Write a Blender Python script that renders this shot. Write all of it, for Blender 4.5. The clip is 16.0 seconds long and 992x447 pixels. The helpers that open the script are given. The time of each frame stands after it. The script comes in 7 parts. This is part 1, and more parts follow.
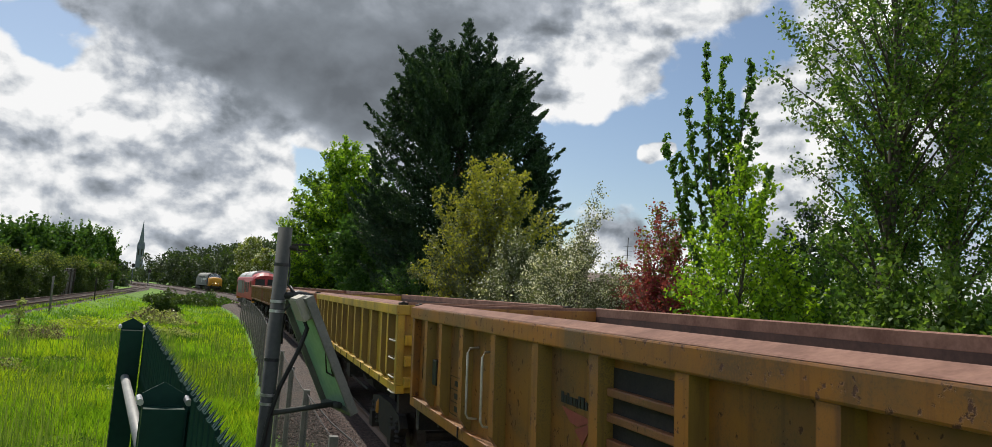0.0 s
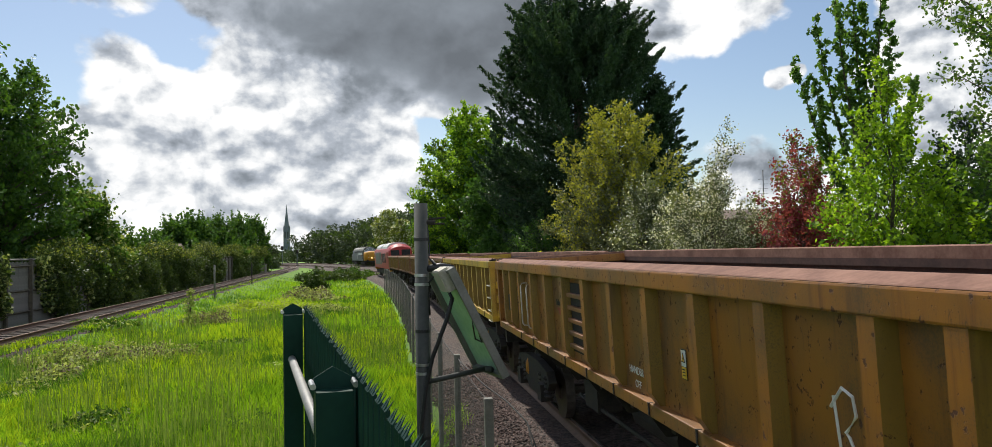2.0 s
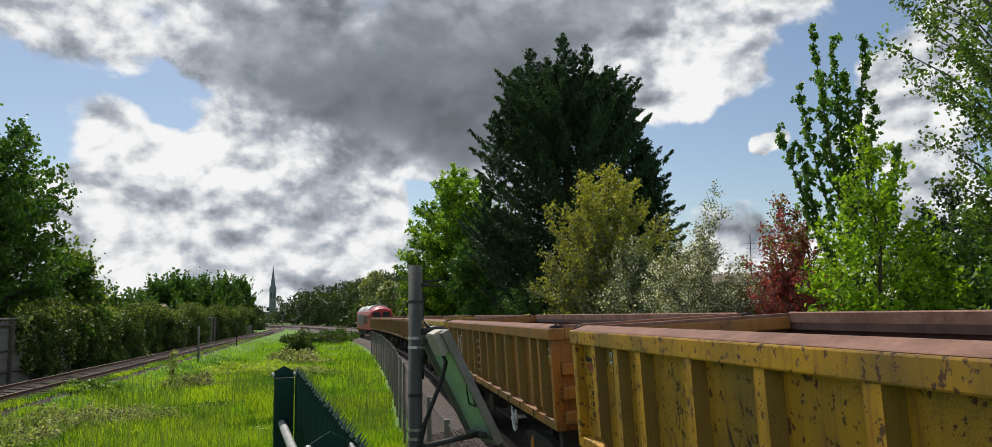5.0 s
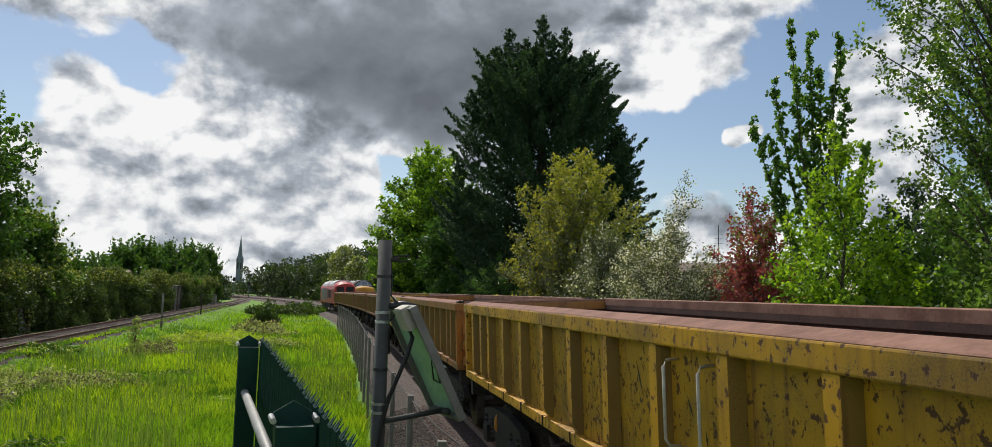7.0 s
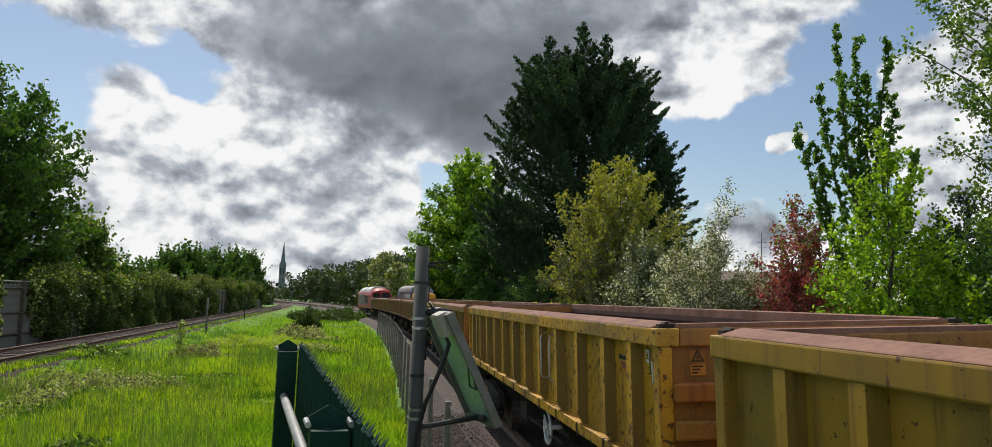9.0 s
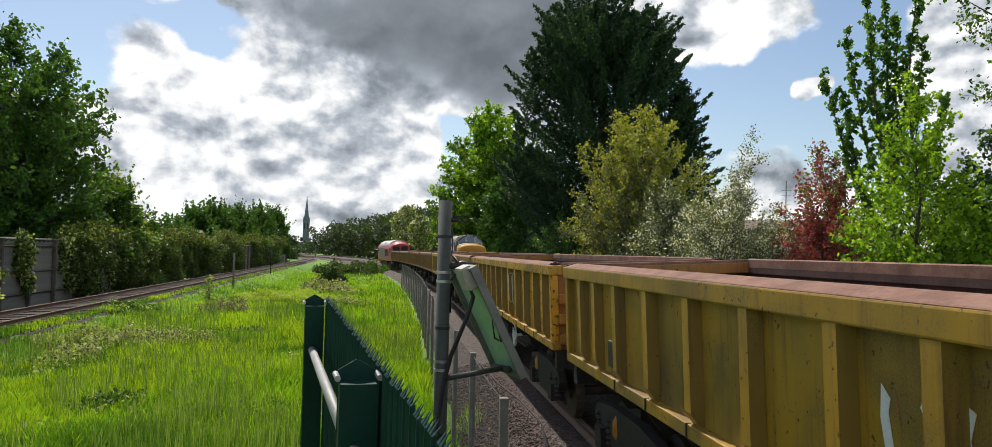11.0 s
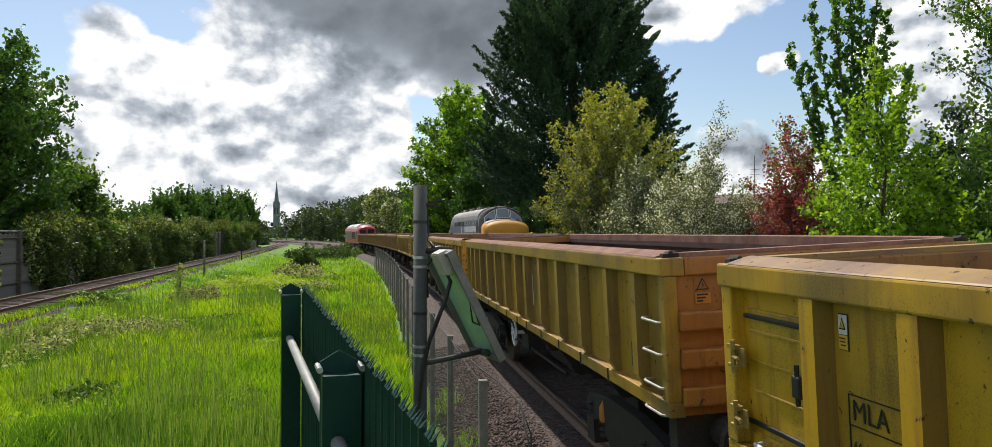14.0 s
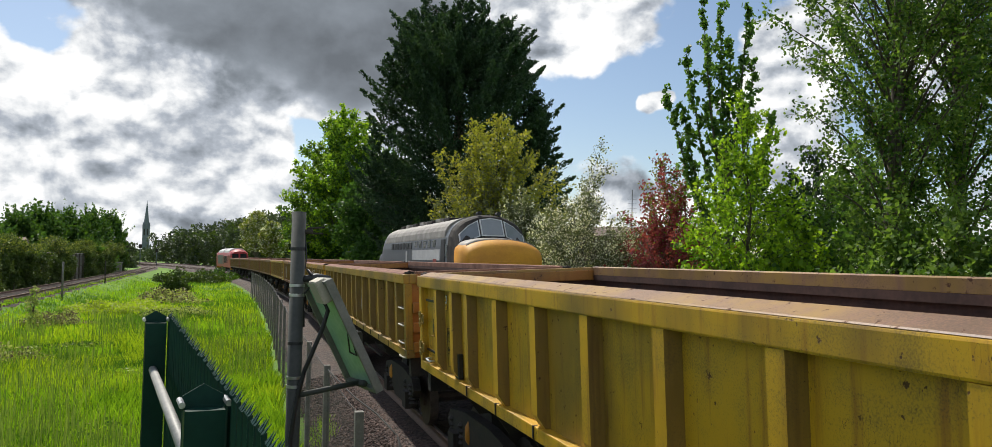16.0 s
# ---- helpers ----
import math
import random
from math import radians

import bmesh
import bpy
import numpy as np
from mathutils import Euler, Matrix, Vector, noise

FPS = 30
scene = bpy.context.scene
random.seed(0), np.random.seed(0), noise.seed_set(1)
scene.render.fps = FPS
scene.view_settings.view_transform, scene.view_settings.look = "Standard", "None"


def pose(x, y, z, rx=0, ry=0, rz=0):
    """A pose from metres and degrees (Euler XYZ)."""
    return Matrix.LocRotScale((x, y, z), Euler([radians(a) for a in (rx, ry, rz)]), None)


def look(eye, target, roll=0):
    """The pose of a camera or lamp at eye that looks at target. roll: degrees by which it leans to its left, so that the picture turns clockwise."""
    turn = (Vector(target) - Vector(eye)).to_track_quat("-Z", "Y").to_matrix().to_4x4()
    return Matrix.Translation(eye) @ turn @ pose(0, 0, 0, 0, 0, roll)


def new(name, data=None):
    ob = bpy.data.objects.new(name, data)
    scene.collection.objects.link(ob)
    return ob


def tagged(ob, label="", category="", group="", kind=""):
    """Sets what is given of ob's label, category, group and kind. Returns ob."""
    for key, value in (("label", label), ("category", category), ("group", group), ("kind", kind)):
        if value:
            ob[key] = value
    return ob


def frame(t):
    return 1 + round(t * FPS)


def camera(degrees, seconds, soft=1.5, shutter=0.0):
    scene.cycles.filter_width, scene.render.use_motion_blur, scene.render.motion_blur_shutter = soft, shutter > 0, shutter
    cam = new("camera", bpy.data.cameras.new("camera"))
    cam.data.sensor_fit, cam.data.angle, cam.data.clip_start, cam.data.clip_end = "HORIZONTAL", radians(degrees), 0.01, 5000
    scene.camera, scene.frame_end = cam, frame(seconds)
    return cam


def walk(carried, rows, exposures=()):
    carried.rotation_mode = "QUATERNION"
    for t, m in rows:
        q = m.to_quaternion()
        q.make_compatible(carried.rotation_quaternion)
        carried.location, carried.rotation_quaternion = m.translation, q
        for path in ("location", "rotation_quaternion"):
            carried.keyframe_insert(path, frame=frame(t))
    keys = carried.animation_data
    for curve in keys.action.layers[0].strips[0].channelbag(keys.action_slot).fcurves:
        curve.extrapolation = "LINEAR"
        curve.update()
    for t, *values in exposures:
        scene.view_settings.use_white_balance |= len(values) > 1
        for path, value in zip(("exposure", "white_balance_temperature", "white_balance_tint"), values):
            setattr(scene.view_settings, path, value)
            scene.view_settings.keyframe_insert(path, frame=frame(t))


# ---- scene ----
cam = camera(63.8, 16.0, 0.8)
PATH = [
    (0.0, pose(0.080, 0.029, 2.555, 95.70, -4.42, 0.05)),
    (0.5, pose(0.087, 0.032, 2.563, 95.95, -1.59, -0.47)),
    (1.0, pose(0.084, 0.030, 2.578, 94.52, 0.37, 1.34)),
    (1.5, pose(0.068, 0.025, 2.591, 92.57, 0.24, 8.45)),
    (2.0, pose(0.055, 0.020, 2.596, 92.10, 1.08, 9.61)),
    (2.5, pose(0.044, 0.016, 2.594, 92.07, 1.11, 9.45)),
    (3.0, pose(0.036, 0.013, 2.595, 93.85, 1.43, 9.57)),
    (3.5, pose(0.028, 0.010, 2.598, 97.56, 3.84, 10.50)),
    (4.0, pose(0.020, 0.007, 2.601, 97.81, 4.01, 10.41)),
    (4.2, pose(0.018, 0.007, 2.601, 97.73, 3.39, 9.99)),
    (6.3, pose(0.009, 0.003, 2.594, 94.67, -1.35, 8.08)),
    (6.5, pose(0.009, 0.003, 2.593, 94.71, -1.18, 7.37)),
    (7.0, pose(0.010, 0.004, 2.589, 95.16, -1.60, 6.43)),
    (7.5, pose(0.013, 0.005, 2.584, 95.77, -2.01, 6.44)),
    (8.0, pose(0.021, 0.007, 2.585, 95.80, -2.10, 6.43)),
    (8.5, pose(0.026, 0.010, 2.586, 95.31, -2.31, 7.14)),
    (8.7, pose(0.027, 0.010, 2.587, 95.79, -2.40, 8.36)),
    (10.8, pose(0.023, 0.008, 2.593, 92.03, -1.34, 10.84)),
    (11.0, pose(0.021, 0.008, 2.596, 92.08, -1.40, 10.86)),
    (11.5, pose(0.011, 0.004, 2.608, 88.67, 1.78, 10.97)),
    (12.0, pose(-0.000, -0.000, 2.616, 87.59, 2.30, 11.09)),
    (12.5, pose(-0.003, -0.001, 2.621, 89.39, 2.99, 12.45)),
    (13.0, pose(-0.000, -0.000, 2.623, 89.16, 2.42, 12.45)),
    (13.5, pose(0.002, 0.001, 2.620, 90.30, 1.01, 10.76)),
    (14.0, pose(0.001, 0.000, 2.620, 90.67, 0.00, 8.90)),
    (14.5, pose(0.003, 0.001, 2.623, 91.08, -0.34, 7.24)),
    (15.0, pose(0.006, 0.002, 2.626, 91.58, -0.97, 5.12)),
    (15.5, pose(0.011, 0.004, 2.630, 92.11, -1.24, 3.23)),
    (16.0, pose(0.016, 0.006, 2.632, 92.76, -1.09, 0.55)),
]
walk(cam, PATH, [(0, -0.10), (1.0, -0.10), (2.0, 0.08), (3.0, -0.06), (4.2, -0.14), (6.3, -0.12), (8.7, -0.12), (10.8, 0.08), (12.2, 0.22), (14.0, 0.17), (16.0, 0.08)])

# ---- light ----
SUN_AZ, SUN_EL = 30.0, 50.0            # degrees to the left of +y, and above the horizon


def towards(az, el):
    a, e = radians(az), radians(el)
    return Vector((-math.sin(a) * math.cos(e), math.cos(a) * math.cos(e), math.sin(e)))


sun = new("sun", bpy.data.lights.new("sun", "SUN"))
sun.data.energy, sun.data.angle, sun.data.color = 4.4, radians(1.5), (1.0, 0.95, 0.86)
sun.matrix_world = look((0, 0, 60), Vector((0, 0, 60)) - towards(SUN_AZ, SUN_EL))

world = bpy.data.worlds.new("sky")
scene.world = world
world.use_nodes = True


class Graph:
    """Short-hand for a node tree."""

    def __init__(self, tree):
        self.t = tree
        self.t.nodes.clear()

    def node(self, kind, ins=None, operation=None, clamp=False, blend=None, smooth=False):
        n = self.t.nodes.new(kind)
        if operation:
            n.operation = operation
        if clamp:
            n.use_clamp = True
        if blend:
            n.data_type, n.blend_type = "RGBA", blend
        if smooth:
            n.interpolation_type = "SMOOTHSTEP"
        for k, v in (ins or {}).items():
            if isinstance(v, bpy.types.NodeSocket):
                self.t.links.new(v, n.inputs[k])
            else:
                n.inputs[k].default_value = v
        return n

    def math(self, op, a, b=0.0, c=0.0, clamp=False):
        return self.node("ShaderNodeMath", {0: a, 1: b, 2: c}, operation=op, clamp=clamp).outputs[0]

    def vec(self, op, a, b=(0, 0, 0)):
        n = self.node("ShaderNodeVectorMath", {0: a, 1: b}, operation=op)
        return n.outputs["Value"] if op in ("DOT_PRODUCT", "LENGTH") else n.outputs[0]

    def noise(self, v, scale, detail=4.0, rough=0.5, distort=0.0):
        return self.node("ShaderNodeTexNoise", {"Vector": v, "Scale": scale, "Detail": detail, "Roughness": rough,
                                                "Distortion": distort}).outputs["Fac"]

    def step(self, v, lo, hi, a=0.0, b=1.0):
        return self.node("ShaderNodeMapRange", {"Value": v, "From Min": lo, "From Max": hi, "To Min": a, "To Max": b},
                         smooth=True).outputs[0]

    def mix(self, f, a, b, blend="MIX"):
        n = self.node("ShaderNodeMix", blend=blend)
        for i, v in ((0, f), (6, a), (7, b)):
            if isinstance(v, bpy.types.NodeSocket):
                self.t.links.new(v, n.inputs[i])
            else:
                n.inputs[i].default_value = v if i == 0 else (*v[:3], 1)
        return n.outputs[2]


g = Graph(world.node_tree)
way = g.node("ShaderNodeTexCoord").outputs["Generated"]
heaven = g.node("ShaderNodeTexSky")
heaven.sky_type, heaven.sun_disc = "NISHITA", False
heaven.sun_elevation, heaven.sun_rotation = radians(SUN_EL), radians(-SUN_AZ)
heaven.air_density, heaven.dust_density, heaven.ozone_density = 1.0, 0.6, 1.2
air = heaven.outputs[0]
# cloud cover: (azimuth, elevation, tightness, cover, darkness)
CLOUDS = [
    (25, 17.0, 260, 0.75, 0.52), (18, 15.5, 300, 0.75, 0.56), (11, 14.5, 300, 0.75, 0.62), (5, 16.5, 260, 0.75, 0.66), (-1, 23.0, 200, 0.65, 0.50),
    (14, 21.0, 160, 0.6, 0.42), (31, 24.0, 160, 0.5, 0.25), (21, 9.0, 900, 0.40, 0.30), (10, 11.5, 700, 0.4, 0.35),
    (28, 11.0, 600, 0.55, -0.22), (35, 8.0, 400, 0.70, -0.14), (22, 12.3, 1500, 0.35, -0.50), (17.5, 6.5, 1200, 0.45, -0.22), (28, 7.0, 500, 0.4, -0.05),
    (30, 4.0, 260, 0.55, 0.10), (19, 3.5, 260, 0.55, 0.08), (43, 5.0, 260, 0.55, 0.0), (25, 14.0, 1800, 0.3, -0.1), (33, 17.5, 700, 0.3, -0.25), (38, 19.5, 500, 0.45, 0.0),
    (-4, 17.0, 600, 0.75, -0.30), (-8, 18.5, 700, 0.60, -0.18), (-12, 21.0, 500, 0.45, -0.05), (-9.6, 11.3, 9000, 0.7, -0.10), (-10.8, 11.2, 9000, 0.75, -0.05), (-11.8, 11.6, 12000, 0.6, -0.10), (-19, 12.5, 700, 0.85, -0.10),
    (-7, 3.8, 900, 0.60, -0.05), (-20, 6.0, 600, 0.55, 0.0), (-27, 18.0, 300, 0.45, 0.0), (-13.5, 5.0, 1500, 0.5, -0.05),
    (39.5, 14.0, 700, -0.65, 0.0), (31.5, 13.6, 3500, -0.75, 0.0), (14.3, 8.2, 4500, -0.95, 0.0), (-4, 8.5, 420, -0.60, 0.0),
    (-13, 14.5, 900, -0.60, 0.0), (-8, 12.5, 1200, -0.5, 0.0), (1, 10.5, 900, -0.45, 0.0), (-14, 9.0, 800, -0.4, 0.0),
]
warp = g.node("ShaderNodeTexNoise", {"Vector": way, "Scale": 8.0, "Detail": 4.0, "Roughness": 0.5}).outputs["Color"]
bent = g.vec("ADD", way, g.vec("MULTIPLY", g.vec("SUBTRACT", warp, (0.5, 0.5, 0.5)), (0.10, 0.10, 0.07)))
flat = g.vec("MULTIPLY", way, (1.0, 1.0, 1.35))
cover, dark = 0.0, 0.0
for az, el, tight, c, d in CLOUDS:
    e = g.math("EXPONENT", g.math("MULTIPLY", g.math("SUBTRACT", g.vec("DOT_PRODUCT", g.vec("NORMALIZE", bent), towards(az, el)), 1.0), float(tight)))
    cover = g.math("MULTIPLY_ADD", e, c, cover)
    if d:
        dark = g.math("MULTIPLY_ADD", e, 0.57 * d if d > 0 else d, dark)
puff = g.noise(flat, 9.0, 9.0, 0.52, 0.12)
soft_puff = g.noise(flat, 14.0, 7.0, 0.52, 0.15)
puff_up = g.noise(g.vec("ADD", flat, (-0.006, 0.010, 0.018)), 14.0, 7.0, 0.52, 0.15)
broad = g.noise(flat, 2.6, 3.0, 0.5)
dens = g.math("ADD", g.math("ADD", cover, g.math("MULTIPLY", g.math("SUBTRACT", puff, 0.5), 2.2)),
              g.math("MULTIPLY", g.math("SUBTRACT", broad, 0.48), 1.0))
mask = g.step(dens, 0.02, 0.27)
relief = g.math("MULTIPLY", g.math("SUBTRACT", puff_up, soft_puff), 2.3)
def cells(at_point):
    n = g.node("ShaderNodeTexVoronoi", {"Vector": at_point, "Scale": 11.0, "Detail": 1.5, "Roughness": 0.45})
    n.feature = "SMOOTH_F1"
    n.inputs["Smoothness"].default_value = 0.35
    return n.outputs["Distance"]


# heaped heads of cumulus: light above, grey below
heap = g.vec("ADD", flat, g.vec("MULTIPLY", g.vec("SUBTRACT", warp, (0.5, 0.5, 0.5)), (0.09, 0.09, 0.07)))
heaped = g.math("MULTIPLY", g.math("SUBTRACT", cells(heap), cells(g.vec("ADD", heap, (-0.002, 0.004, 0.016)))), 0.75)
calm = g.step(dark, 0.05, 0.45, 1.0, 0.22)
relief = g.math("MULTIPLY", g.math("ADD", relief, heaped), calm)
thick = g.math("MULTIPLY", g.step(dens, 0.2, 1.0), 0.10)
low = g.noise(g.vec("MULTIPLY", way, (1.0, 1.0, 2.4)), 7.0, 3.5, 0.45, 0.1)
shade = g.math("ADD", g.math("ADD", g.math("ADD", dark, relief), thick), g.math("MULTIPLY", g.math("SUBTRACT", low, 0.52), g.math("MULTIPLY", calm, 0.8)))
ramp = g.node("ShaderNodeValToRGB", {"Fac": g.math("ADD", shade, 0.20)})
stops = ramp.color_ramp.elements
stops[0].position, stops[0].color = 0.0, (1.0, 1.0, 1.0, 1)
stops[1].position, stops[1].color = 0.95, (0.150, 0.168, 0.190, 1)
for at_s, col in ((0.16, (0.80, 0.82, 0.84, 1)), (0.40, (0.44, 0.48, 0.54, 1)), (0.68, (0.245, 0.275, 0.312, 1))):
    s = stops.new(at_s)
    s.color = col
SKY = 0.10
blue = g.mix(1.0, air, (SKY, SKY, SKY), "MULTIPLY")
# clouds across the sky from the sun are lit from the front
lit = g.step(g.vec("DOT_PRODUCT", way, towards(SUN_AZ + 180, 20)), 0.0, 0.7, 1.0, 2.0)
lit_cloud = g.vec("MULTIPLY", ramp.outputs[0], g.node("ShaderNodeCombineXYZ", {0: lit, 1: lit, 2: lit}).outputs[0])
paint_sky = g.mix(mask, blue, lit_cloud)
background = g.node("ShaderNodeBackground", {"Color": paint_sky, "Strength": 1.0})
g.node("ShaderNodeOutputWorld", {"Surface": background.outputs[0]})


# ---- materials ----
def material(name, rough=0.6, metal=0.0):
    m = bpy.data.materials.new(name)
    m.use_nodes = True
    gr = Graph(m.node_tree)
    bsdf = gr.node("ShaderNodeBsdfPrincipled", {"Roughness": rough, "Metallic": metal})
    out = gr.node("ShaderNodeOutputMaterial", {"Surface": bsdf.outputs[0]})
    return m, gr, bsdf, out


def link(gr, a, node, key):
    gr.t.links.new(a, node.inputs[key])


def bump(gr, bsdf, height, strength=0.3, dist=0.01):
    b = gr.node("ShaderNodeBump", {"Height": height, "Strength": strength, "Distance": dist})
    link(gr, b.outputs[0], bsdf, "Normal")


def plain(name, a, b, scale=6.0, rough=0.6, metal=0.0, relief=0.15):
    """Two tones mixed by grain at two scales."""
    m, gr, bsdf, _ = material(name, rough, metal)
    co = gr.node("ShaderNodeTexCoord").outputs["Object"]
    n1, n2 = gr.noise(co, scale, 5.0, 0.6), gr.noise(co, scale * 9, 3.0, 0.6)
    f = gr.step(gr.math("ADD", gr.math("MULTIPLY", n1, 0.7), gr.math("MULTIPLY", n2, 0.3)), 0.3, 0.7)
    link(gr, gr.mix(f, a, b), bsdf, "Base Color")
    link(gr, gr.math("MULTIPLY_ADD", n1, 0.25, rough - 0.12), bsdf, "Roughness")
    bump(gr, bsdf, n2, relief, 0.004)
    return m


def wagon_paint(name, base, faded, rust, worn, scratches):
    """Old wagon paint: fading, rust blooms, chips and dark scrapes."""
    m, gr, bsdf, _ = material(name, 0.5)
    co = gr.node("ShaderNodeTexCoord").outputs["Object"]
    rnd = gr.node("ShaderNodeObjectInfo").outputs["Random"]
    co = gr.vec("ADD", co, gr.node("ShaderNodeCombineXYZ", {0: gr.math("MULTIPLY", rnd, 7.0), 2: gr.math("MULTIPLY", rnd, 3.0)}).outputs[0])
    n1 = gr.noise(co, 1.3, 6.0, 0.6, 0.4)
    streak = gr.noise(gr.vec("MULTIPLY", co, (6.0, 6.0, 0.5)), 2.0, 5.0, 0.6)
    n3 = gr.noise(co, 14.0, 6.0, 0.65)
    fine = gr.noise(co, 90.0, 3.0, 0.7)
    col = gr.mix(gr.step(n1, 0.35, 0.68), base, faded)
    col = gr.mix(gr.step(streak, 0.50, 0.74, 0.0, 0.7), col, rust)
    wide = gr.noise(gr.vec("MULTIPLY", co, (1.0, 1.0, 0.35)), 0.9, 4.0, 0.6)
    col = gr.mix(gr.step(wide, 0.46, 0.70, 0.0, 0.6), col, (0.11, 0.07, 0.03))
    grime_shade = gr.step(gr.math("ADD", gr.math("MULTIPLY", n1, 0.5), gr.math("MULTIPLY", fine, 0.5)), 0.50, 0.64, 0.0, 0.5)
    col = gr.mix(grime_shade, col, (0.06, 0.045, 0.03))
    chips = gr.math("MULTIPLY", gr.step(n3, 0.66 - 0.10 * worn, 0.70 - 0.09 * worn), 0.9)
    col = gr.mix(chips, col, (0.070, 0.026, 0.016))
    lines = gr.noise(gr.vec("MULTIPLY", co, (3.0, 3.0, 0.55)), 6.0, 2.0, 0.4, 2.5)
    scr = gr.math("MULTIPLY", gr.step(gr.math("ABSOLUTE", gr.math("SUBTRACT", lines, 0.5)), 0.004 * scratches, 0.0),
                  gr.step(gr.noise(co, 1.7, 2.0), 0.56, 0.66))
    col = gr.mix(scr, col, (0.03, 0.022, 0.016))
    link(gr, col, bsdf, "Base Color")
    link(gr, gr.math("MULTIPLY_ADD", chips, 0.35, 0.48), bsdf, "Roughness")
    bump(gr, bsdf, gr.math("ADD", gr.math("MULTIPLY", chips, -1.0), gr.math("MULTIPLY", fine, 0.25)), 0.35, 0.004)
    return m


def leaf_material(name, dark_c, light_c, trans=0.35, rough=0.5):
    m, gr, bsdf, out = material(name, rough)
    rnd = gr.node("ShaderNodeNewGeometry").outputs["Random Per Island"]
    co = gr.node("ShaderNodeTexCoord").outputs["Object"]
    n = gr.noise(co, 0.8, 3.0)
    f = gr.math("ADD", gr.math("MULTIPLY", rnd, 0.6), gr.math("MULTIPLY_ADD", n, 1.2, -0.35), clamp=True)
    col = gr.mix(f, dark_c, light_c)
    link(gr, col, bsdf, "Base Color")
    bsdf.inputs["Specular IOR Level"].default_value = 0.3
    tr = gr.node("ShaderNodeBsdfTranslucent", {"Color": gr.mix(1.0, col, (1.5, 1.5, 0.7), "MULTIPLY")})
    mixed = gr.node("ShaderNodeMixShader", {0: trans, 1: bsdf.outputs[0], 2: tr.outputs[0]})
    link(gr, mixed.outputs[0], out, "Surface")
    return m


M = {}
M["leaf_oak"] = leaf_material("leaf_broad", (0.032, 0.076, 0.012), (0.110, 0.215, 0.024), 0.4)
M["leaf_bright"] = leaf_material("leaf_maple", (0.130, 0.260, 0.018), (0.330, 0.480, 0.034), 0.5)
M["leaf_dark"] = leaf_material("leaf_shade", (0.027, 0.068, 0.018), (0.075, 0.158, 0.033), 0.45)
M["leaf_conifer"] = leaf_material("leaf_cypress", (0.016, 0.040, 0.022), (0.052, 0.096, 0.046), 0.25, 0.6)
M["leaf_olive"] = leaf_material("leaf_olive", (0.090, 0.128, 0.024), (0.255, 0.285, 0.060), 0.45)
M["leaf_gold"] = leaf_material("leaf_gold", (0.150, 0.175, 0.022), (0.380, 0.370, 0.060), 0.5)
M["leaf_grey"] = leaf_material("leaf_grey_green", (0.080, 0.100, 0.050), (0.200, 0.220, 0.120), 0.4)
M["leaf_tall"] = leaf_material("leaf_tall", (0.048, 0.115, 0.028), (0.140, 0.250, 0.056), 0.45)
M["leaf_willow"] = leaf_material("leaf_poplar", (0.050, 0.105, 0.022), (0.185, 0.285, 0.060), 0.5)
M["leaf_red"] = leaf_material("leaf_copper", (0.150, 0.030, 0.042), (0.400, 0.095, 0.120), 0.45)
M["leaf_ivy"] = leaf_material("leaf_ivy", (0.022, 0.045, 0.012), (0.085, 0.130, 0.024), 0.3)
M["leaf_wood"] = leaf_material("leaf_wood", (0.024, 0.040, 0.020), (0.070, 0.098, 0.044), 0.22)
M["leaf_bramble"] = leaf_material("leaf_bramble", (0.150, 0.205, 0.055), (0.470, 0.510, 0.210), 0.4)
M["blossom"] = leaf_material("blossom", (0.500, 0.500, 0.440), (0.800, 0.780, 0.740), 0.35)
M["grass"] = leaf_material("grass_blade", (0.080, 0.195, 0.012), (0.320, 0.500, 0.030), 0.5)
M["grass_dark"] = leaf_material("grass_blade_deep", (0.036, 0.110, 0.014), (0.140, 0.265, 0.026), 0.45)
M["grass_gold"] = leaf_material("grass_blade_gold", (0.210, 0.300, 0.014), (0.420, 0.540, 0.032), 0.5)
M["stalk"] = leaf_material("seed_stalk", (0.045, 0.105, 0.02), (0.230, 0.310, 0.070), 0.4)
M["dead"] = plain("dead_stem", (0.16, 0.11, 0.07), (0.26, 0.20, 0.12), 3.0, 0.8)
M["bark"] = plain("bark", (0.05, 0.04, 0.03), (0.13, 0.11, 0.08), 5.0, 0.85, 0, 0.6)
M["bark_pale"] = plain("bark_pale", (0.10, 0.09, 0.07), (0.22, 0.20, 0.17), 4.0, 0.85, 0, 0.6)
M["steel_post"] = plain("galvanised_grey", (0.032, 0.036, 0.032), (0.062, 0.066, 0.058), 5.0, 0.75, 0.0)
M["clamp"] = plain("bright_steel", (0.35, 0.35, 0.36), (0.55, 0.55, 0.55), 9.0, 0.35, 0.8)
M["green_paint"] = plain("dark_green_paint", (0.003, 0.026, 0.019), (0.006, 0.040, 0.029), 4.0, 0.5, 0.0, 0.05)
M["rail_worn"] = plain("worn_galvanised", (0.20, 0.20, 0.19), (0.34, 0.33, 0.31), 8.0, 0.6, 0.2)
M["wire"] = plain("fence_wire", (0.014, 0.014, 0.012), (0.036, 0.034, 0.030), 20.0, 0.8, 0.0)
M["concrete"] = plain("weathered_post", (0.13, 0.125, 0.105), (0.24, 0.225, 0.19), 8.0, 0.85, 0, 0.4)
M["backsheet"] = plain("panel_backsheet", (0.27, 0.46, 0.33), (0.40, 0.60, 0.45), 3.0, 0.18, 0, 0.02)
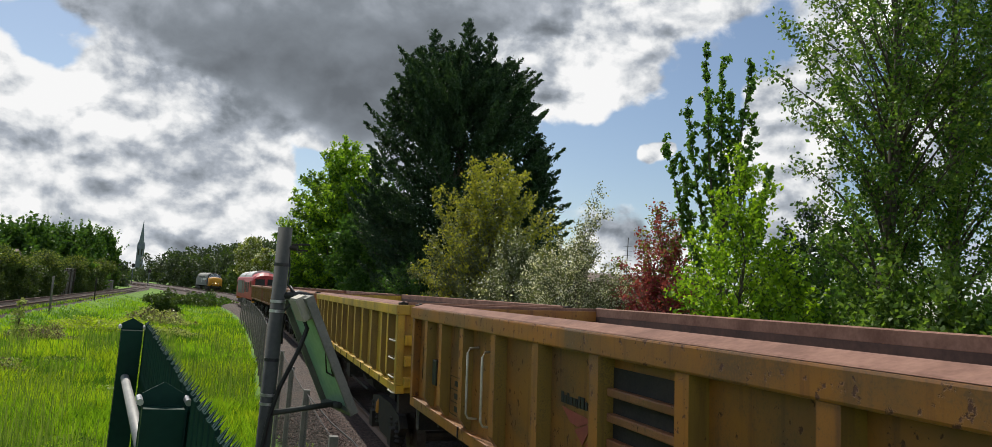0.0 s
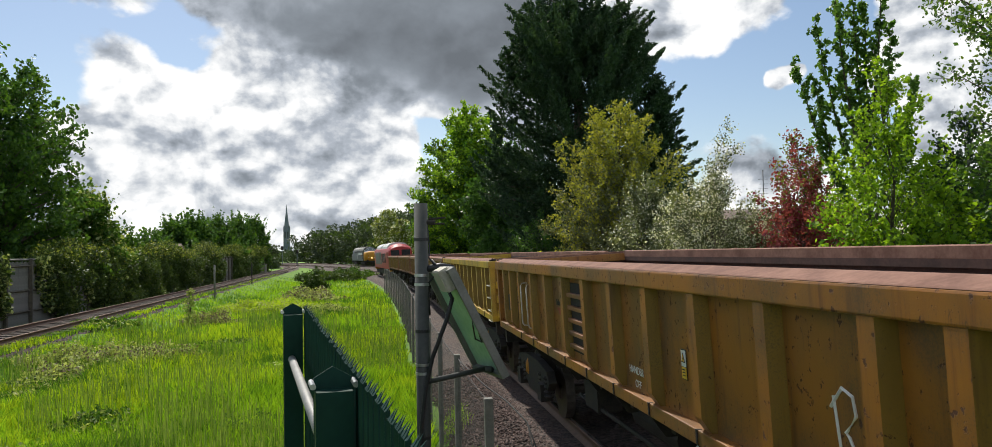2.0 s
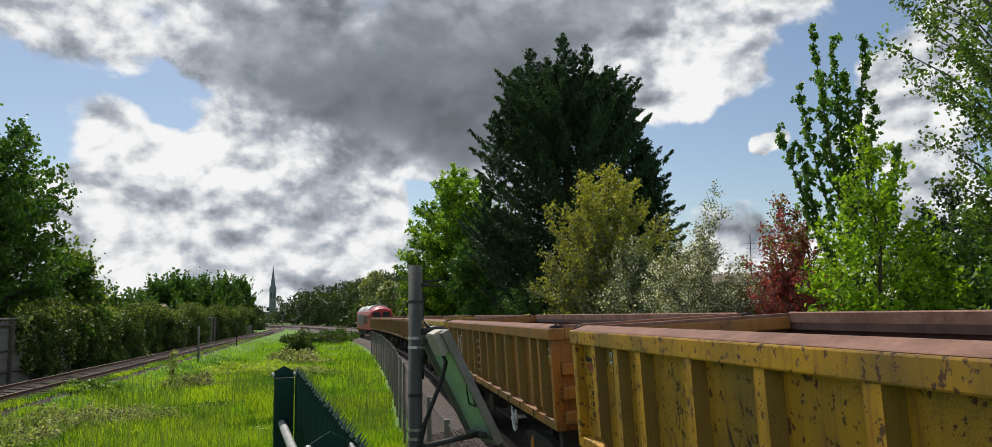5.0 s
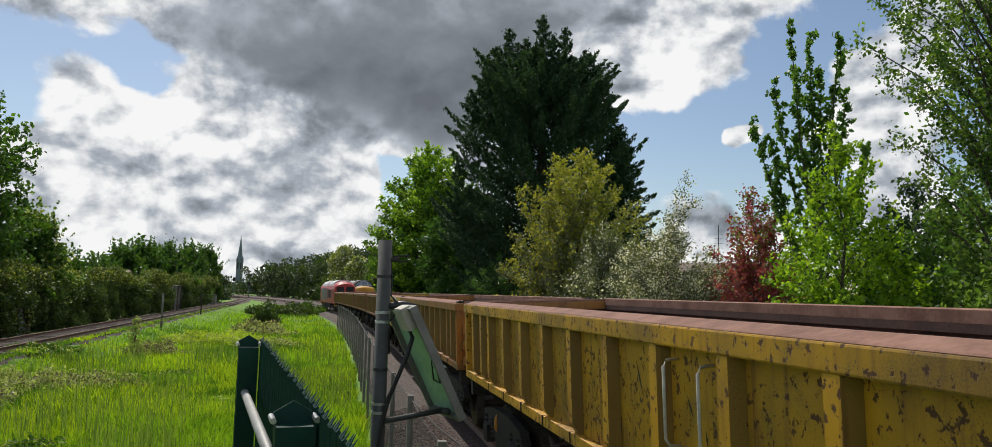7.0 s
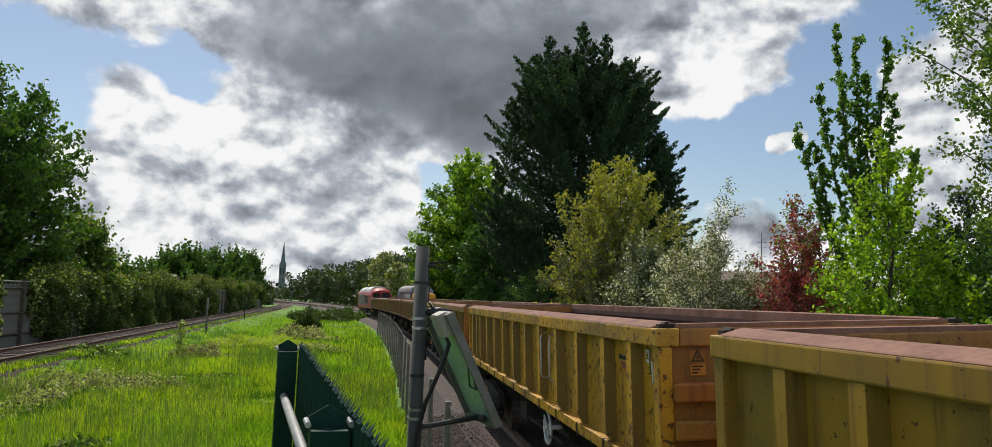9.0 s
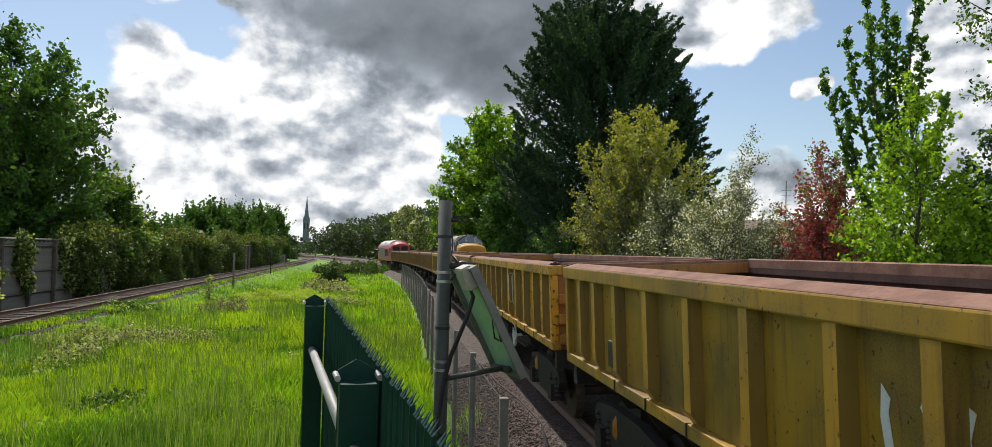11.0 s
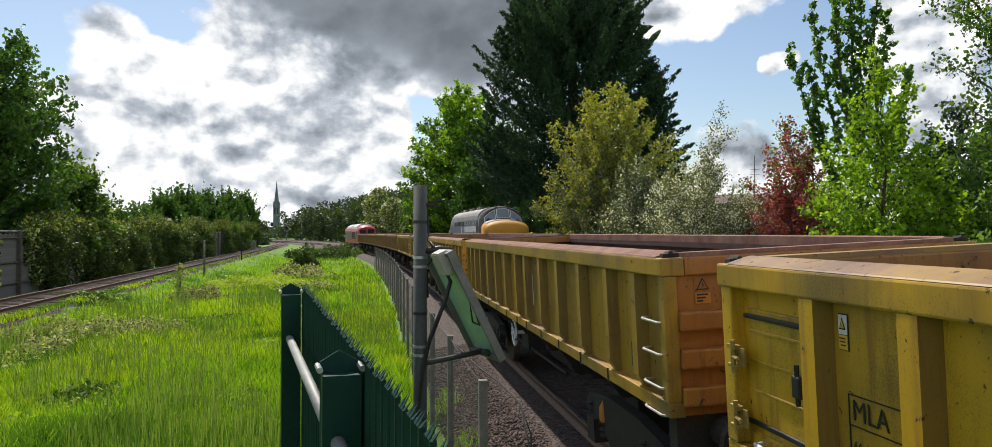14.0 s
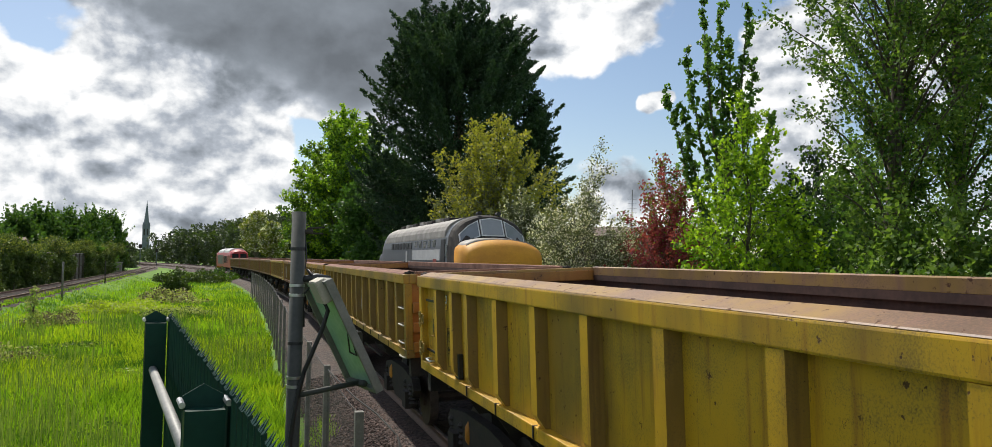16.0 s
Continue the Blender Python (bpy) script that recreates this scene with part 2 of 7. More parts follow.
M["alu"] = plain("dull_aluminium", (0.12, 0.12, 0.10), (0.21, 0.205, 0.175), 8.0, 0.6, 0.1)
M["box_grey"] = plain("grey_plastic", (0.36, 0.33, 0.26), (0.48, 0.44, 0.36), 8.0, 0.5)
M["black"] = plain("black_rubber", (0.010, 0.010, 0.011), (0.022, 0.022, 0.023), 10.0, 0.5)
M["under"] = plain("underframe_grime", (0.012, 0.011, 0.010), (0.045, 0.036, 0.028), 6.0, 0.8, 0.1, 0.3)
M["wheel"] = plain("wheel_steel", (0.05, 0.04, 0.032), (0.12, 0.10, 0.08), 6.0, 0.6, 0.5)
M["rail_steel"] = plain("rusty_rail", (0.10, 0.055, 0.035), (0.20, 0.12, 0.08), 9.0, 0.6, 0.4)
M["rail_top"] = plain("polished_rail", (0.30, 0.28, 0.26), (0.48, 0.46, 0.44), 9.0, 0.3, 0.8)
M["sleeper"] = plain("old_sleeper", (0.035, 0.026, 0.021), (0.095, 0.072, 0.058), 5.0, 0.9, 0, 0.5)
M["tub_inside"] = plain("rusty_inside", (0.045, 0.022, 0.017), (0.115, 0.058, 0.043), 2.5, 0.8, 0.1, 0.3)
M["cap"] = plain("worn_rim_top", (0.15, 0.072, 0.05), (0.31, 0.172, 0.125), 3.0, 0.88, 0.0, 0.35)
M["tags"] = plain("orange_tag", (0.40, 0.16, 0.02), (0.55, 0.25, 0.03), 8.0, 0.5)
M["brass"] = plain("worn_brass", (0.30, 0.20, 0.05), (0.46, 0.33, 0.10), 12.0, 0.5, 0.5)
M["handle"] = plain("cream_handle_paint", (0.36, 0.33, 0.26), (0.58, 0.55, 0.46), 14.0, 0.55)
M["white"] = plain("white_paint", (0.62, 0.62, 0.60), (0.80, 0.80, 0.78), 8.0, 0.5)
M["ink"] = plain("black_print", (0.012, 0.012, 0.012), (0.02, 0.02, 0.02), 20.0, 0.6)
M["amber"] = plain("amber_print", (0.70, 0.42, 0.03), (0.80, 0.50, 0.05), 20.0, 0.5)
M["maroon"] = plain("faded_red_print", (0.28, 0.05, 0.04), (0.40, 0.10, 0.07), 10.0, 0.6)
M["paint_bright"] = wagon_paint("paint_bright_yellow", (0.62, 0.350, 0.012), (0.52, 0.320, 0.022), (0.28, 0.10, 0.02), 0.2, 1.5)
M["paint_olive"] = wagon_paint("paint_olive_yellow", (0.40, 0.225, 0.016), (0.28, 0.170, 0.026), (0.14, 0.065, 0.02), 0.35, 2.2)
M["paint_worn"] = wagon_paint("paint_worn_yellow", (0.60, 0.31, 0.011), (0.48, 0.26, 0.018), (0.18, 0.055, 0.02), 1.05, 4.0)
M["paint_orange"] = wagon_paint("paint_orange_brown", (0.33, 0.125, 0.012), (0.21, 0.092, 0.022), (0.10, 0.034, 0.014), 0.62, 3.0)
M["paint_yellow"] = wagon_paint("paint_plain_yellow", (0.6, 0.37, 0.02), (0.52, 0.34, 0.045), (0.28, 0.13, 0.03), 0.08, 0.5)
M["paint_rust"] = wagon_paint("paint_rust_brown", (0.25, 0.085, 0.03), (0.32, 0.13, 0.05), (0.12, 0.04, 0.02), 0.3, 0.8)
M["end_rust"] = wagon_paint("paint_end_orange", (0.34, 0.13, 0.025), (0.42, 0.20, 0.03), (0.15, 0.05, 0.02), 0.4, 1.0)
M["red"] = plain("loco_red", (0.40, 0.025, 0.03), (0.50, 0.05, 0.05), 2.0, 0.4)
M["loco_pale"] = plain("loco_pale_grey", (0.50, 0.50, 0.49), (0.66, 0.66, 0.64), 2.0, 0.5)
M["loco_grey"] = plain("loco_blue_grey", (0.07, 0.085, 0.10), (0.13, 0.145, 0.16), 1.5, 0.4)
M["loco_roof"] = plain("loco_roof_grime", (0.16, 0.145, 0.125), (0.36, 0.335, 0.30), 1.6, 0.6, 0, 0.2)
M["loco_yellow"] = plain("loco_yellow_end", (0.52, 0.22, 0.012), (0.66, 0.31, 0.02), 1.5, 0.6)
M["board"] = plain("grey_boards", (0.12, 0.112, 0.098), (0.25, 0.235, 0.21), 3.0, 0.9, 0, 0.4)
M["stone"] = plain("far_stone", (0.11, 0.13, 0.16), (0.15, 0.17, 0.20), 0.05, 0.9)
M["brick"] = plain("brown_roof", (0.12, 0.085, 0.065), (0.18, 0.13, 0.10), 1.0, 0.9)


def sky_glass():
    m, gr, bsdf, _ = material("cab_glass", 0.08)
    n = gr.noise(gr.node("ShaderNodeTexCoord").outputs["Object"], 3.0)
    # reflected sky is put into the pane colour as pale grey
    link(gr, gr.mix(n, (0.16, 0.18, 0.19), (0.24, 0.26, 0.28)), bsdf, "Base Color")
    return m


M["glass"] = sky_glass()
M["glass_black"] = plain("tinted_glass", (0.012, 0.014, 0.016), (0.03, 0.033, 0.036), 2.0, 0.2, 0.0, 0.01)
M["cap_yellow"] = wagon_paint("yellow_rim_top_worn_bare", (0.36, 0.22, 0.06), (0.28, 0.16, 0.10), (0.26, 0.14, 0.10), 0.45, 0.5)
for key, gloss in (("green_paint", 0.2), ("cap_yellow", 0.25), ("cap", 0.25)):
    M[key].node_tree.nodes["Principled BSDF"].inputs["Specular IOR Level"].default_value = gloss


def headlamp():
    m, gr, bsdf, _ = material("lit_headlamp", 0.3)
    bsdf.inputs["Emission Color"].default_value = (1.0, 0.75, 0.35, 1)
    bsdf.inputs["Emission Strength"].default_value = 6.0
    return m


M["lamp"] = headlamp()


def ballast_material():
    m, gr, bsdf, _ = material("ballast", 0.9)
    co = gr.node("ShaderNodeTexCoord").outputs["Object"]
    cell = gr.node("ShaderNodeTexVoronoi", {"Vector": co, "Scale": 17.0})
    big = gr.noise(co, 0.7, 4.0)
    stone = gr.mix(gr.node("ShaderNodeSeparateColor", {0: cell.outputs["Color"]}).outputs[0], (0.018, 0.013, 0.011), (0.115, 0.080, 0.066))
    link(gr, gr.mix(gr.step(big, 0.4, 0.65, 0.0, 0.55), stone, (0.085, 0.052, 0.038)), bsdf, "Base Color")
    bump(gr, bsdf, cell.outputs["Distance"], 1.0, 0.03)
    return m


M["ballast"] = ballast_material()


def ground_material():
    m, gr, bsdf, _ = material("meadow_soil", 0.95)
    co = gr.node("ShaderNodeTexCoord").outputs["Object"]
    a, b, c = gr.noise(co, 0.22, 5.0, 0.6), gr.noise(co, 4.0, 5.0, 0.7), gr.noise(co, 0.012, 3.0)
    col = gr.mix(gr.step(a, 0.35, 0.65), (0.080, 0.170, 0.012), (0.140, 0.260, 0.018))
    col = gr.mix(gr.step(b, 0.5, 0.8, 0.0, 0.6), col, (0.045, 0.075, 0.014))
    col = gr.mix(gr.step(c, 0.55, 0.75, 0.0, 0.5), col, (0.10, 0.12, 0.05))
    link(gr, col, bsdf, "Base Color")
    bump(gr, bsdf, b, 0.8, 0.08)
    return m


M["ground"] = ground_material()
# Rib flanks: grime, with the shade on them put into the same darker colour.
M["grime_shade"] = wagon_paint("rib_flank_grime_shade", (0.230, 0.135, 0.022), (0.290, 0.175, 0.030), (0.110, 0.052, 0.018), 0.2, 0.5)


# ---- mesh helpers ----
def put(bm, verts, faces):
    vs = [bm.verts.new(v) for v in verts]
    for f in faces:
        bm.faces.new([vs[i] for i in f])
    return vs


BOX = [(0, 3, 2, 1), (4, 5, 6, 7), (0, 1, 5, 4), (1, 2, 6, 5), (2, 3, 7, 6), (3, 0, 4, 7)]


def box(bm, x0, x1, y0, y1, z0, z1, m=None):
    vs = [Vector(v) for v in ((x0, y0, z0), (x1, y0, z0), (x1, y1, z0), (x0, y1, z0), (x0, y0, z1), (x1, y0, z1), (x1, y1, z1), (x0, y1, z1))]
    if m is not None:
        vs = [m @ v for v in vs]
    return put(bm, vs, BOX)


def soft_box(x0, x1, y0, y1, z0, z1, r=0.01):
    bm = bmesh.new()
    box(bm, x0, x1, y0, y1, z0, z1)
    bmesh.ops.bevel(bm, geom=bm.edges[:], offset=r, segments=2, affect="EDGES", profile=0.6)
    return bm


def tube(bm, points, radii, seg=8, cap=True):
    """A round bar through points, with a radius at each."""
    pts = [Vector(p) for p in points]
    if not isinstance(radii, (list, tuple)):
        radii = [radii] * len(pts)
    rings = []
    for i, p in enumerate(pts):
        d = (pts[min(i + 1, len(pts) - 1)] - pts[max(i - 1, 0)]).normalized()
        u = d.orthogonal().normalized() if abs(d.z) > 0.9 else d.cross(Vector((0, 0, 1))).normalized()
        w = d.cross(u)
        rings.append([bm.verts.new(p + (u * math.cos(2 * math.pi * k / seg) + w * math.sin(2 * math.pi * k / seg)) * radii[i]) for k in range(seg)])
    for a, b in zip(rings, rings[1:]):
        for k in range(seg):
            bm.faces.new((a[k], a[(k + 1) % seg], b[(k + 1) % seg], b[k]))
    if cap:
        bm.faces.new(rings[0][::-1])
        bm.faces.new(rings[-1])
    return bm


def prism(bm, outline, a, b):
    """A flat outline drawn out from offset a to offset b (3D outline points, vectors)."""
    lo = [bm.verts.new(Vector(p) + Vector(a)) for p in outline]
    hi = [bm.verts.new(Vector(p) + Vector(b)) for p in outline]
    n = len(outline)
    bm.faces.new(lo[::-1])
    bm.faces.new(hi)
    for i in range(n):
        bm.faces.new((lo[i], lo[(i + 1) % n], hi[(i + 1) % n], hi[i]))


def loft(bm, sections, cap=True):
    rings = [[bm.verts.new(p) for p in s] for s in sections]
    n = len(rings[0])
    for a, b in zip(rings, rings[1:]):
        for k in range(n):
            bm.faces.new((a[k], a[(k + 1) % n], b[(k + 1) % n], b[k]))
    if cap:
        bm.faces.new(rings[0][::-1])
        bm.faces.new(rings[-1])


def solid(name, bm, mat, smooth=False):
    bmesh.ops.recalc_face_normals(bm, faces=bm.faces[:])
    me = bpy.data.meshes.new(name)
    bm.to_mesh(me)
    bm.free()
    me.materials.append(mat)
    if smooth:
        me.shade_smooth()
    return me


def part(name, bm, mat, parent=None, label="", smooth=False):
    me = bm if isinstance(bm, bpy.types.Mesh) else solid(name, bm, mat, smooth)
    ob = new(name, me)
    if parent is not None:
        ob.parent = parent
    if label:
        tagged(ob, label)
    return ob


def array_mesh(name, verts, faces, mats, index=None):
    """A mesh from numpy arrays: verts (n, 3), faces (m, k) of one size."""
    me = bpy.data.meshes.new(name)
    k = faces.shape[1]
    me.vertices.add(len(verts))
    me.vertices.foreach_set("co", np.ascontiguousarray(verts, dtype=np.float32).ravel())
    me.loops.add(faces.size)
    me.loops.foreach_set("vertex_index", faces.astype(np.int32).ravel())
    me.polygons.add(len(faces))
    me.polygons.foreach_set("loop_start", np.arange(0, faces.size, k, dtype=np.int32))
    for m in mats:
        me.materials.append(m)
    if index is not None:
        me.polygons.foreach_set("material_index", index.astype(np.int32))
    me.update(calc_edges=True)
    return me


rng = np.random.default_rng(7)


def unit(n):
    v = rng.normal(size=(n, 3))
    return v / np.linalg.norm(v, axis=1)[:, None]


def leaf_mesh(name, centres, size, mats, along=None, long=1.5, index=None, spread=1.0):
    """Many small leaves, each a lozenge of its own with a slight fold."""
    n = len(centres)
    d = unit(n) if along is None else along + spread * 0.5 * unit(n)
    d /= np.linalg.norm(d, axis=1)[:, None]
    s = np.cross(d, unit(n))
    s /= np.linalg.norm(s, axis=1)[:, None] + 1e-9
    k = (size * rng.uniform(0.6, 1.35, n))[:, None]
    v = np.stack([centres - d * k * long / 2, centres + s * k * 0.5, centres + d * k * long / 2, centres - s * k * 0.5], 1).reshape(-1, 3)
    f = np.arange(4 * n).reshape(n, 4)
    return array_mesh(name, v, f, mats, index)


def clump_points(blobs, n, inner=0.55):
    """Points spread loosely through ellipsoid blobs (x, y, z, rx, ry, rz), more in larger ones, with ragged edges."""
    b = np.array(blobs, dtype=float)
    w = (b[:, 3] * b[:, 4] + b[:, 4] * b[:, 5] + b[:, 3] * b[:, 5])
    pick = rng.choice(len(b), n, p=w / w.sum())
    d = unit(n)
    r = rng.uniform(inner ** 2, 1.0, n) ** 0.5
    lobes = 0.82 + 0.22 * np.sin(d[:, 0] * 5 + pick) * np.cos(d[:, 1] * 6 + pick * 2) + 0.16 * np.sin(d[:, 2] * 9 + d[:, 0] * 7 + pick)
    r = r * lobes + np.abs(rng.normal(0, 0.12, n))
    return b[pick, :3] + d * r[:, None] * b[pick, 3:], pick


def crown_blobs(height, low, radius, count, size, squash=1.0, top=0.35, seed=1):
    """Uneven sub-clumps, most of them near the skin of an egg-shaped crown between low and height."""
    rn = random.Random(seed)
    out = []
    n = int(count * 1.7)
    for i in range(n):
        u = (i + rn.random()) / n
        z = low + (height - low) * u
        env = radius * (math.sin(math.pi * min(1, (u * 0.84 + 0.16))) ** 0.6 * (1 - top * u) + 0.06)
        env *= rn.uniform(0.75, 1.12)
        a, q = i * 2.39996 + rn.uniform(-0.5, 0.5), (rn.uniform(0.0, 0.6) if i % 4 == 0 else rn.uniform(0.62, 0.95))
        s = size * rn.uniform(0.65, 1.25) * (1 - 0.25 * u)
        out.append((math.cos(a) * env * q, math.sin(a) * env * q, min(z, height - s * 0.7), s, s, s * rn.uniform(0.65, 0.95) * squash))
    return out


def trunk_bm(height, r, blobs, limbs=14, lean=0.0, seed=1):
    rn = random.Random(seed)
    bm = bmesh.new()
    pts = [(lean * height * t + 0.15 * math.sin(t * 5 + seed), 0.12 * math.sin(t * 7), height * t - 0.5 * (t == 0)) for t in (0, 0.08, 0.2, 0.4, 0.6, 0.8, 0.95)]
    tube(bm, pts, [r * k for k in (1.35, 1.05, 0.95, 0.75, 0.5, 0.28, 0.08)], 9)
    for b in rn.sample(blobs, min(limbs, len(blobs))):
        z0 = min(b[2] * rn.uniform(0.45, 0.8), height * 0.85)
        p0 = Vector((lean * z0, 0, z0))
        p2 = Vector(b[:3])
        p1 = (p0 + p2) / 2 + Vector((0, 0, 0.12 * (p2 - p0).length))
        q = r * 0.34 * (1 - z0 / height) + 0.02
        tube(bm, [p0, p1, p2, p2 + (p2 - p1) * 0.5], [q, q * 0.7, q * 0.35, 0.008], 5)
    return bm


def tree(name, label, category, place, height, low, radius, n, leaf, size, blobs=34, blob=None, bark="bark", r=0.2, squash=1.0, top=0.35, seed=1,
         group="", second=None, share=0.0, limbs=14, inner=0.5, extra=(), sprigs=0, sprig=0.6):
    base = new(name)
    base.location = place
    tagged(base, label, category, group)
    bl = crown_blobs(height, low, radius, blobs, blob or radius * 0.42, squash, top, seed) + list(extra)
    part("trunk", trunk_bm(height, r, bl, limbs, 0.0, seed), M[bark], base, smooth=True)
    pts, _ = clump_points(bl, n, inner)
    if sprigs:
        # loose shoots that break the outline
        p0, pk = clump_points(bl, sprigs, 0.85)
        d = p0 - np.array(bl)[pk, :3] * np.array((0.3, 0.3, 0.75))
        d = d / (np.linalg.norm(d, axis=1)[:, None] + 1e-6) * 0.7 + (0, 0, 0.6) + 0.35 * unit(sprigs)
        ln = sprig * rng.uniform(0.4, 1.3, sprigs)
        t = rng.random((sprigs, 12))
        q = p0[:, None] + d[:, None] * (t * ln[:, None])[..., None] + rng.normal(0, 0.05, (sprigs, 12, 3)) * sprig
        pts = np.concatenate([pts, q.reshape(-1, 3)])
    pts = pts[pts[:, 2] > 0.05]
    mats = [M[leaf]] + ([M[second]] if second else [])
    idx = (rng.random(len(pts)) < share).astype(int) if second else None
    part("crown", leaf_mesh("crown", pts, size, mats, index=idx), None, base)
    return base


def branchy(name, label, category, place, profile, limbs, twigs, leaves, leaf, size, rise=0.8, twig=0.7, bark="bark", r=0.12, seed=1, group="",
            second=None, share=None, loose=0.10, low=0.15, droop=0.0, long=1.5, extra=()):
    """A tree grown from limbs that bear twigs that bear leaves, inside a profile of (height, radius)."""
    rn = random.Random(seed)
    base = new(name)
    base.location = place
    tagged(base, label, category, group)
    pz, pr = [p[0] for p in profile], [p[1] for p in profile]
    top = pz[-1]
    bm = bmesh.new()
    lean = [0.10 * math.sin(k * 1.7 + seed) for k in range(7)]
    tube(bm, [(lean[k] * k / 3, lean[6 - k] * k / 3, -0.4 + (top * 0.93 + 0.4) * k / 6) for k in range(7)], [r * q for q in (1.3, 1.0, 0.85, 0.66, 0.46, 0.25, 0.05)], 8)
    tips = []
    grid = np.linspace(pz[0], top, 60)
    mass = np.cumsum(np.interp(grid, pz, pr) ** 1.3 + 0.05)
    for k in range(limbs):
        z = float(np.interp((k + rn.random()) / limbs * mass[-1], mass, grid))
        q = float(np.interp(z, pz, pr)) * rn.choice((0.35, 0.6, 0.8, 0.92, 1.0, 1.06)) * rn.uniform(0.85, 1.1)
        a = k * 2.39996 + rn.uniform(-0.4, 0.4)
        tips.append((math.cos(a) * q, math.sin(a) * q, z, max(z - rise * q - 0.1 * z, low * top * 0.5)))
    tips += list(extra)
    cs, kinds = [], []
    for x, y, z, z0 in tips:
        p0, p2 = Vector((0, 0, z0)), Vector((x, y, z))
        if abs(x) + abs(y) > 0 and z0 > z:
            p0.z = z
        p1 = p0.lerp(p2, 0.55) + Vector((0, 0, (0.12 - droop) * (p2 - p0).length))
        ln = (p2 - p0).length
        w = max(0.012, r * 0.30 * (1 - z0 / top))
        tube(bm, [p0, p0.lerp(p1, 0.5) + Vector((0, 0, 0.03 * ln)), p1, p2], [w, w * 0.8, w * 0.55, 0.006], 4)
        t = np.array([0.32 + 0.68 * (i + rn.random()) / twigs for i in range(twigs)])[:, None]
        a, b, c = np.array(p0), np.array(p1), np.array(p2)
        q = a * (1 - t) ** 2 + 2 * b * t * (1 - t) + c * t ** 2
        tang = (c - b) / (np.linalg.norm(c - b) + 1e-6)
        d = tang * 0.7 + unit(twigs) * 0.8 + (0, 0, 0.35 * rise - droop)
        d /= np.linalg.norm(d, axis=1)[:, None] + 1e-6
        tl = twig * rng.uniform(0.5, 1.25, twigs) * (1.15 - 0.45 * t[:, 0])
        u = rng.random((twigs, leaves)) ** 0.7
        pts = q[:, None] + d[:, None] * (u * tl[:, None])[..., None] + rng.normal(0, loose, (twigs, leaves, 3)) * twig
        cs.append(pts.reshape(-1, 3))
        odds = share(q / (np.max(np.abs(pr)), np.max(np.abs(pr)), top)) if share is not None else np.zeros(twigs)
        kinds.append((rng.random((twigs, leaves)) < (odds * rng.choice((0.3, 1.0, 1.7), twigs))[:, None]).ravel())
        for i in range(0, twigs, 3):
            tube(bm, [q[i], q[i] + d[i] * tl[i]], [0.010, 0.004], 3)
    part("trunk", bm, M[bark], base, smooth=True)
    pts, idx = np.concatenate(cs), np.concatenate(kinds).astype(int)
    ok = pts[:, 2] > 0.05
    part("crown", leaf_mesh("crown", pts[ok], size, [M[leaf]] + ([M[second]] if second else []), None, long, idx[ok] if second else None), None, base)
    return base


def at(az, r, z=0.0):
    a = radians(az)
    return Vector((-math.sin(a) * r, math.cos(a) * r, z))


# ---- the lines of the railway ----
HEAD, SIDE = radians(17.88), 2.186     # heading at the eye, distance of the wagons' near edge


def main_table():
    """Points of the wagons' near edge a metre apart: nearly straight, then bending left."""
    def bend(s):
        return -0.0003 if s < 30 else 0.0013
    start = Vector((SIDE * math.cos(HEAD), SIDE * math.sin(HEAD), 0))
    rows = {0: (start, HEAD)}
    for way_on, last in ((1, 360), (-1, -60)):
        p, a, s = start.copy(), HEAD, 0
        while s != last:
            q = a + way_on * bend(s) * 0.5
            p = p + way_on * Vector((-math.sin(q), math.cos(q), 0))
            a += way_on * bend(s)
            s += way_on
            rows[s] = (p.copy(), a)
    return rows


TABLE = main_table()
TXY = np.array([TABLE[s][0][:2] for s in range(-60, 361)])
THEAD = np.array([TABLE[s][1] for s in range(-60, 361)])


def line(s, off=0.0):
    """A point of the wagons' near edge s metres along it, off metres to its right, and the heading there."""
    i = int(math.floor(min(max(s, -60), 359)))
    f = s - i
    (p, a), (q, b) = TABLE[i], TABLE[i + 1]
    a = a + (b - a) * f
    return Vector((p.x + (q.x - p.x) * f + off * math.cos(a), p.y + (q.y - p.y) * f + off * math.sin(a), 0)), a


LIFT = 0.25                                            # the single line lies this much higher


def branch_points():
    """The single line beside the meadow: points two metres apart and their headings."""
    bends_s, bends_a = [-60, 125, 170, 220, 300, 420], [20.3, 20.3, 23.0, 42.0, 70.0, 85.0]
    def head(s):
        return radians(float(np.interp(s, bends_s, bends_a)))
    start = Vector((-18.1, 17.35, LIFT))
    out, p, s = [], start.copy(), 0.0
    while s < 400:
        out.append((s, p.copy(), head(s)))
        p = p + Vector((-math.sin(head(s + 1)), math.cos(head(s + 1)), 0)) * 2
        s += 2
    pre, p, s = [], start.copy(), 0.0
    while s > -60:
        p = p - Vector((-math.sin(head(s - 1)), math.cos(head(s - 1)), 0)) * 2
        s -= 2
        pre.append((s, p.copy(), head(s)))
    return pre[::-1] + out


BRANCH = branch_points()
BXY = np.array([(p.x, p.y) for _, p, _ in BRANCH])
BHEAD = np.array([a for _, _, a in BRANCH])


def branch_off(xy):
    """How far points lie to the right of the branch line."""
    d = xy[:, None, :] - BXY[None, :, :]
    k = np.argmin((d ** 2).sum(2), 1)
    v = xy - BXY[k]
    return v[:, 0] * np.cos(BHEAD[k]) + v[:, 1] * np.sin(BHEAD[k])


